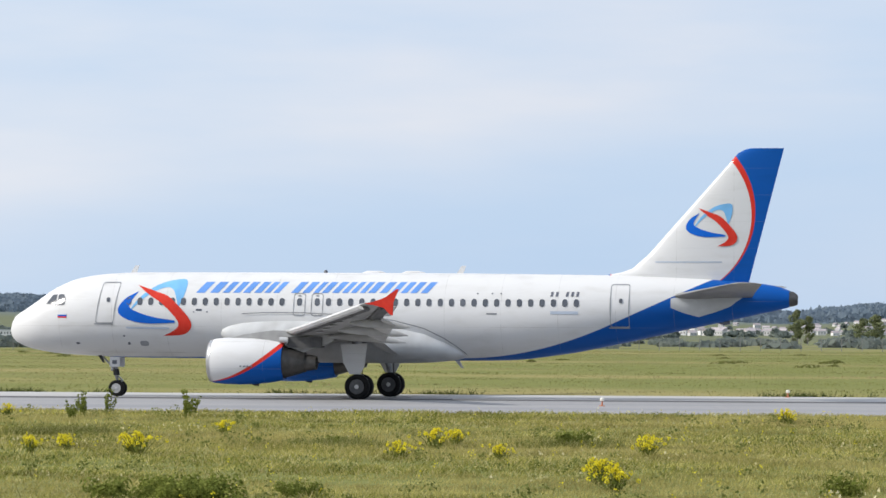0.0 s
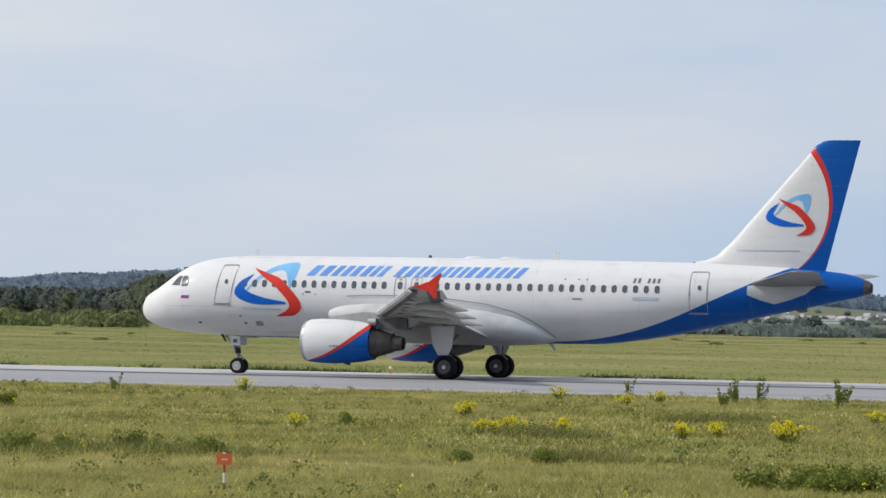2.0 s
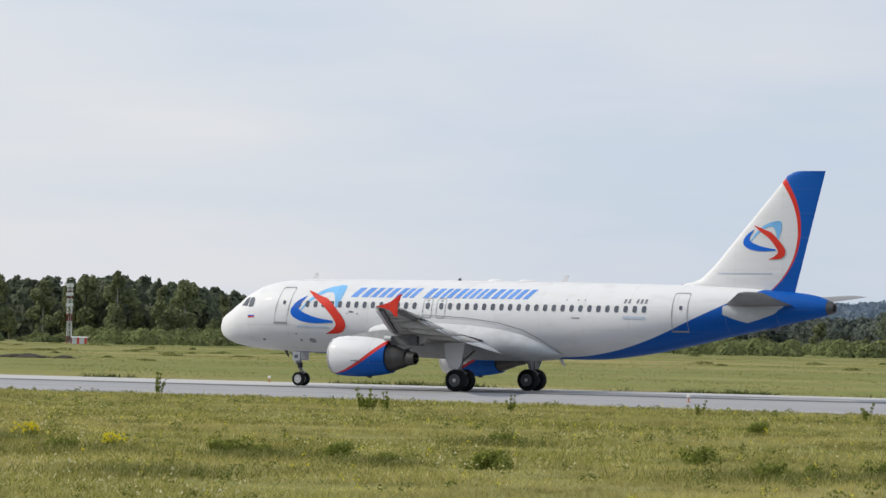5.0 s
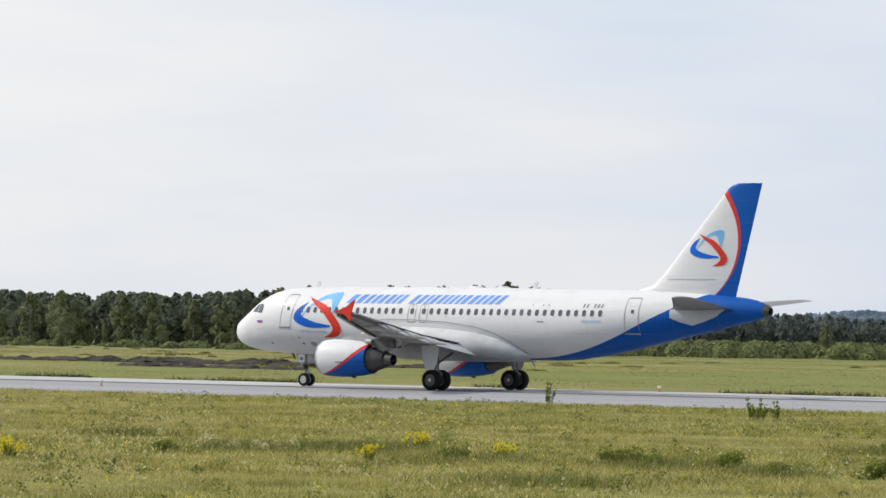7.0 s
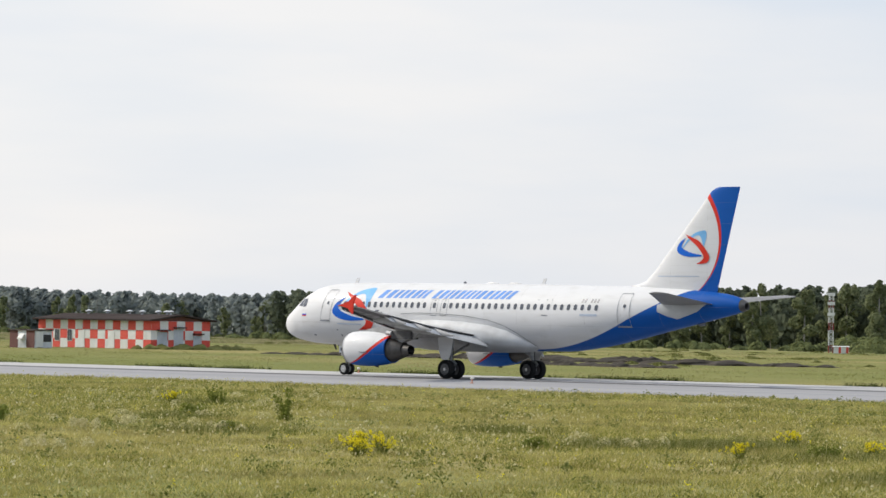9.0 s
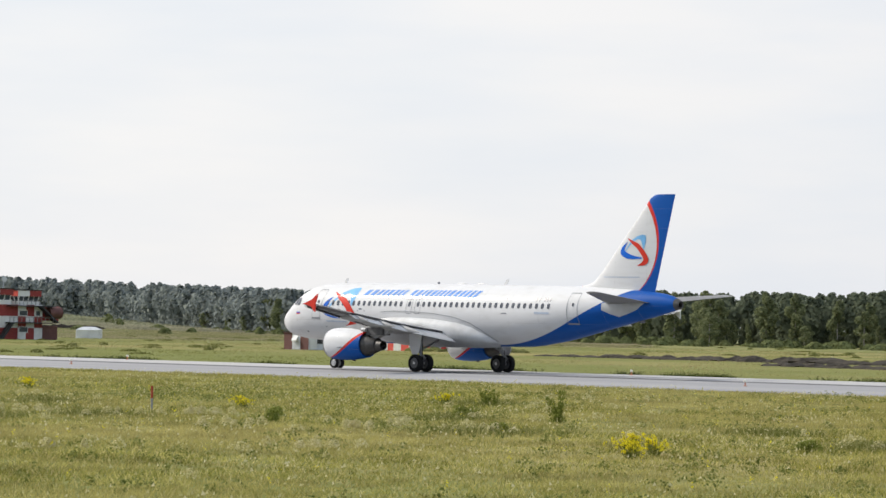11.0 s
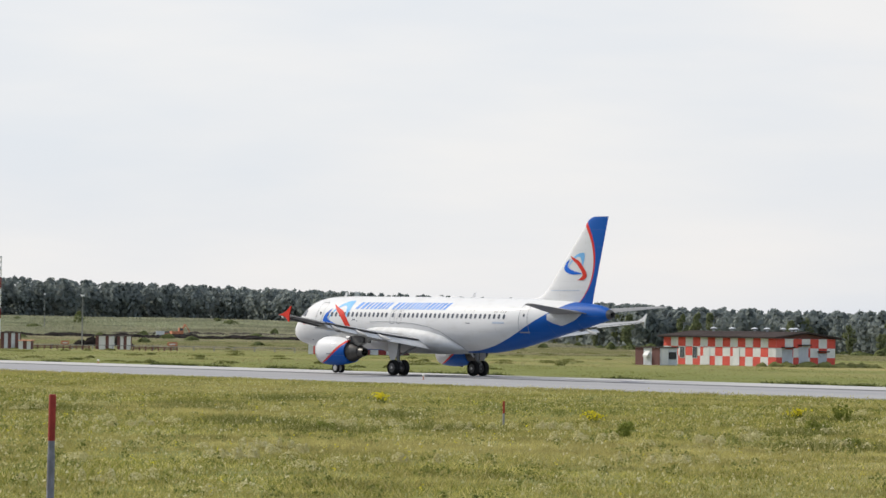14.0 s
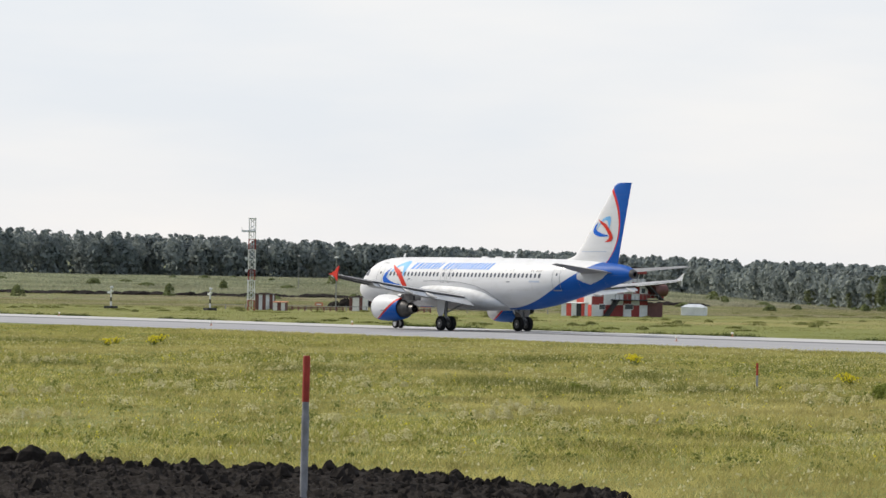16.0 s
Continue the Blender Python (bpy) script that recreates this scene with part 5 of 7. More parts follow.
def small_masts():
    x, y = polar(59.03, 512)
    e = new("wind_sensor")
    tagged(e, "white weather sensor pole on a dark base", "sensor")
    part("pole", Shape().tube((0, 0, 1.5), (0, 0, 2.7), 0.10, 0.08, 8), M_CHECK_WHITE, e)
    part("pole_band", Shape().tube((0, 0, 0.95), (0, 0, 1.5), 0.11, 0.11, 8), M_DARK, e, "dark band of the pole")
    part("pole_band", Shape().tube((0, 0, 0.3), (0, 0, 0.95), 0.13, 0.13, 8), M_CHECK_WHITE, e)
    part("base", Shape().box((-0.7, -0.7, 0), (0.7, 0.7, 0.35), 0.1), M_DARK, e)
    part("crossarm", Shape().prism([(-0.55, -0.1, 2.05), (-0.1, -0.1, 2.0), (0.35, -0.1, 2.3), (0.3, -0.1, 2.42), (-0.55, -0.1, 2.3)], (0, 0.2, 0)), M_CHECK_WHITE, e, "white tilted sensor housing")
    part("sensor_head", Shape().turn([(2.68, 0.05), (2.75, 0.22), (2.95, 0.22), (3.02, 0.05)], "z", (0.1, 0, 0), 10), M_PALEMETAL, e, smooth=True)
    e.matrix_world = pose(x, y, 0)
    for az, r in ((60.5, 520),):
        copy_thing(e, pose(*polar(az, r), 0, 0, 0, 20))
    x, y = polar(57.16, 545)
    e = new("lamp_post")
    tagged(e, "thin grey lamp post standing behind the runway", "lamp post")
    part("pole", Shape().tube((0, 0, 0), (0, 0, 7.6), 0.10, 0.06, 8), M_FENCE, e)
    part("lamp_head", Shape().box((-0.35, -0.15, 7.5), (0.35, 0.15, 7.75), 0.05), M_PALEMETAL, e)
    e.matrix_world = pose(x, y, 0)
    copy_thing(e, pose(*polar(57.72, 900), 3))
    for az, r, w in ((57.41, 600, 1.3), (55.82, 610, 1.6)):
        x, y = polar(az, r)
        e = new("taxiway_sign")
        tagged(e, "orange taxiway sign board on short legs", "sign")
        part("board", Shape().box((-w / 2, -0.08, 0.35), (w / 2, 0.08, 1.0), 0.02), M_DULLORANGE, e)
        for a in (-0.4, 0.4):
            part("leg", Shape().tube((a * w, 0, 0), (a * w, 0, 0.36), 0.04, 0.04, 6), M_FENCE, e)
        part("writing_bar", Shape().box((-w * 0.3, -0.095, 0.58), (w * 0.3, -0.082, 0.76)), M_CHECK_WHITE, e)
        e.matrix_world = pose(x, y, 0, 0, 0, az)


small_masts()


def excavator():
    x, y = polar(55.76, 880)
    e = new("excavator")
    tagged(e, "orange excavator working on heaps of soil", "excavator")
    g = float(ground_height(x, y))
    part("track", Shape().box((-2.4, -1.5, 0), (2.4, -0.9, 0.9), 0.2), M_DARK, e)
    part("track", Shape().box((-2.4, 0.9, 0), (2.4, 1.5, 0.9), 0.2), M_DARK, e)
    part("deck", Shape().box((-2.3, -1.4, 0.9), (2.2, 1.4, 1.9), 0.15), M_DULLORANGE, e)
    c = part("cab", Shape().box((0.5, -1.4, 1.9), (2.2, -0.2, 3.2), 0.12), M_DULLORANGE, e)
    part("cab_window", Shape().box((0.7, -1.44, 2.2), (2.0, -1.41, 3.0)), M_PANE, c)
    part("boom", Shape().prism([(1.6, 0.2, 1.8), (2.2, 0.2, 1.8), (3.6, 0.2, 4.4), (3.2, 0.2, 4.7)], (0, 0.5, 0)), M_DULLORANGE, e)
    part("dipper", Shape().prism([(3.2, 0.25, 4.7), (3.6, 0.25, 4.5), (5.4, 0.25, 1.6), (5.1, 0.25, 1.5)], (0, 0.4, 0)), M_DULLORANGE, e)
    part("bucket", Shape().prism([(5.0, -0.1, 1.6), (5.6, -0.1, 1.5), (5.7, -0.1, 0.9), (5.0, -0.1, 0.7)], (0, 1.1, 0)), M_DARK, e)
    e.matrix_world = pose(x, y, g, 0, 0, 75) @ Matrix.Diagonal((0.62, 0.62, 0.62, 1))
    x, y = polar(55.99, 865)
    e = new("site_trailer")
    tagged(e, "small white and orange site vehicle beside soil heaps", "vehicle")
    part("body", Shape().box((-1.6, -0.9, 0.5), (1.0, 0.9, 1.9), 0.15), M_CHECK_WHITE, e)
    part("bonnet", Shape().box((1.0, -0.9, 0.5), (2.2, 0.9, 1.3), 0.15), M_DULLORANGE, e)
    for a in (-1.0, 1.4):
        for b in (-0.95, 0.8):
            part("wheel", Shape().turn([(b, 0.42), (b + 0.2, 0.42)], "y", (a, 0, 0.42), 14), M_TYRE, e)
    e.matrix_world = pose(x, y, float(ground_height(x, y)), 0, 0, 55) @ Matrix.Diagonal((0.75, 0.75, 0.75, 1))


excavator()


def low_fence(az0, az1, q, height):
    """A low dark wooden fence between the huts, along a line of equal distance."""
    e = new("low_fence")
    tagged(e, "low dark wooden fence beside the striped huts", "fence")
    n = int((az1 - az0) / 0.09)
    ps = [polar(az0 + (az1 - az0) * i / n, q) for i in range(n + 1)]
    for x, y in ps:
        part("post", Shape().box((x - 0.07, y - 0.07, 0), (x + 0.07, y + 0.07, height)), M_BROWN, e)
    for (xa, ya), (xb, yb) in zip(ps[:-1], ps[1:]):
        for z in (0.45, 0.8):
            part("rail", Shape().tube((xa, ya, height * z), (xb, yb, height * z), 0.06, 0.06, 5), M_BROWN, e)


low_fence(55.75, 56.40, 540, 0.6)
low_fence(57.05, 58.0, 540, 0.6)


def edge_light():
    e = new("runway_light")
    tagged(e, "small white runway edge light on a short stem", "light", "runway edge lights")
    part("stem", Shape().tube((0, 0, 0), (0, 0, 0.22), 0.04, 0.035, 8).turn([(0, 0.13), (0.03, 0.12)], "z", (0, 0, 0), 12), M_DULLORANGE, e)
    part("lamp_glass", Shape().turn([(0.21, 0.06), (0.24, 0.10), (0.32, 0.10), (0.37, 0.05)], "z", (0, 0, 0), 14), M_LAMPGLASS, e, smooth=True)
    return e


light = edge_light()
light.matrix_world = pose(-22.7, 162.6, 0.02)
for k in range(1, 8):
    copy_thing(light, pose(-22.7 - 62.0 * k, 162.6, 0.02))
for k in range(8):
    copy_thing(light, pose(-17.0 - 54.0 * k, 187.0, 0.02))


def posts():
    e = new("marker_post")
    tagged(e, "grey marker post with a red top standing in dark soil", "post")
    x, y = -51.2 * 0.965, 32.5 * 0.965
    s = Shape().loft([[(0.062 * f * math.cos(a), 0.062 * f * math.sin(a), z) for a in (2 * math.pi * i / 20 for i in range(20))] for z, f in ((-0.1, 1), (1.35, 1), (1.56, 1))])
    part("lower_pole", s, M_POSTGREY, e, smooth=True)
    part("pole_sleeve", Shape().tube((0.004, 0, 0.2), (0.004, 0, 1.36), 0.070, 0.070, 20), M_POSTGREY, e, smooth=True)
    part("red_top", Shape().turn([(1.56, 0.066), (2.22, 0.066), (2.26, 0.058), (2.262, 0.01)], "z", (0, 0, 0), 20), M_POSTRED, e, smooth=True)
    e.matrix_world = pose(x, y, 0, 0, 0.8, 0) @ Matrix.Diagonal((0.84, 0.84, 1.0, 1))
    e = new("marker_stake")
    tagged(e, "thin stake with a red top in the grass", "post")
    part("lower_pole", Shape().tube((0, 0, 0), (0, 0, 0.42), 0.04, 0.04, 10), M_POSTGREY, e, smooth=True)
    part("red_top", Shape().tube((0, 0, 0.42), (0, 0, 0.86), 0.042, 0.042, 10), M_POSTRED, e, smooth=True)
    e.matrix_world = pose(-107.2, 87.2, 0)
    e = new("marker_sign")
    tagged(e, "orange number board on a red and white pole", "sign")
    for i in range(4):
        part("pole_band", Shape().tube((0, 0, 0.18 * i), (0, 0, 0.18 * i + 0.18), 0.022, 0.022, 10), M_CHECK_WHITE if i % 2 else M_POSTRED, e)
    b = part("board", Shape().box((-0.135, -0.045, 0.50), (0.135, -0.025, 0.70)), M_ORANGE, e)
    part("number_bar", Shape().box((-0.05, -0.052, 0.585), (0.06, -0.046, 0.612)), M_CHECK_WHITE, b)
    e.matrix_world = pose(-27.1, 63.1, 0, 0, 0, 22)


posts()


# ---- soil ----
def heaps(name, pts, label, material, seed):
    """A ridge of loose soil along a line of (x, y, half width, height), with clods on it."""
    r = np.random.default_rng(seed)
    s = Shape()
    for (xa, ya, wa, ha), (xb, yb, wb, hb) in zip(pts[:-1], pts[1:]):
        n = max(4, int(math.hypot(xb - xa, yb - ya) / (0.25 * (wa + wb))))
        for k in range(n):
            t = (k + r.random()) / n
            x, y, w, h = (p + (q - p) * t for p, q in ((xa, xb), (ya, yb), (wa, wb), (ha, hb)))
            x, y = x + r.normal() * w * 0.35, y + r.normal() * w * 0.35
            w, h = w * (0.5 + 0.6 * r.random()), h * (0.35 + 0.8 * r.random())
            rings = []
            for f, zz in ((1.0, -0.05), (0.86, 0.42), (0.55, 0.80), (0.18, 1.0)):
                rings.append([(x + w * f * math.cos(a) * (0.8 + 0.4 * r.random()), y + w * f * math.sin(a) * (0.8 + 0.4 * r.random()), float(ground_height(x, y)) + h * zz * (0.85 + 0.3 * r.random())) for a in (2 * math.pi * i / 9 for i in range(9))])
            s.loft(rings)
    return tagged(part(name, s, material), label, "soil", kind="stuff")


heaps("soil_ridge", [(-211, 284, 1.2, 0.2), (-222, 280, 2.4, 0.5), (-240, 281, 2.4, 0.6), (-256, 283, 1.8, 0.5), (-285, 286, 1.4, 0.25)], "low ridge of grey dug soil across the meadow", M_SOILDRY, 3)
heaps("soil_ridge", [(-203, 250, 1.2, 0.2), (-212, 252, 1.6, 0.35), (-228, 256, 1.2, 0.3)], "low ridge of grey dug soil across the meadow", M_SOILDRY, 4)
heaps("soil_heaps", [(*polar(56.6, 905), 3, 0.6), (*polar(55.9, 900), 4, 1.0), (*polar(55.3, 905), 3, 0.6), (*polar(53.4, 930), 2, 0.3)], "heaps of dark soil beside the excavator", M_SOILDRY, 5)
heaps("soil_heaps", [(*polar(57.1, 640), 1.5, 0.8), (*polar(56.8, 640), 2.2, 2.6), (*polar(56.5, 640), 1.2, 0.6)], "dark soil heap behind the striped huts", M_SOIL, 8)
heaps("soil_ridge", [(*polar(51.6 + 0.24 * i, 858 + 7 * math.sin(i * 1.9)), 2.6, 0.45 + 0.40 * abs(math.sin(i * 2.3))) for i in range(52)], "long low ridge of dark dug soil before the heath", M_SOIL, 9)
heaps("rubble", [(-321, 298.5, 0.8, 0.3), (-318.5, 303, 1.4, 0.7), (-317, 308, 1.2, 0.6), (-318, 314, 1.0, 0.5)], "grassy rubble beside the checkered building", M_TURF, 6)


def dug_field():
    """Freshly dug dark earth at the foot of the camera's bank, broken into clods."""
    r = np.random.default_rng(11)
    az = np.arange(50.0, 66.0, 0.055)
    rr = np.arange(48.0, 72.5, 0.13)
    A, Rr = np.meshgrid(az, rr)
    edge = np.interp(A, [50, 52.2, 53, 54.6, 56, 57, 59, 61, 70], [50, 56, 62.0, 64.0, 66.6, 67.6, 68.2, 69.0, 70.0]) + 0.5 * np.sin(A * 5.1) + 0.3 * np.sin(A * 13.7)
    X, Y = -np.sin(np.radians(A)) * Rr, np.cos(np.radians(A)) * Rr
    nz = np.array([noise.fractal(Vector((x * 3.1, y * 3.1, 0.3)), 0.55, 2.2, 6) for x, y in zip(X.ravel(), Y.ravel())]).reshape(X.shape)
    Z = 0.07 + 0.085 * nz + 0.045 * r.random(X.shape)
    Z = np.where(Rr > edge, -0.25, np.maximum(Z, 0.01))
    k = len(az)
    s = Shape()
    s.v = list(zip(X.ravel().tolist(), Y.ravel().tolist(), Z.ravel().tolist()))
    s.f = [(a * k + i, a * k + i + 1, (a + 1) * k + i + 1, (a + 1) * k + i) for a in range(len(rr) - 1) for i in range(k - 1)]
    tagged(part("dug_earth", s, M_SOIL, smooth=False), "freshly dug dark earth in clods", "soil", kind="structure")
    c = Shape()
    for _ in range(5200):
        a = r.uniform(51, 68)
        e = float(np.interp(a, [50, 52.2, 53, 54.6, 56, 57, 59, 61, 70], [50, 56, 62.0, 64.0, 66.6, 67.6, 68.2, 69.0, 70.0]))
        q = e - abs(r.normal()) * 6.0 + 0.4
        x, y = polar(a, q)
        w = r.choice([0.022, 0.04, 0.07, 0.13], p=[0.5, 0.34, 0.14, 0.02]) * r.uniform(0.6, 1.2)
        if q < 46:
            continue
        rings = []
        for f, zz in ((0.9, -0.3), (1.0, 0.5), (0.4, 1.2)):
            rings.append([(x + w * f * math.cos(b) * r.uniform(0.65, 1.35), y + w * f * math.sin(b) * r.uniform(0.65, 1.35), 0.08 + w * zz * r.uniform(0.75, 1.25)) for b in (2 * math.pi * i / 6 for i in range(6))])
        c.loft(rings)
    for a, q, w in ((61.6, 68.6, 0.34), (62.0, 68.9, 0.30), (61.3, 68.4, 0.24), (58.3, 67.0, 0.2), (57.9, 66.0, 0.22), (56.9, 65.0, 0.18), (56.1, 64.0, 0.16), (59.2, 67, 0.16)):
        x, y = polar(a, q)
        rings = []
        for f, zz in ((1.0, -0.2), (1.0, 0.25), (0.75, 0.7), (0.3, 0.95)):
            rings.append([(x + w * f * math.cos(b) * r.uniform(0.8, 1.2), y + w * f * math.sin(b) * r.uniform(0.8, 1.2), 0.06 + w * zz * r.uniform(0.85, 1.15)) for b in (2 * math.pi * i / 9 for i in range(9))])
        c.loft(rings)
    tagged(part("soil_clods", c, M_SOIL), "dark clods of dug earth", "soil", kind="stuff")


dug_field()


# ---- grass ----
def blades_object(name, base, height, width, lean, per, spread, material, label, seed):
    """A meadow of single blades: base (n, 2); every tuft gets `per` blades about it."""
    r = np.random.default_rng(seed)
    n = len(base)
    b = np.repeat(base, per, axis=0) + r.normal(size=(n * per, 2)) * np.repeat(spread, per)[:, None]
    h = np.repeat(height, per) * r.uniform(0.55, 1.15, n * per)
    w = np.repeat(width, per) * r.uniform(0.7, 1.3, n * per)
    a = r.uniform(0, np.pi, n * per)
    ln = r.normal(size=(n * per, 2)) * (h * lean)[:, None] + np.array([0.10, 0.02]) * h[:, None]
    z = ground_height(b[:, 0], b[:, 1])
    dx, dy = np.cos(a) * w / 2, np.sin(a) * w / 2
    v = np.empty((n * per, 3, 3))
    v[:, 0] = np.stack([b[:, 0] - dx, b[:, 1] - dy, z - 0.02], 1)
    v[:, 1] = np.stack([b[:, 0] + dx, b[:, 1] + dy, z - 0.02], 1)
    v[:, 2] = np.stack([b[:, 0] + ln[:, 0], b[:, 1] + ln[:, 1], z + h], 1)
    k = n * per
    me = bpy.data.meshes.new(name)
    me.vertices.add(3 * k)
    me.vertices.foreach_set("co", v.ravel())
    me.loops.add(3 * k)
    me.loops.foreach_set("vertex_index", np.arange(3 * k, dtype=np.int32))
    me.polygons.add(k)
    me.polygons.foreach_set("loop_start", np.arange(0, 3 * k, 3, dtype=np.int32))
    me.update(calc_edges=True)
    me.materials.append(material)
    return tagged(new(name, me), label, "grass", kind="stuff")


def noise2(x, y, s, seed=0.0):
    return (np.sin(x * s + seed) * np.cos(y * s * 1.7 - seed) + 0.6 * np.sin(x * s * 2.3 + y * s * 1.9 + 2 * seed) + 0.4 * np.cos(x * s * 4.7 - y * s * 3.9 + seed)) / 2.0


def sector(n, az0, az1, r0, r1, seed):
    r = np.random.default_rng(seed)
    a = np.radians(r.uniform(az0, az1, n))
    q = np.sqrt(r.uniform(r0 * r0, r1 * r1, n))
    return np.stack([-np.sin(a) * q, np.cos(a) * q], 1)


def leaf_mass(name, spots, per, leaf, material, label, category, seed, form="column"):
    """Many plants in one mesh of leaf clumps that face outwards. spots: (x, y, z, height, width); form: column, wood (leaves crowded in the upper half) or dome."""
    r = np.random.default_rng(seed)
    sp = np.array(spots)
    n = len(sp) * per
    t = np.repeat(sp, per, axis=0)
    u = r.uniform(-0.02, 1.0, n)
    if form == "wood":
        u = np.where(r.random(n) < 0.55, r.uniform(0.42, 1.0, n), u)
    a = r.uniform(0, 2 * np.pi, n)
    if form == "dome":
        prof = np.sqrt(np.clip(1 - u * u, 0.0, 1))
        q = t[:, 4] / 2 * prof * r.uniform(0.8, 1.0, n) * (0.85 + 0.25 * np.sin(3 * a + t[:, 0]))
        up = 0.25 + 1.1 * u
    else:
        prof = np.clip((1 - u) * 3.4, 0.10, 1) ** 0.6 * (0.80 + 0.2 * np.sin(np.pi * np.clip(u, 0, 1)))
        if form == "wood":
            prof = prof * np.where(u < 0.42, 0.8, 1.0)
        q = t[:, 4] / 2 * prof * np.sqrt(r.uniform(0.6, 1, n)) * (0.8 + 0.3 * np.sin(3 * a + 9 * u + t[:, 0]))
        up = np.clip(2.2 * u - 0.9, 0.1, 1.4)
    c = np.stack([t[:, 0] + q * np.cos(a), t[:, 1] + q * np.sin(a), t[:, 2] + t[:, 3] * u], 1)
    face = np.stack([np.cos(a), np.sin(a), up], 1) + r.normal(size=(n, 3)) * (0.32 if form == "dome" else 0.6)
    d = np.cross(face, r.normal(size=(n, 3)))
    d /= np.linalg.norm(d, axis=1)[:, None]
    w = np.cross(face, d)
    w /= np.linalg.norm(w, axis=1)[:, None]
    z = (leaf * r.uniform(0.6, 1.4, n))[:, None]
    v = np.stack([c - d * z * 0.5, c + w * z * 0.42, c + d * z * 0.55, c - w * z * 0.42], 1)
    me = bpy.data.meshes.new(name)
    me.from_pydata(v.reshape(-1, 3).tolist(), [], np.arange(4 * n).reshape(-1, 4).tolist())
    me.materials.append(material)
    return tagged(new(name, me), label, category, kind="stuff")


def meadow():
    edge_az, edge_r = [50, 52.2, 53, 54.6, 56, 57, 59, 61, 70], [50, 56, 62.0, 64.0, 66.6, 67.6, 68.2, 69.0, 70.0]
    rs = np.random.default_rng(21)
    ang, rad = np.radians(rs.uniform(1.5, 64, 260000)), rs.uniform(54, 300, 260000)
    p = np.stack([-np.sin(ang) * rad, np.cos(ang) * rad], 1)
    p = p[(p[:, 1] < NEAR_EDGE + 0.4)]
    az, q = np.degrees(np.arctan2(-p[:, 0], p[:, 1])), np.hypot(p[:, 0], p[:, 1])
    p = p[(q > np.where(az > 50, np.interp(az, edge_az, edge_r), 0)) & (az < 64)]
    nz = noise2(p[:, 0], p[:, 1], 0.35, 1.3) + 0.6 * noise2(p[:, 0], p[:, 1], 0.09, 0.4)
    h = np.clip(0.13 + 0.075 * nz, 0.05, 0.32)
    blades_object("meadow_grass", p, h, np.interp(np.hypot(p[:, 0], p[:, 1]), [60, 110, 160], [0.026, 0.036, 0.046]), 0.85, 6, np.interp(np.hypot(p[:, 0], p[:, 1]), [60, 160], [0.12, 0.2]), M_GRASS, "tall dry green meadow grass before the runway", 22)
    # pale seed heads in drifts
    s = sector(45000, 1.5, 64, 52, 230, 23)
    s = s[(s[:, 1] < NEAR_EDGE - 1)]
    az, q = np.degrees(np.arctan2(-s[:, 0], s[:, 1])), np.hypot(s[:, 0], s[:, 1])
    keep = (noise2(s[:, 0], s[:, 1], 0.23, 2.2) + 0.55 * smoothstep(az, 30, 50) > 0.42) & (q > np.where(az > 50, np.interp(az, edge_az, edge_r), 0))
    s = s[keep]
    r = np.random.default_rng(24)
    lift = r.uniform(0.10, 0.26, len(s))
    k = len(s)
    v = np.empty((k, 3, 3))
    a = r.uniform(0, np.pi, k)
    w = r.uniform(0.02, 0.05, k)
    v[:, 0] = np.stack([s[:, 0] - np.cos(a) * w, s[:, 1] - np.sin(a) * w, lift], 1)
    v[:, 1] = np.stack([s[:, 0] + np.cos(a) * w, s[:, 1] + np.sin(a) * w, lift + 0.01], 1)
    v[:, 2] = np.stack([s[:, 0] + r.normal(size=k) * 0.02, s[:, 1], lift + r.uniform(0.04, 0.09, k)], 1)
    me = bpy.data.meshes.new("seed_heads")
    me.from_pydata(v.reshape(-1, 3).tolist(), [], np.arange(3 * k).reshape(-1, 3).tolist())
    me.materials.append(M_SEED)
    tagged(new("seed_heads", me), "pale seed heads and small white flowers over the grass", "grass", kind="stuff")
    # beyond the runway
    f = sector(130000, 1.5, 63, 188, 590, 25)
    f = f[f[:, 1] > FAR_EDGE + 0.2]
    nz = noise2(f[:, 0], f[:, 1], 0.12, 0.7)
    blades_object("far_meadow_grass", f, np.clip(0.055 + 0.06 * nz, 0.02, 0.2), np.full(len(f), 0.085), 0.8, 3, np.full(len(f), 0.45), M_FARGRASS, "dry green meadow grass beyond the runway", 26)
    f = sector(52000, 43.5, 64, 585, 875, 35)
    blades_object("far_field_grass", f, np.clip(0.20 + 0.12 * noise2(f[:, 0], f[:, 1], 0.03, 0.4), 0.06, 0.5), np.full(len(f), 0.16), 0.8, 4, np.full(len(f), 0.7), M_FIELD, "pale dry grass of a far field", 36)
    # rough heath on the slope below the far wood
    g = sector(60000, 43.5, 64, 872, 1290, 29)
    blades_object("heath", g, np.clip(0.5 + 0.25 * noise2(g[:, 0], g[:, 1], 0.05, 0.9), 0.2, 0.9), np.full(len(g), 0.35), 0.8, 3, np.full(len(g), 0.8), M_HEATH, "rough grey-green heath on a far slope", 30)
    # low dark clumps over the far meadow
    r = np.random.default_rng(31)
    c = np.concatenate([sector(170, 2, 64, 330, 560, 32), sector(420, 33, 63, 330, 830, 33)])
    c = c[(c[:, 1] > FAR_EDGE + 8) & ((c[:, 1] < 299) | (c[:, 1] > 312) | (c[:, 0] > -318))]
    c = c[noise2(c[:, 0], c[:, 1], 0.021, 0.5) > -0.1]
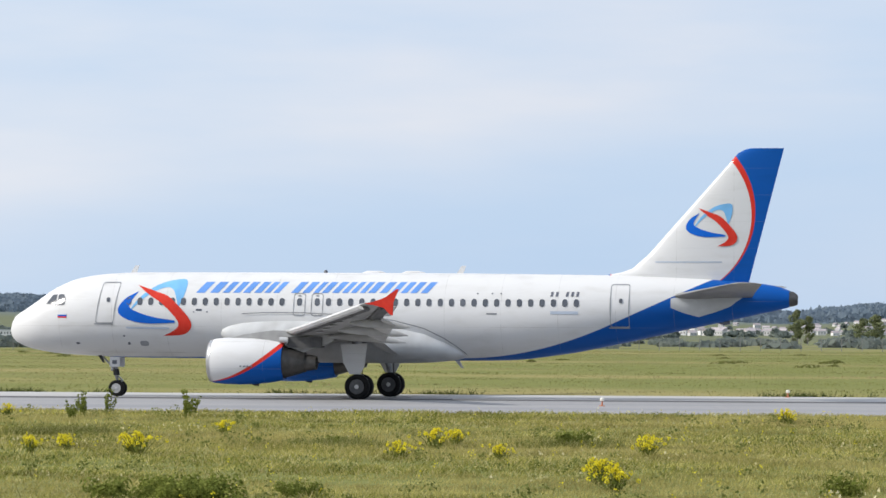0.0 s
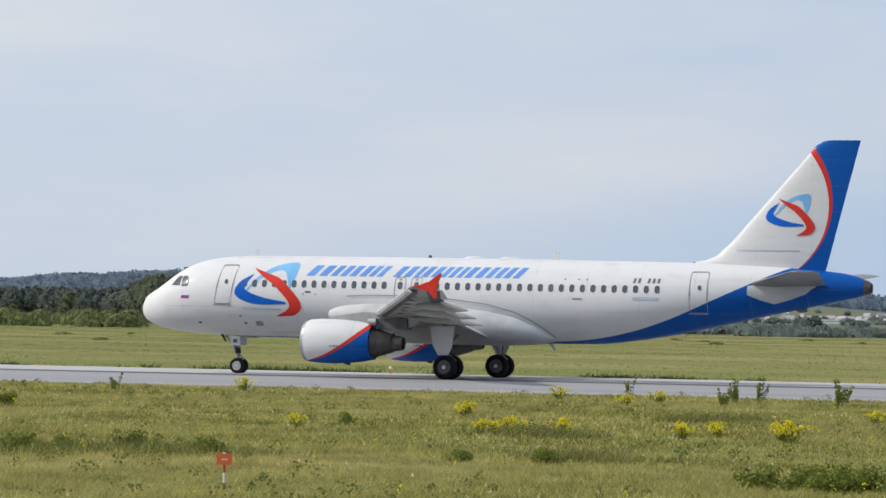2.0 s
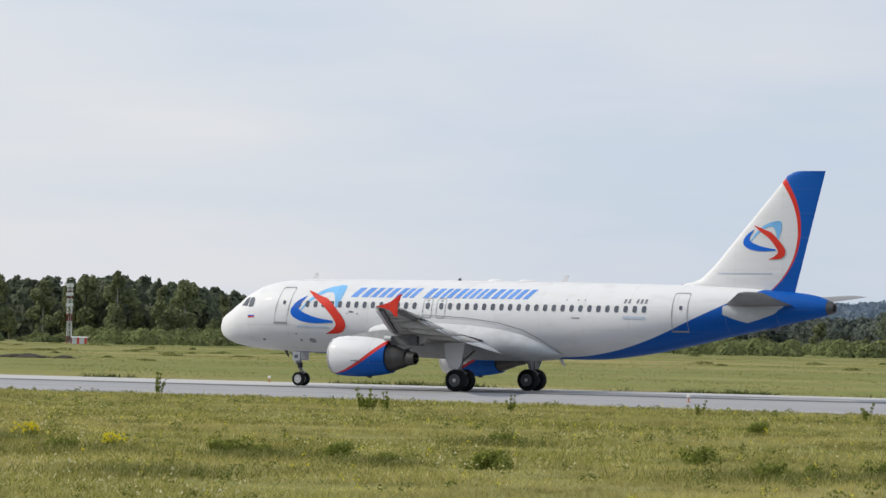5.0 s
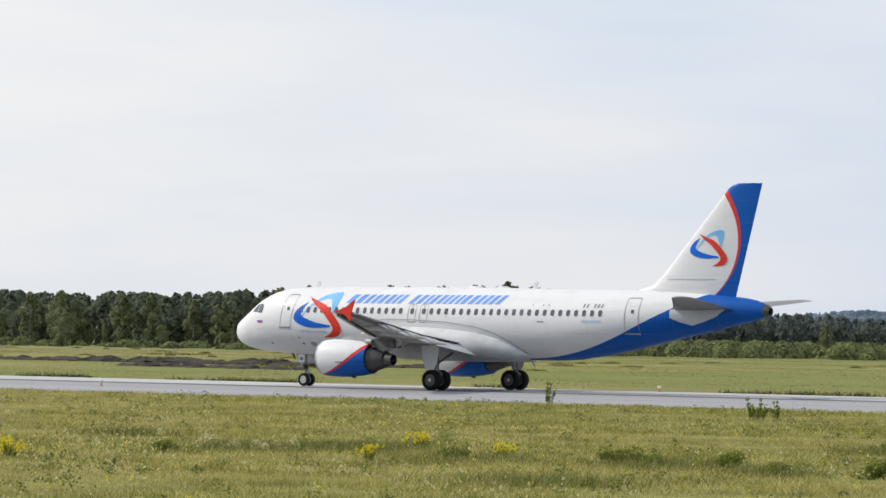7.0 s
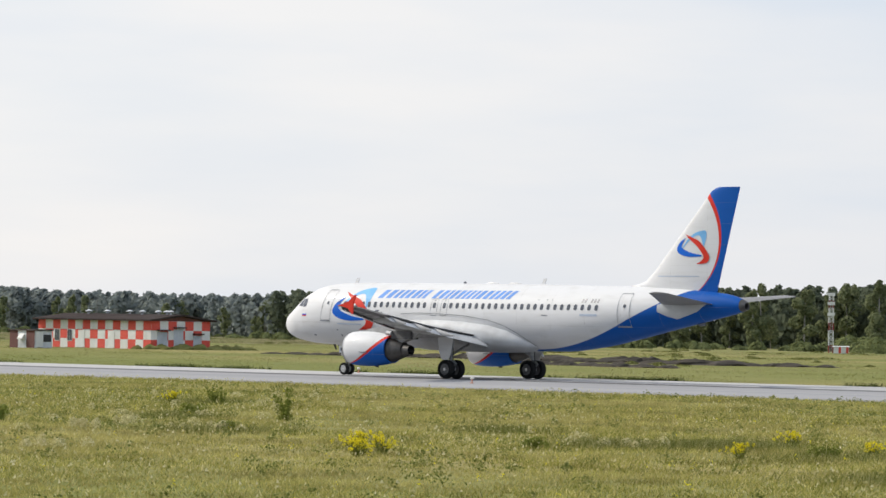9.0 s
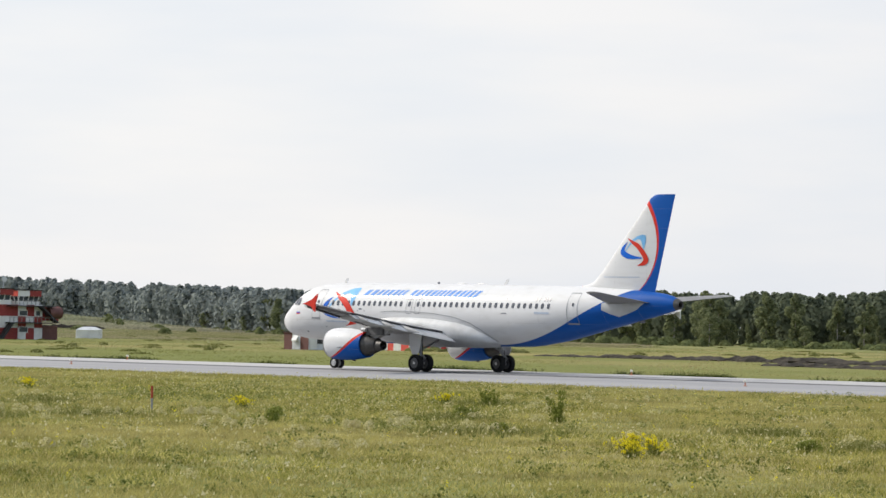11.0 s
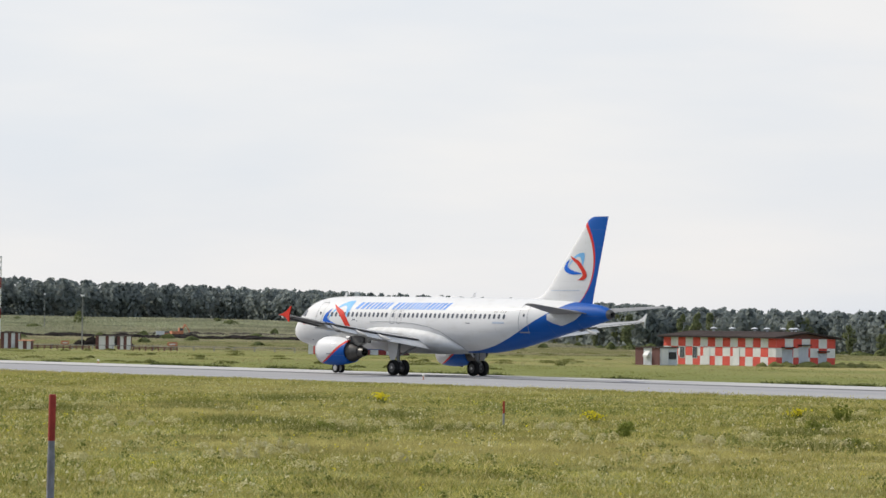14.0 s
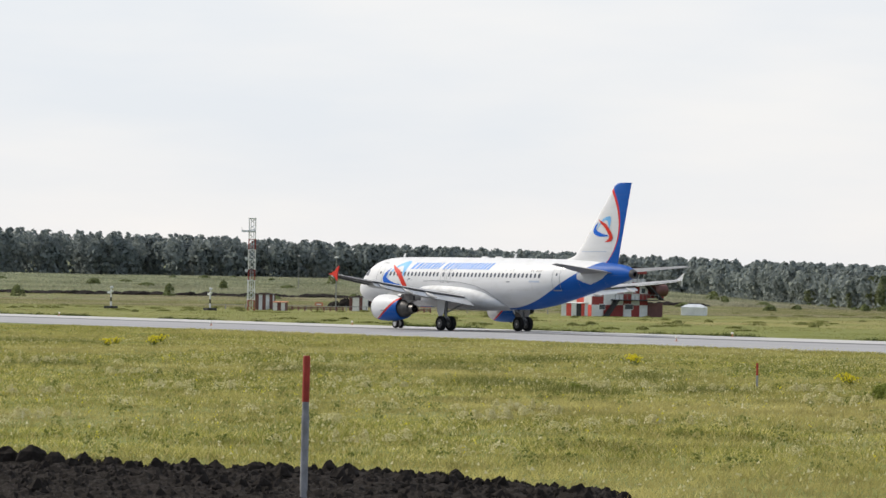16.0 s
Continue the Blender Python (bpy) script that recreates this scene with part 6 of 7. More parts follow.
    leaf_mass("far_clumps", [(x, y, 0.0, h, w) for (x, y), h, w in zip(c, r.uniform(0.10, 0.32, len(c)), r.uniform(1.0, 3.8, len(c)))], 130, 0.17, M_CLUMP, "low dark clumps of weeds in the far meadow", "weeds", 34, "dome")
    # ragged weeds along the far edge of the paving, darkened for the shadow there
    r = np.random.default_rng(27)
    x = r.uniform(-420, 5, 5200)
    keep = noise2(x, x * 0, 0.31, 0.2) + 0.7 * noise2(x, x * 0, 0.07, 0.9) + r.uniform(-0.35, 0.35, len(x)) > 0.28
    x = x[keep]
    e = np.stack([x, FAR_EDGE + 0.3 + np.abs(r.normal(size=len(x))) * 0.8], 1)
    blades_object("verge_weeds", e, r.uniform(0.10, 0.38, len(x)), np.full(len(x), 0.06), 0.8, 8, np.full(len(x), 0.22), M_VERGE, "weeds along the edge of the runway, darkened for its shadow line", 28)


meadow()


def leaf_cloud(s, r, centres, radii, n, size, up=0.0):
    """Many small leaf faces scattered through soft lobes."""
    for _ in range(n):
        i = r.integers(len(centres))
        d = r.normal(size=3)
        d = d / np.linalg.norm(d) * r.uniform(0.74, 1.04)
        c = np.array(centres[i]) + d * np.array(radii[i])
        if c[2] < 0.01:
            continue
        face = d + r.normal(size=3) * 0.34 + np.array((0.0, 0.0, 0.30))
        u = np.cross(face, r.normal(size=3))
        u /= np.linalg.norm(u)
        w = np.cross(face, u)
        w /= np.linalg.norm(w)
        z = size * r.uniform(0.6, 1.4)
        k = len(s.v)
        s.v += [tuple(c - u * z * 0.5), tuple(c + w * z * 0.38), tuple(c + u * z * 0.55), tuple(c - w * z * 0.38)]
        s.f.append((k, k + 1, k + 2, k + 3))
    return s


def raw_part(name, shape, material, parent):
    me = bpy.data.meshes.new(name)
    me.from_pydata(shape.v, [], shape.f)
    me.materials.append(material)
    ob = new(name, me)
    ob.parent = parent
    return ob


def flower_clump(seed):
    r = np.random.default_rng(seed)
    e = new("yellow_flowers")
    tagged(e, "clump of bright yellow wild flowers on green stems", "flowers", "yellow flower clumps")
    st, fl, lf = Shape(), Shape(), Shape()
    heads, rad = [], []
    for _ in range(34):
        a, q, h = r.uniform(0, 6.28), abs(r.normal()) * 0.21, r.uniform(0.20, 0.50)
        tip = (q * 1.5 * math.cos(a), q * 1.5 * math.sin(a), h)
        st.tube((q * 0.4 * math.cos(a), q * 0.4 * math.sin(a), 0), tip, 0.008, 0.005, 4)
        heads.append(tip)
        rad.append((0.05, 0.05, 0.05))
    leaf_cloud(fl, r, heads, rad, 850, 0.036)
    leaf_cloud(lf, r, [(0, 0, 0.18)], [(0.2, 0.2, 0.2)], 90, 0.06)
    raw_part("stalk", st, M_STEM, e)
    raw_part("blossom", fl, M_YELLOW, e)
    raw_part("foliage", lf, M_WEED, e)
    return e


def green_bush(seed, tall):
    r = np.random.default_rng(seed)
    e = new("weed_bush" if not tall else "tall_weed")
    tagged(e, "low dark green leafy weed bush in the grass" if not tall else "tall thin green weed with broad leaves", "bush" if not tall else "weed", "weeds in the meadow")
    st, lf = Shape(), Shape()
    if tall:
        cs = []
        for _ in range(5):
            a, q, h = r.uniform(0, 6.28), r.uniform(0, 0.2), r.uniform(0.35, 1.0)
            tip = (q * 2.0 * math.cos(a), q * 2.2 * math.sin(a), h)
            st.tube((q * math.cos(a), q * math.sin(a), 0), tip, 0.014, 0.006, 5)
            cs += [tuple(np.array(tip) * np.array((f, f, f))) for f in (0.4, 0.6, 0.8, 1.0)]
        leaf_cloud(lf, r, cs, [(0.08, 0.08, 0.08)] * len(cs), 330, 0.075)
    else:
        cs = [(r.normal() * 0.24, r.normal() * 0.2, r.uniform(0.08, 0.30)) for _ in range(11)]
        for c in cs:
            st.tube((c[0] * 0.3, c[1] * 0.3, 0), c, 0.012, 0.006, 5)
        leaf_cloud(lf, r, cs, [(0.17, 0.17, 0.15)] * len(cs), 900, 0.06)
    raw_part("stalk", st, M_STEM, e)
    raw_part("foliage", lf, M_WEED, e)
    return e


def scatter(kinds, places, shrink, sizes, seed):
    """Copies of a few plants at (x, y) places; shrink brings a plant's middle down to its foot."""
    r = np.random.default_rng(seed)
    for i, (x, y) in enumerate(places):
        k = kinds[i % len(kinds)]
        s = r.uniform(*sizes)
        m = pose(x * shrink, y * shrink, 0, 0, 0, r.uniform(0, 360)) @ Matrix.Diagonal((s, s, s, 1))
        c = copy_thing(k, Matrix())
        c.matrix_world = m
    for k in kinds:
        for o in (*k.children_recursive, k):
            bpy.data.objects.remove(o)


FLOWERS = [(-26.6, 99.9), (-15.9, 95.3), (-18.6, 95.8), (-19.1, 103.8), (-19.0, 106.4), (-12.7, 99.4), (-10.5, 77.2), (-11.4, 81.0), (-12.2, 134.0), (-27.9, 115.5), (-29.2, 102.2), (-40.6, 113.6), (-34.3, 97.3), (-34.4, 98.5), (-34.0, 98.9), (-45.9, 139.1), (-32.3, 98.3), (-41.3, 132.9), (-41.2, 136.7), (-28.7, 97.2), (-28.6, 100.3), (-25.8, 97.4), (-26.2, 98.1),
           (-40.6, 99.6), (-59.8, 141.1), (-68.3, 71.4), (-67.1, 71.0),
           (-65.7, 86.3), (-60.6, 77.4), (-60.2, 82.6), (-138.2, 105.3), (-111.5, 105.8), (-65.9, 68.9), (-112.2, 95.6), (-174.8, 98.7), (-180.5, 104.8), (-183.0, 103.9), (-141.5, 107.7), (-108.7, 92.9), (-193.2, 112.7)]
BUSHES = [(-28.5, 79.4), (-26.6, 79.5), (-18.6, 71.2), (-18.1, 70.5), (-17.6, 70.4), (-17.5, 71.5), (-19.3, 70.7),
          (-18.9, 72.7), (-18.2, 73.2), (-17.9, 72.6), (-16.4, 73.4), (-16.0, 73.6), (-22.3, 105.4), (-15.7, 106.4), (-5.7, 75.8), (-48.9, 78.3), (-51.8, 80.7), (-46.5, 78.5), (-46.0, 78.3), (-55.6, 95.2), (-44.4, 85.7), (-38.7, 78.4), (-38.5, 80.1), (-36.9, 80.5), (-34.3, 78.8), (-56.5, 113.5), (-40.6, 103.4),
          (-68.2, 78.2), (-54.8, 80.1), (-54.2, 80.4), (-53.6, 80.0), (-59.5, 79.6), (-94.0, 81.5), (-97.9, 93.8), (-82.6, 80.6), (-91.5, 92.0), (-100.2, 74.0), (-101.5, 74.9)]
WEEDS = [(-47.1, 151.8), (-39.9, 142.2), (-38.2, 134.7), (-38.2, 139.6), (-35.3, 140.9), (-38.4, 137.2), (-37.9, 133.7), (-34.0, 135.1), (-80.5, 127.0), (-80.0, 128.0), (-81.2, 128.6), (-75.9, 130.6), (-62.5, 134.7), (-90.9, 91.5), (-109.1, 105.7), (-107.9, 105.0), (-91.5, 92.0), (-111.2, 107.7), (-70.1, 135.5), (-101.0, 142.0)]
scatter([flower_clump(31), flower_clump(32), flower_clump(33)], FLOWERS, 1.0, (0.7, 1.15), 34)
scatter([green_bush(41, False), green_bush(42, False), green_bush(43, False)], BUSHES, 1.0, (0.65, 1.2), 44)
scatter([green_bush(51, True), green_bush(52, True)], WEEDS, 1.0, (0.7, 1.1), 54)


def grass_drifts():
    """Ragged tussocks of darker and greyer grass."""
    r = np.random.default_rng(61)
    pts = []
    for x, y, n, sx in ((-33.1, 97.4, 380, 1.3), (-32.4, 96.9, 380, 1.3), (-33.2, 114.1, 380, 1.3), (-32.4, 114.9, 380, 1.3), (-26.8, 82.1, 380, 1.3),
                        (-189.9, 101.9, 260, 2.4), (-188.0, 103.4, 260, 2.4), (-125.4, 79.7, 260, 1.6), (-101.5, 74.9, 260, 1.5), (-116.6, 89.9, 260, 1.6), (-101.3, 80.0, 300, 1.8), (-135.0, 93.1, 320, 2.2), (-146.5, 106.2, 320, 2.2), (-110.8, 78.6, 300, 1.8),
                        (-100.2, 74.0, 260, 1.4), (-108.4, 76.9, 260, 1.6), (-127.4, 87.9, 300, 2.2), (-111.2, 107.7, 240, 1.6), (-145.1, 105.0, 260, 1.8), (-82.5, 79.9, 420, 2.2), (-94.9, 90.6, 260, 1.6), (-79.6, 89.6, 260, 1.6), (-67.3, 80.9, 460, 1.8), (-66.5, 82.6, 380, 1.7), (-65.7, 84.3, 380, 1.7),
                        (-67.9, 81.3, 500, 1.3), (-66.2, 83.4, 420, 1.2), (-49.0, 68.5, 420, 1.9), (-53.6, 80.0, 380, 1.8), (-55.6, 95.2, 260, 1.6), (-38.7, 78.6, 380, 2.6), (-36.6, 80.3, 300, 1.8), (-34.3, 78.8, 300, 1.6), (-22.3, 105.4, 260, 1.5), (-15.7, 106.4, 260, 1.5), (-48.9, 78.3, 220, 1.2), (-58.3, 79.0, 300, 2.4), (-130, 82, 260, 2.2), (-137.6, 75.1, 260, 2.2)):
        pts.append(np.stack([x + r.normal(size=n) * sx * 0.5, y + r.normal(size=n) * sx * 0.5], 1))
    p = np.concatenate(pts)
    blades_object("tussock_grass", p, r.uniform(0.14, 0.34, len(p)), np.full(len(p), 0.035), 0.6, 5, np.full(len(p), 0.12), M_TUSSOCK, "ragged darker tussocks in the meadow", 62)


grass_drifts()


def meadow_herbs():
    """Small broad-leaved herbs and single blossoms all over the near meadow."""
    r = np.random.default_rng(65)
    p = sector(4600, 1.5, 64, 56, 190, 66)
    p = p[p[:, 1] < NEAR_EDGE - 1]
    az, q = np.degrees(np.arctan2(-p[:, 0], p[:, 1])), np.hypot(p[:, 0], p[:, 1])
    p = p[(q > np.where(az > 50, 71, 0)) & (noise2(p[:, 0], p[:, 1], 0.16, 1.9) + r.uniform(-0.5, 0.5, len(p)) > 0.0)]
    leaf_mass("meadow_herbs", [(x, y, 0.0, h, w) for (x, y), h, w in zip(p, r.uniform(0.14, 0.32, len(p)), r.uniform(0.25, 0.9, len(p)))], 40, 0.06, M_HERB, "low green herbs scattered through the meadow", "herbs", 67)
    tufts = []
    for x, y, n in ((-137.6, 75.1, 9), (-121.0, 69.1, 8), (-104.7, 62.0, 7), (-125.3, 78.8, 5), (-104.6, 69.2, 9), (-85.0, 60.5, 9), (-103.2, 77.1, 9), (-100.0, 83.5, 6), (-100.1, 80.5, 5), (-67.2, 44.2, 6), (-99.6, 54.6, 8), (-81.3, 43.9, 7), (-81.1, 58.8, 7), (-78.5, 55.5, 12), (-104.5, 79.0, 8), (-100.1, 83.4, 5), (-89.5, 75.7, 7), (-86.1, 78.1, 12), (-88.0, 81.6, 6), (-73.2, 65.1, 9), (-74.4, 58.1, 6), (-82.5, 79.9, 8), (-67.3, 80.9, 5)):
        for _ in range(n):
            tufts.append((x + r.normal() * 0.55, y + r.normal() * 0.7, 0.10, r.uniform(0.12, 0.28), r.uniform(0.2, 0.5)))
    p = sector(260, 40, 64, 72, 175, 70)
    p = p[(p[:, 1] < NEAR_EDGE - 4) & (noise2(p[:, 0], p[:, 1], 0.11, 0.3) > 0.1)]
    tufts += [(x, y, 0.08, 0.2, w) for (x, y), w in zip(p, r.uniform(0.3, 0.9, len(p)))]
    leaf_mass("pale_umbels", tufts, 150, 0.042, M_SEED, "drifts of pale flowering grass and umbels", "flowers", 71, "dome")
    p = sector(900, 1.5, 64, 58, 180, 68)
    p = p[(p[:, 1] < NEAR_EDGE - 1) & ((np.hypot(p[:, 0], p[:, 1]) > 72) | (np.degrees(np.arctan2(-p[:, 0], p[:, 1])) < 50))]
    leaf_mass("yellow_blossoms", [(x, y, 0.14, 0.16, 0.16) for x, y in p], 7, 0.035, M_YELLOW, "single small yellow blossoms in the grass", "flowers", 69)


meadow_herbs()


# ---- trees ----
def tree(seed, height, width, quads, leaf, lobes=9):
    r = np.random.default_rng(seed)
    e = new("tree")
    tagged(e, "leafy birch with an uneven dark green crown", "tree", "trees along the airfield edge")
    tr, cr = Shape(), Shape()
    lean = r.normal(size=2) * 0.02 * height
    tr.tube((0, 0, -0.3), (lean[0], lean[1], height * 0.55), height * 0.018, height * 0.010, 7)
    tr.tube((lean[0], lean[1], height * 0.55), (lean[0] * 1.6, lean[1] * 1.6, height * 0.9), height * 0.010, height * 0.003, 6)
    cs, rs = [], []
    for i in range(lobes):
        z = height * (0.11 + 0.81 * (i + r.uniform(0, 0.9)) / lobes)
        f = math.sin(math.pi * min(0.97, max(0.12, (z / height - 0.02)))) ** 0.7
        a = r.uniform(0, 6.28)
        q = width * 0.30 * f * r.uniform(0.5, 1.1)
        c = (q * math.cos(a) + lean[0], q * math.sin(a) + lean[1], z)
        tr.tube((lean[0], lean[1], z - 0.12 * height), c, height * 0.006, height * 0.002, 5)
        cs.append(c)
        rs.append((width * 0.27 * f * r.uniform(0.8, 1.2), width * 0.27 * f * r.uniform(0.8, 1.2), height * 0.105 * r.uniform(0.8, 1.3)))
    cs.append((lean[0] * 1.6, lean[1] * 1.6, height * 0.91))
    rs.append((width * 0.12, width * 0.12, height * 0.09))
    leaf_cloud(cr, r, cs, rs, quads, leaf)
    raw_part("trunk", tr, M_BARK, e)
    raw_part("crown", cr, M_BIRCH, e)
    return e


TREE_AZ = [13, 19, 20.5, 22, 23.3, 24.3, 24.8, 26.5, 28.2, 29.7, 31.2, 33.4, 34.0, 34.8, 35.2, 36, 36.9, 38.1, 40.2, 41.5, 43.5, 45, 45.7, 47.4, 49, 52, 54.8, 57, 59.5, 63]
TREE_EL = [-0.05, 0.28, 0.34, 0.40, 0.52, 0.50, 0.30, 0.27, 0.27, 0.28, 0.35, 0.39, 0.44, 0.60, 0.68, 0.72, 0.69, 0.66, 0.60, 0.54, 0.54, 0.46, 0.41, 0.42, 0.46, 0.53, 0.61, 0.67, 0.75, 0.81]
TREE_R = [900, 780, 760, 740, 720, 720, 880, 980, 980, 1050, 1050, 980, 760, 690, 680, 680, 680, 690, 700, 710, 730, 780, 820, 850, 900, 1150, 1250, 1260, 1260, 1260]


def wanted_height(az, r):
    """How tall a tree must be at that place to reach the wood's skyline."""
    x, y = polar(az, r)
    return EYE_HEIGHT + r * math.tan(math.radians(float(np.interp(az, TREE_AZ, TREE_EL)))) - float(ground_height(x, y))


def plant_trees():
    r = np.random.default_rng(71)
    kinds = [tree(72 + i, 10.0, w, 1800, 0.52, lob) for i, (w, lob) in enumerate(((5.5, 9), (4.4, 10), (6.5, 9), (5.0, 11), (3.8, 9)))]
    az, count = 19.4, 0
    while az < 50.5 and count < 270:
        if 24.5 < az < 34.1:                     # only bushes stand before the far wood here
            az = 34.1
        near = float(np.interp(az, TREE_AZ, TREE_R)) + r.uniform(-14, 22)
        h = (0.86 if az > 44 else 1.0) * wanted_height(az, near) * r.choice([r.uniform(0.38, 0.72), r.uniform(0.78, 1.06)], p=[0.42, 0.58])
        x, y = polar(az, near)
        s = h / 10.0
        c = copy_thing(kinds[r.integers(len(kinds))], Matrix())
        c.matrix_world = pose(x, y, float(ground_height(x, y)), 0, 0, r.uniform(0, 360)) @ Matrix.Diagonal((s * r.uniform(0.85, 1.15), s * r.uniform(0.85, 1.15), s, 1))
        az += r.choice([r.uniform(0.05, 0.16), r.uniform(0.2, 0.5)], p=[0.6, 0.4]) * (1.8 if az > 44 else 1.0)
        count += 1
    for az, q, h in ((13.35, 640, 5.0), (3.9, 900, 7), (4.9, 880, 6.5), (5.05, 900, 8), (4.1, 860, 6), (12.9, 700, 5), (25.6, 650, 5.6), (26.4, 660, 3.4), (27.4, 640, 4.6), (28.2, 640, 5.0), (31.3, 640, 5.6), (30.2, 650, 4.0), (28.9, 640, 4.2), (32.6, 650, 3.6), (27.6, 640, 3.8), (34.6, 630, 4.4), (11.9, 900, 6), (24.9, 600, 3), (33.8, 610, 4.5), (36.1, 640, 4.5), (42.6, 690, 6)):
        x, y = polar(az, q)
        c = copy_thing(kinds[r.integers(len(kinds))], Matrix())
        c.matrix_world = pose(x, y, float(ground_height(x, y)), 0, 0, r.uniform(0, 360)) @ Matrix.Diagonal((h / 8.5, h / 8.5, h / 10, 1))
    for k in kinds:
        for o in (*k.children_recursive, k):
            bpy.data.objects.remove(o)


plant_trees()


def woods():
    r = np.random.default_rng(81)
    near, mid, far, bush, hedge = [], [], [], [], []
    for _ in range(1500):
        az = r.uniform(19.4, 50)
        q = float(np.interp(az, TREE_AZ, TREE_R)) + r.uniform(18, 90)
        x, y = polar(az, q)
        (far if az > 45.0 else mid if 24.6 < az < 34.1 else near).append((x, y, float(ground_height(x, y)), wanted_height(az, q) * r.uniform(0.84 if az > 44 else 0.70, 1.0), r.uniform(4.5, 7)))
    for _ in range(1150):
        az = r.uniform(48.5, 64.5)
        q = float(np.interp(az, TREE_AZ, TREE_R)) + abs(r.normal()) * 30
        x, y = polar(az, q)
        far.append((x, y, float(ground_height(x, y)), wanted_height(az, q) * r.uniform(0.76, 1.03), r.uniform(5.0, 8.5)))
    for _ in range(330):
        az = r.uniform(24.5, 36.5)
        q = r.uniform(592, 690)
        x, y = polar(az, q)
        wide = r.uniform(2.2, 8.5)
        bush.append((x, y, 0.0, min(2.7, wide * r.uniform(0.26, 0.48)), wide))
    for _ in range(150):
        az = r.uniform(36, 50)
        q = float(np.interp(az, TREE_AZ, TREE_R)) - r.uniform(8, 60)
        x, y = polar(az, q)
        bush.append((x, y, 0.0, r.uniform(0.4, 1.5), r.uniform(2.0, 5)))
    for _ in range(45):
        az = r.uniform(49, 64)
        q = r.uniform(720, 1180)
        x, y = polar(az, q)
        bush.append((x, y, float(ground_height(x, y)), r.choice([0.8, 1.3, 2.6], p=[0.5, 0.4, 0.1]) * r.uniform(0.7, 1.3), r.uniform(2, 5)))
    for _ in range(330):
        az, q = r.uniform(2, 19.5), r.choice([r.uniform(620, 900), r.uniform(1200, 3200)], p=[0.4, 0.6])
        x, y = polar(az, q)
        hedge.append((x, y, float(ground_height(x, y)), r.uniform(1.8, 4.0) if q > 1000 else r.uniform(0.6, 1.4), r.uniform(4, 9)))
    hills = []
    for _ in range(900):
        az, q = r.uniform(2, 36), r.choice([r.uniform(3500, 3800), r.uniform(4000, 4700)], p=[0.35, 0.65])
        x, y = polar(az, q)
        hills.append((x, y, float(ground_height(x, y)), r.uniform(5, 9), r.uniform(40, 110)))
    leaf_mass("hill_wood", hills, 100, 5.4, M_HILLWOOD, "wooded hills on the horizon, blue haze put into their leaf colour", "forest", 86)
    leaf_mass("birch_wood", near, 220, 1.0, M_DEEPWOOD, "dense birch wood behind the airfield", "forest", 82, "wood")
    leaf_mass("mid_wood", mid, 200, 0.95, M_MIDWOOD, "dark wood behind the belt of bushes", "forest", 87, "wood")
    leaf_mass("far_wood", far, 170, 1.1, M_WOOD_FAR, "long dark forest on a low rise, haze put into its leaf colour", "forest", 83, "wood")
    leaf_mass("bush_belt", bush, 210, 0.56, M_BUSHLEAF, "belt of green bushes before the wood", "bushes", 84, "dome")
    leaf_mass("far_hedges", hedge, 130, 1.8, M_TOWNTREE, "scattered trees and hedges round the town, haze put into their colour", "trees", 85)


woods()


# ---- town on the horizon ----
def house(name, w, d, h, rise, label, wall, roof):
    e = new(name)
    tagged(e, label, "house", "houses of the town")
    part("wall", Shape().box((-w / 2, -d / 2, -1), (w / 2, d / 2, h)), wall, e)
    if rise:
        part("roof", Shape().prism([(-w / 2 - 0.4, -d / 2 - 0.4, h), (-w / 2 - 0.4, 0, h + rise), (-w / 2 - 0.4, d / 2 + 0.4, h)], (w + 0.8, 0, 0)), roof, e)
    else:
        part("roof", Shape().box((-w / 2 - 0.2, -d / 2 - 0.2, h), (w / 2 + 0.2, d / 2 + 0.2, h + 0.5)), roof, e)
    k = max(2, int(w / 3.5))
    for i in range(k):
        a = -w / 2 + w * (i + 0.5) / k
        part("window", Shape().box((a - 0.6, -d / 2 - 0.06, h * 0.35), (a + 0.6, -d / 2 - 0.01, h * 0.7)), M_PANE, e)
    return e


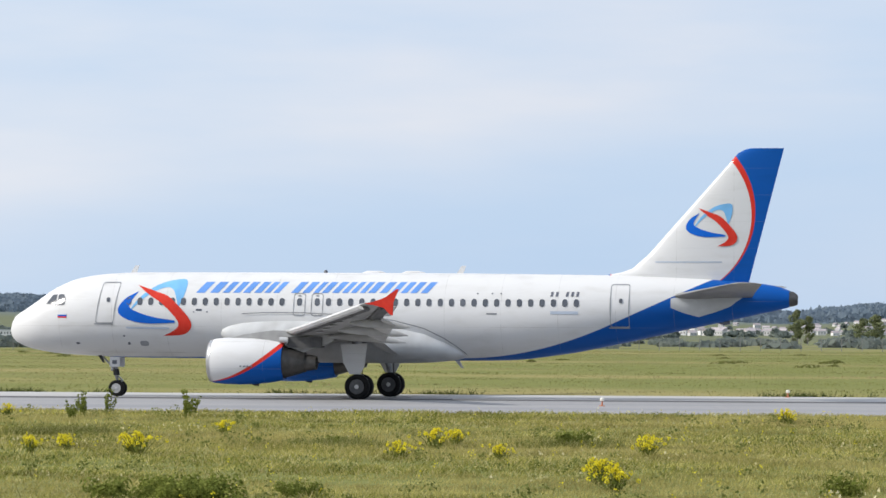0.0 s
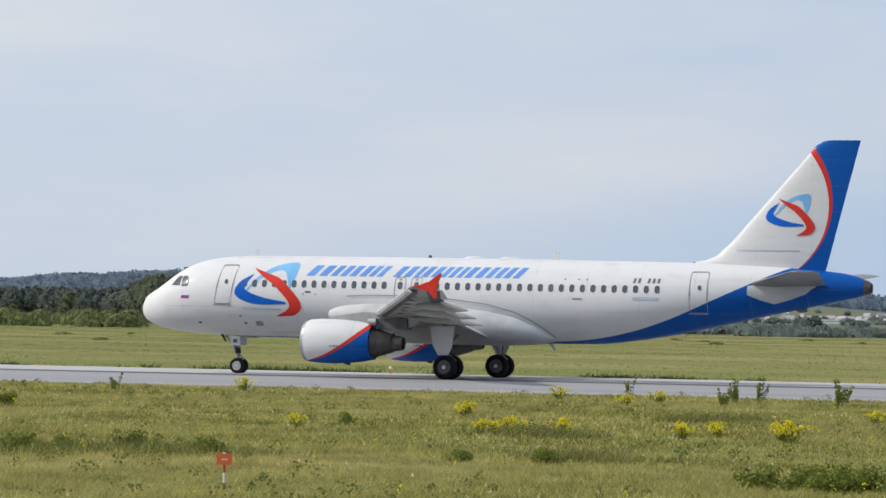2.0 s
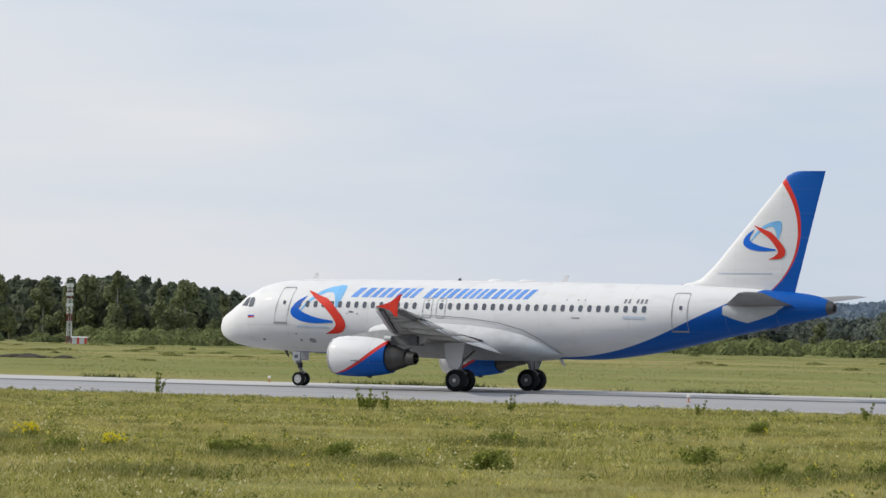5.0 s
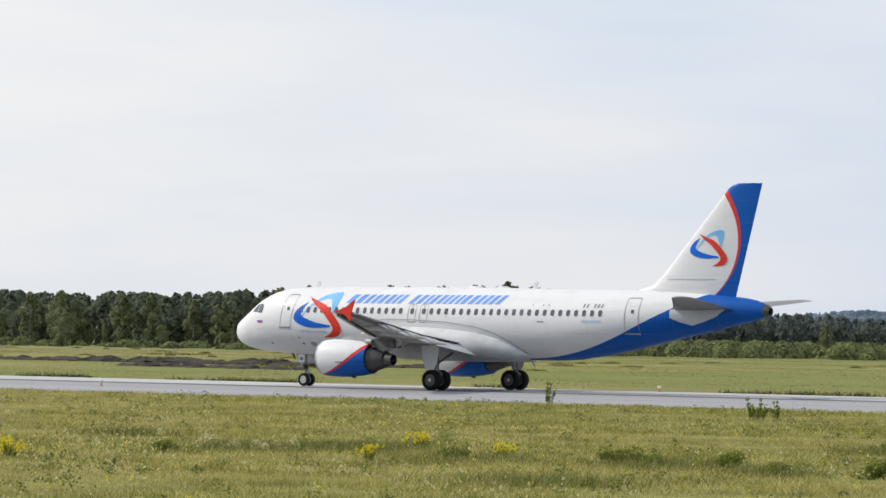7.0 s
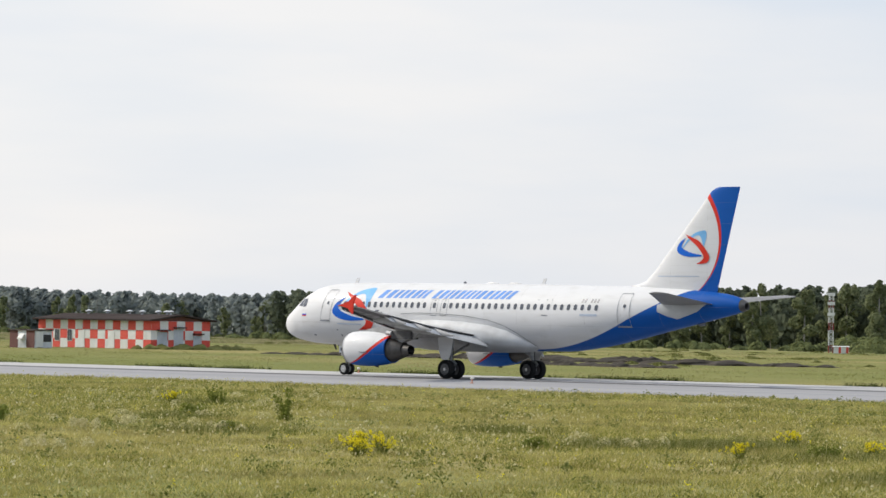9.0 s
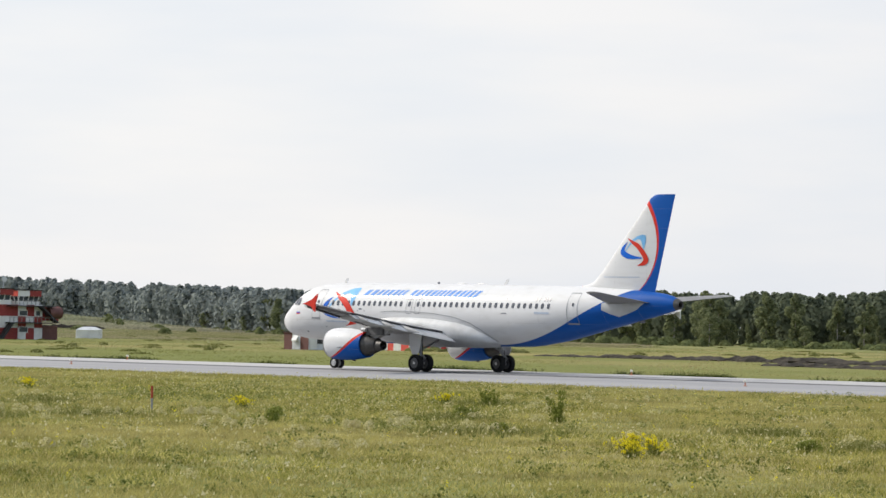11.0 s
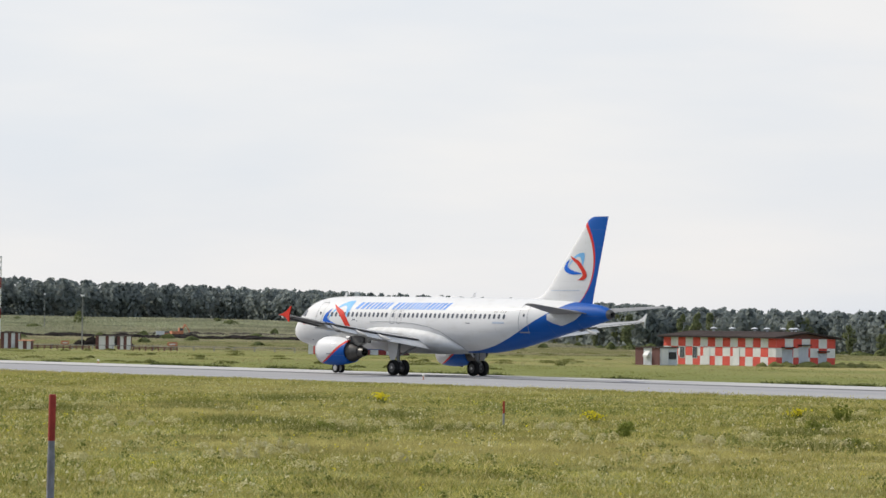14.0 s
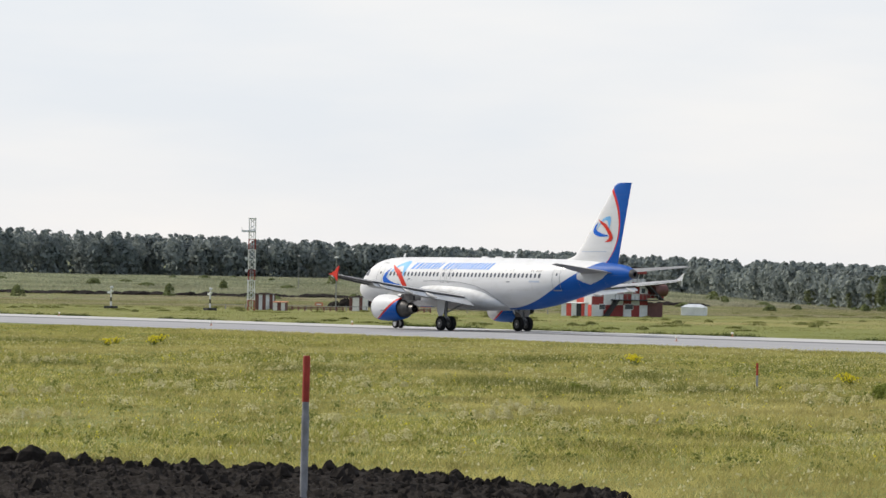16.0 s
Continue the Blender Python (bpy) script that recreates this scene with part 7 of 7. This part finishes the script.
def town():
    r = np.random.default_rng(91)
    kinds = [house("house", 9, 8, 3.6, 3.0, "far small pale house with a pitched roof", M_HOUSE, M_HROOF), house("house", 12, 9, 6.0, 3.0, "far two-storey house with a pitched roof", M_HOUSE, M_HROOF),
             house("house", 8, 8, 3.2, 3.6, "far white cottage with a steep roof", M_CHECK_WHITE, M_HROOF)]
    for _ in range(290):
        az, q = r.uniform(2.5, 15.5), r.uniform(2100, 3300)
        x, y = polar(az, q)
        c = copy_thing(kinds[r.integers(3)], Matrix())
        c.matrix_world = pose(x, y, float(ground_height(x, y)), 0, 0, r.uniform(-50, 50)) @ Matrix.Diagonal((0.46, 0.46, 0.46, 1))
    big = [house("warehouse", 60, 18, 7, 0, "long white far warehouse with a flat roof", M_CHECK_WHITE, M_PALEMETAL), house("apartment_block", 26, 12, 15, 0, "far pale apartment block", M_CHECK_WHITE, M_ROOF)]
    for az, q, k in ((12.6, 1500, 0), (11.9, 1700, 0), (13.1, 1900, 0), (17.4, 1400, 0), (16.6, 1450, 0), (15.6, 1700, 1), (15.9, 2300, 0), (16.4, 2300, 0), (11.4, 1600, 0), (17.8, 1500, 0), (10.2, 2100, 0), (14.3, 2000, 0)):
        x, y = polar(az, q)
        c = copy_thing(big[k], Matrix())
        c.matrix_world = pose(x, y, 0, 0, 0, az + r.uniform(-20, 20)) @ Matrix.Diagonal((0.32, 0.32, 0.32, 1))
    for k in kinds + big:
        for o in (*k.children_recursive, k):
            bpy.data.objects.remove(o)


town()


def perimeter_fence():
    e = new("perimeter_fence")
    tagged(e, "thin grey wire perimeter fence on concrete posts", "fence", kind="structure")
    pts = [polar(a, 575 + 30 * math.sin(a * 0.2)) for a in np.arange(2.0, 24.0, 0.3)]
    post = mesh_of("post", Shape().box((-0.05, -0.05, 0), (0.05, 0.05, 2.0)), M_FENCE)
    for x, y in pts:
        o = new("post", post)
        o.parent, o.location = e, (x, y, 0)
    for z in (0.3, 0.6, 0.9, 1.2, 1.5, 1.8, 1.95):
        s = Shape()
        for (x0, y0), (x1, y1) in zip(pts[:-1], pts[1:]):
            s.tube((x0, y0, z), (x1, y1, z), 0.02, 0.02, 4)
        part("wire", s, M_FENCE, e)
    f = new("low_fence")
    tagged(f, "low dark rail fence beside the striped huts", "fence", kind="structure")
    pts = [polar(a, 552) for a in np.arange(54.0, 59.2, 0.3)]
    post = mesh_of("post", Shape().box((-0.06, -0.06, 0), (0.06, 0.06, 0.7)), M_FENCE)
    s = Shape()
    for (x0, y0), (x1, y1) in zip(pts[:-1], pts[1:]):
        o = new("post", post)
        o.parent, o.location = f, (x0, y0, 0)
        s.tube((x0, y0, 0.62), (x1, y1, 0.62), 0.05, 0.05, 4)
    part("rail", s, M_FENCE, f)


perimeter_fence()


# ---- movement ----
def taxi(t):
    return -53.42 - 13.808 * t + 0.0103 * t * t


def motions():
    walk(aircraft, [(t * 0.5, pose(taxi(t * 0.5), LINE, 0)) for t in range(33)])
    for ob, r in WHEELS:
        x, y, z = ob.location
        walk(ob, [(k / 30, pose(x, y, z, 0, math.degrees((taxi(k / 30) - taxi(0)) / r), 0)) for k in range(481)])


motions()
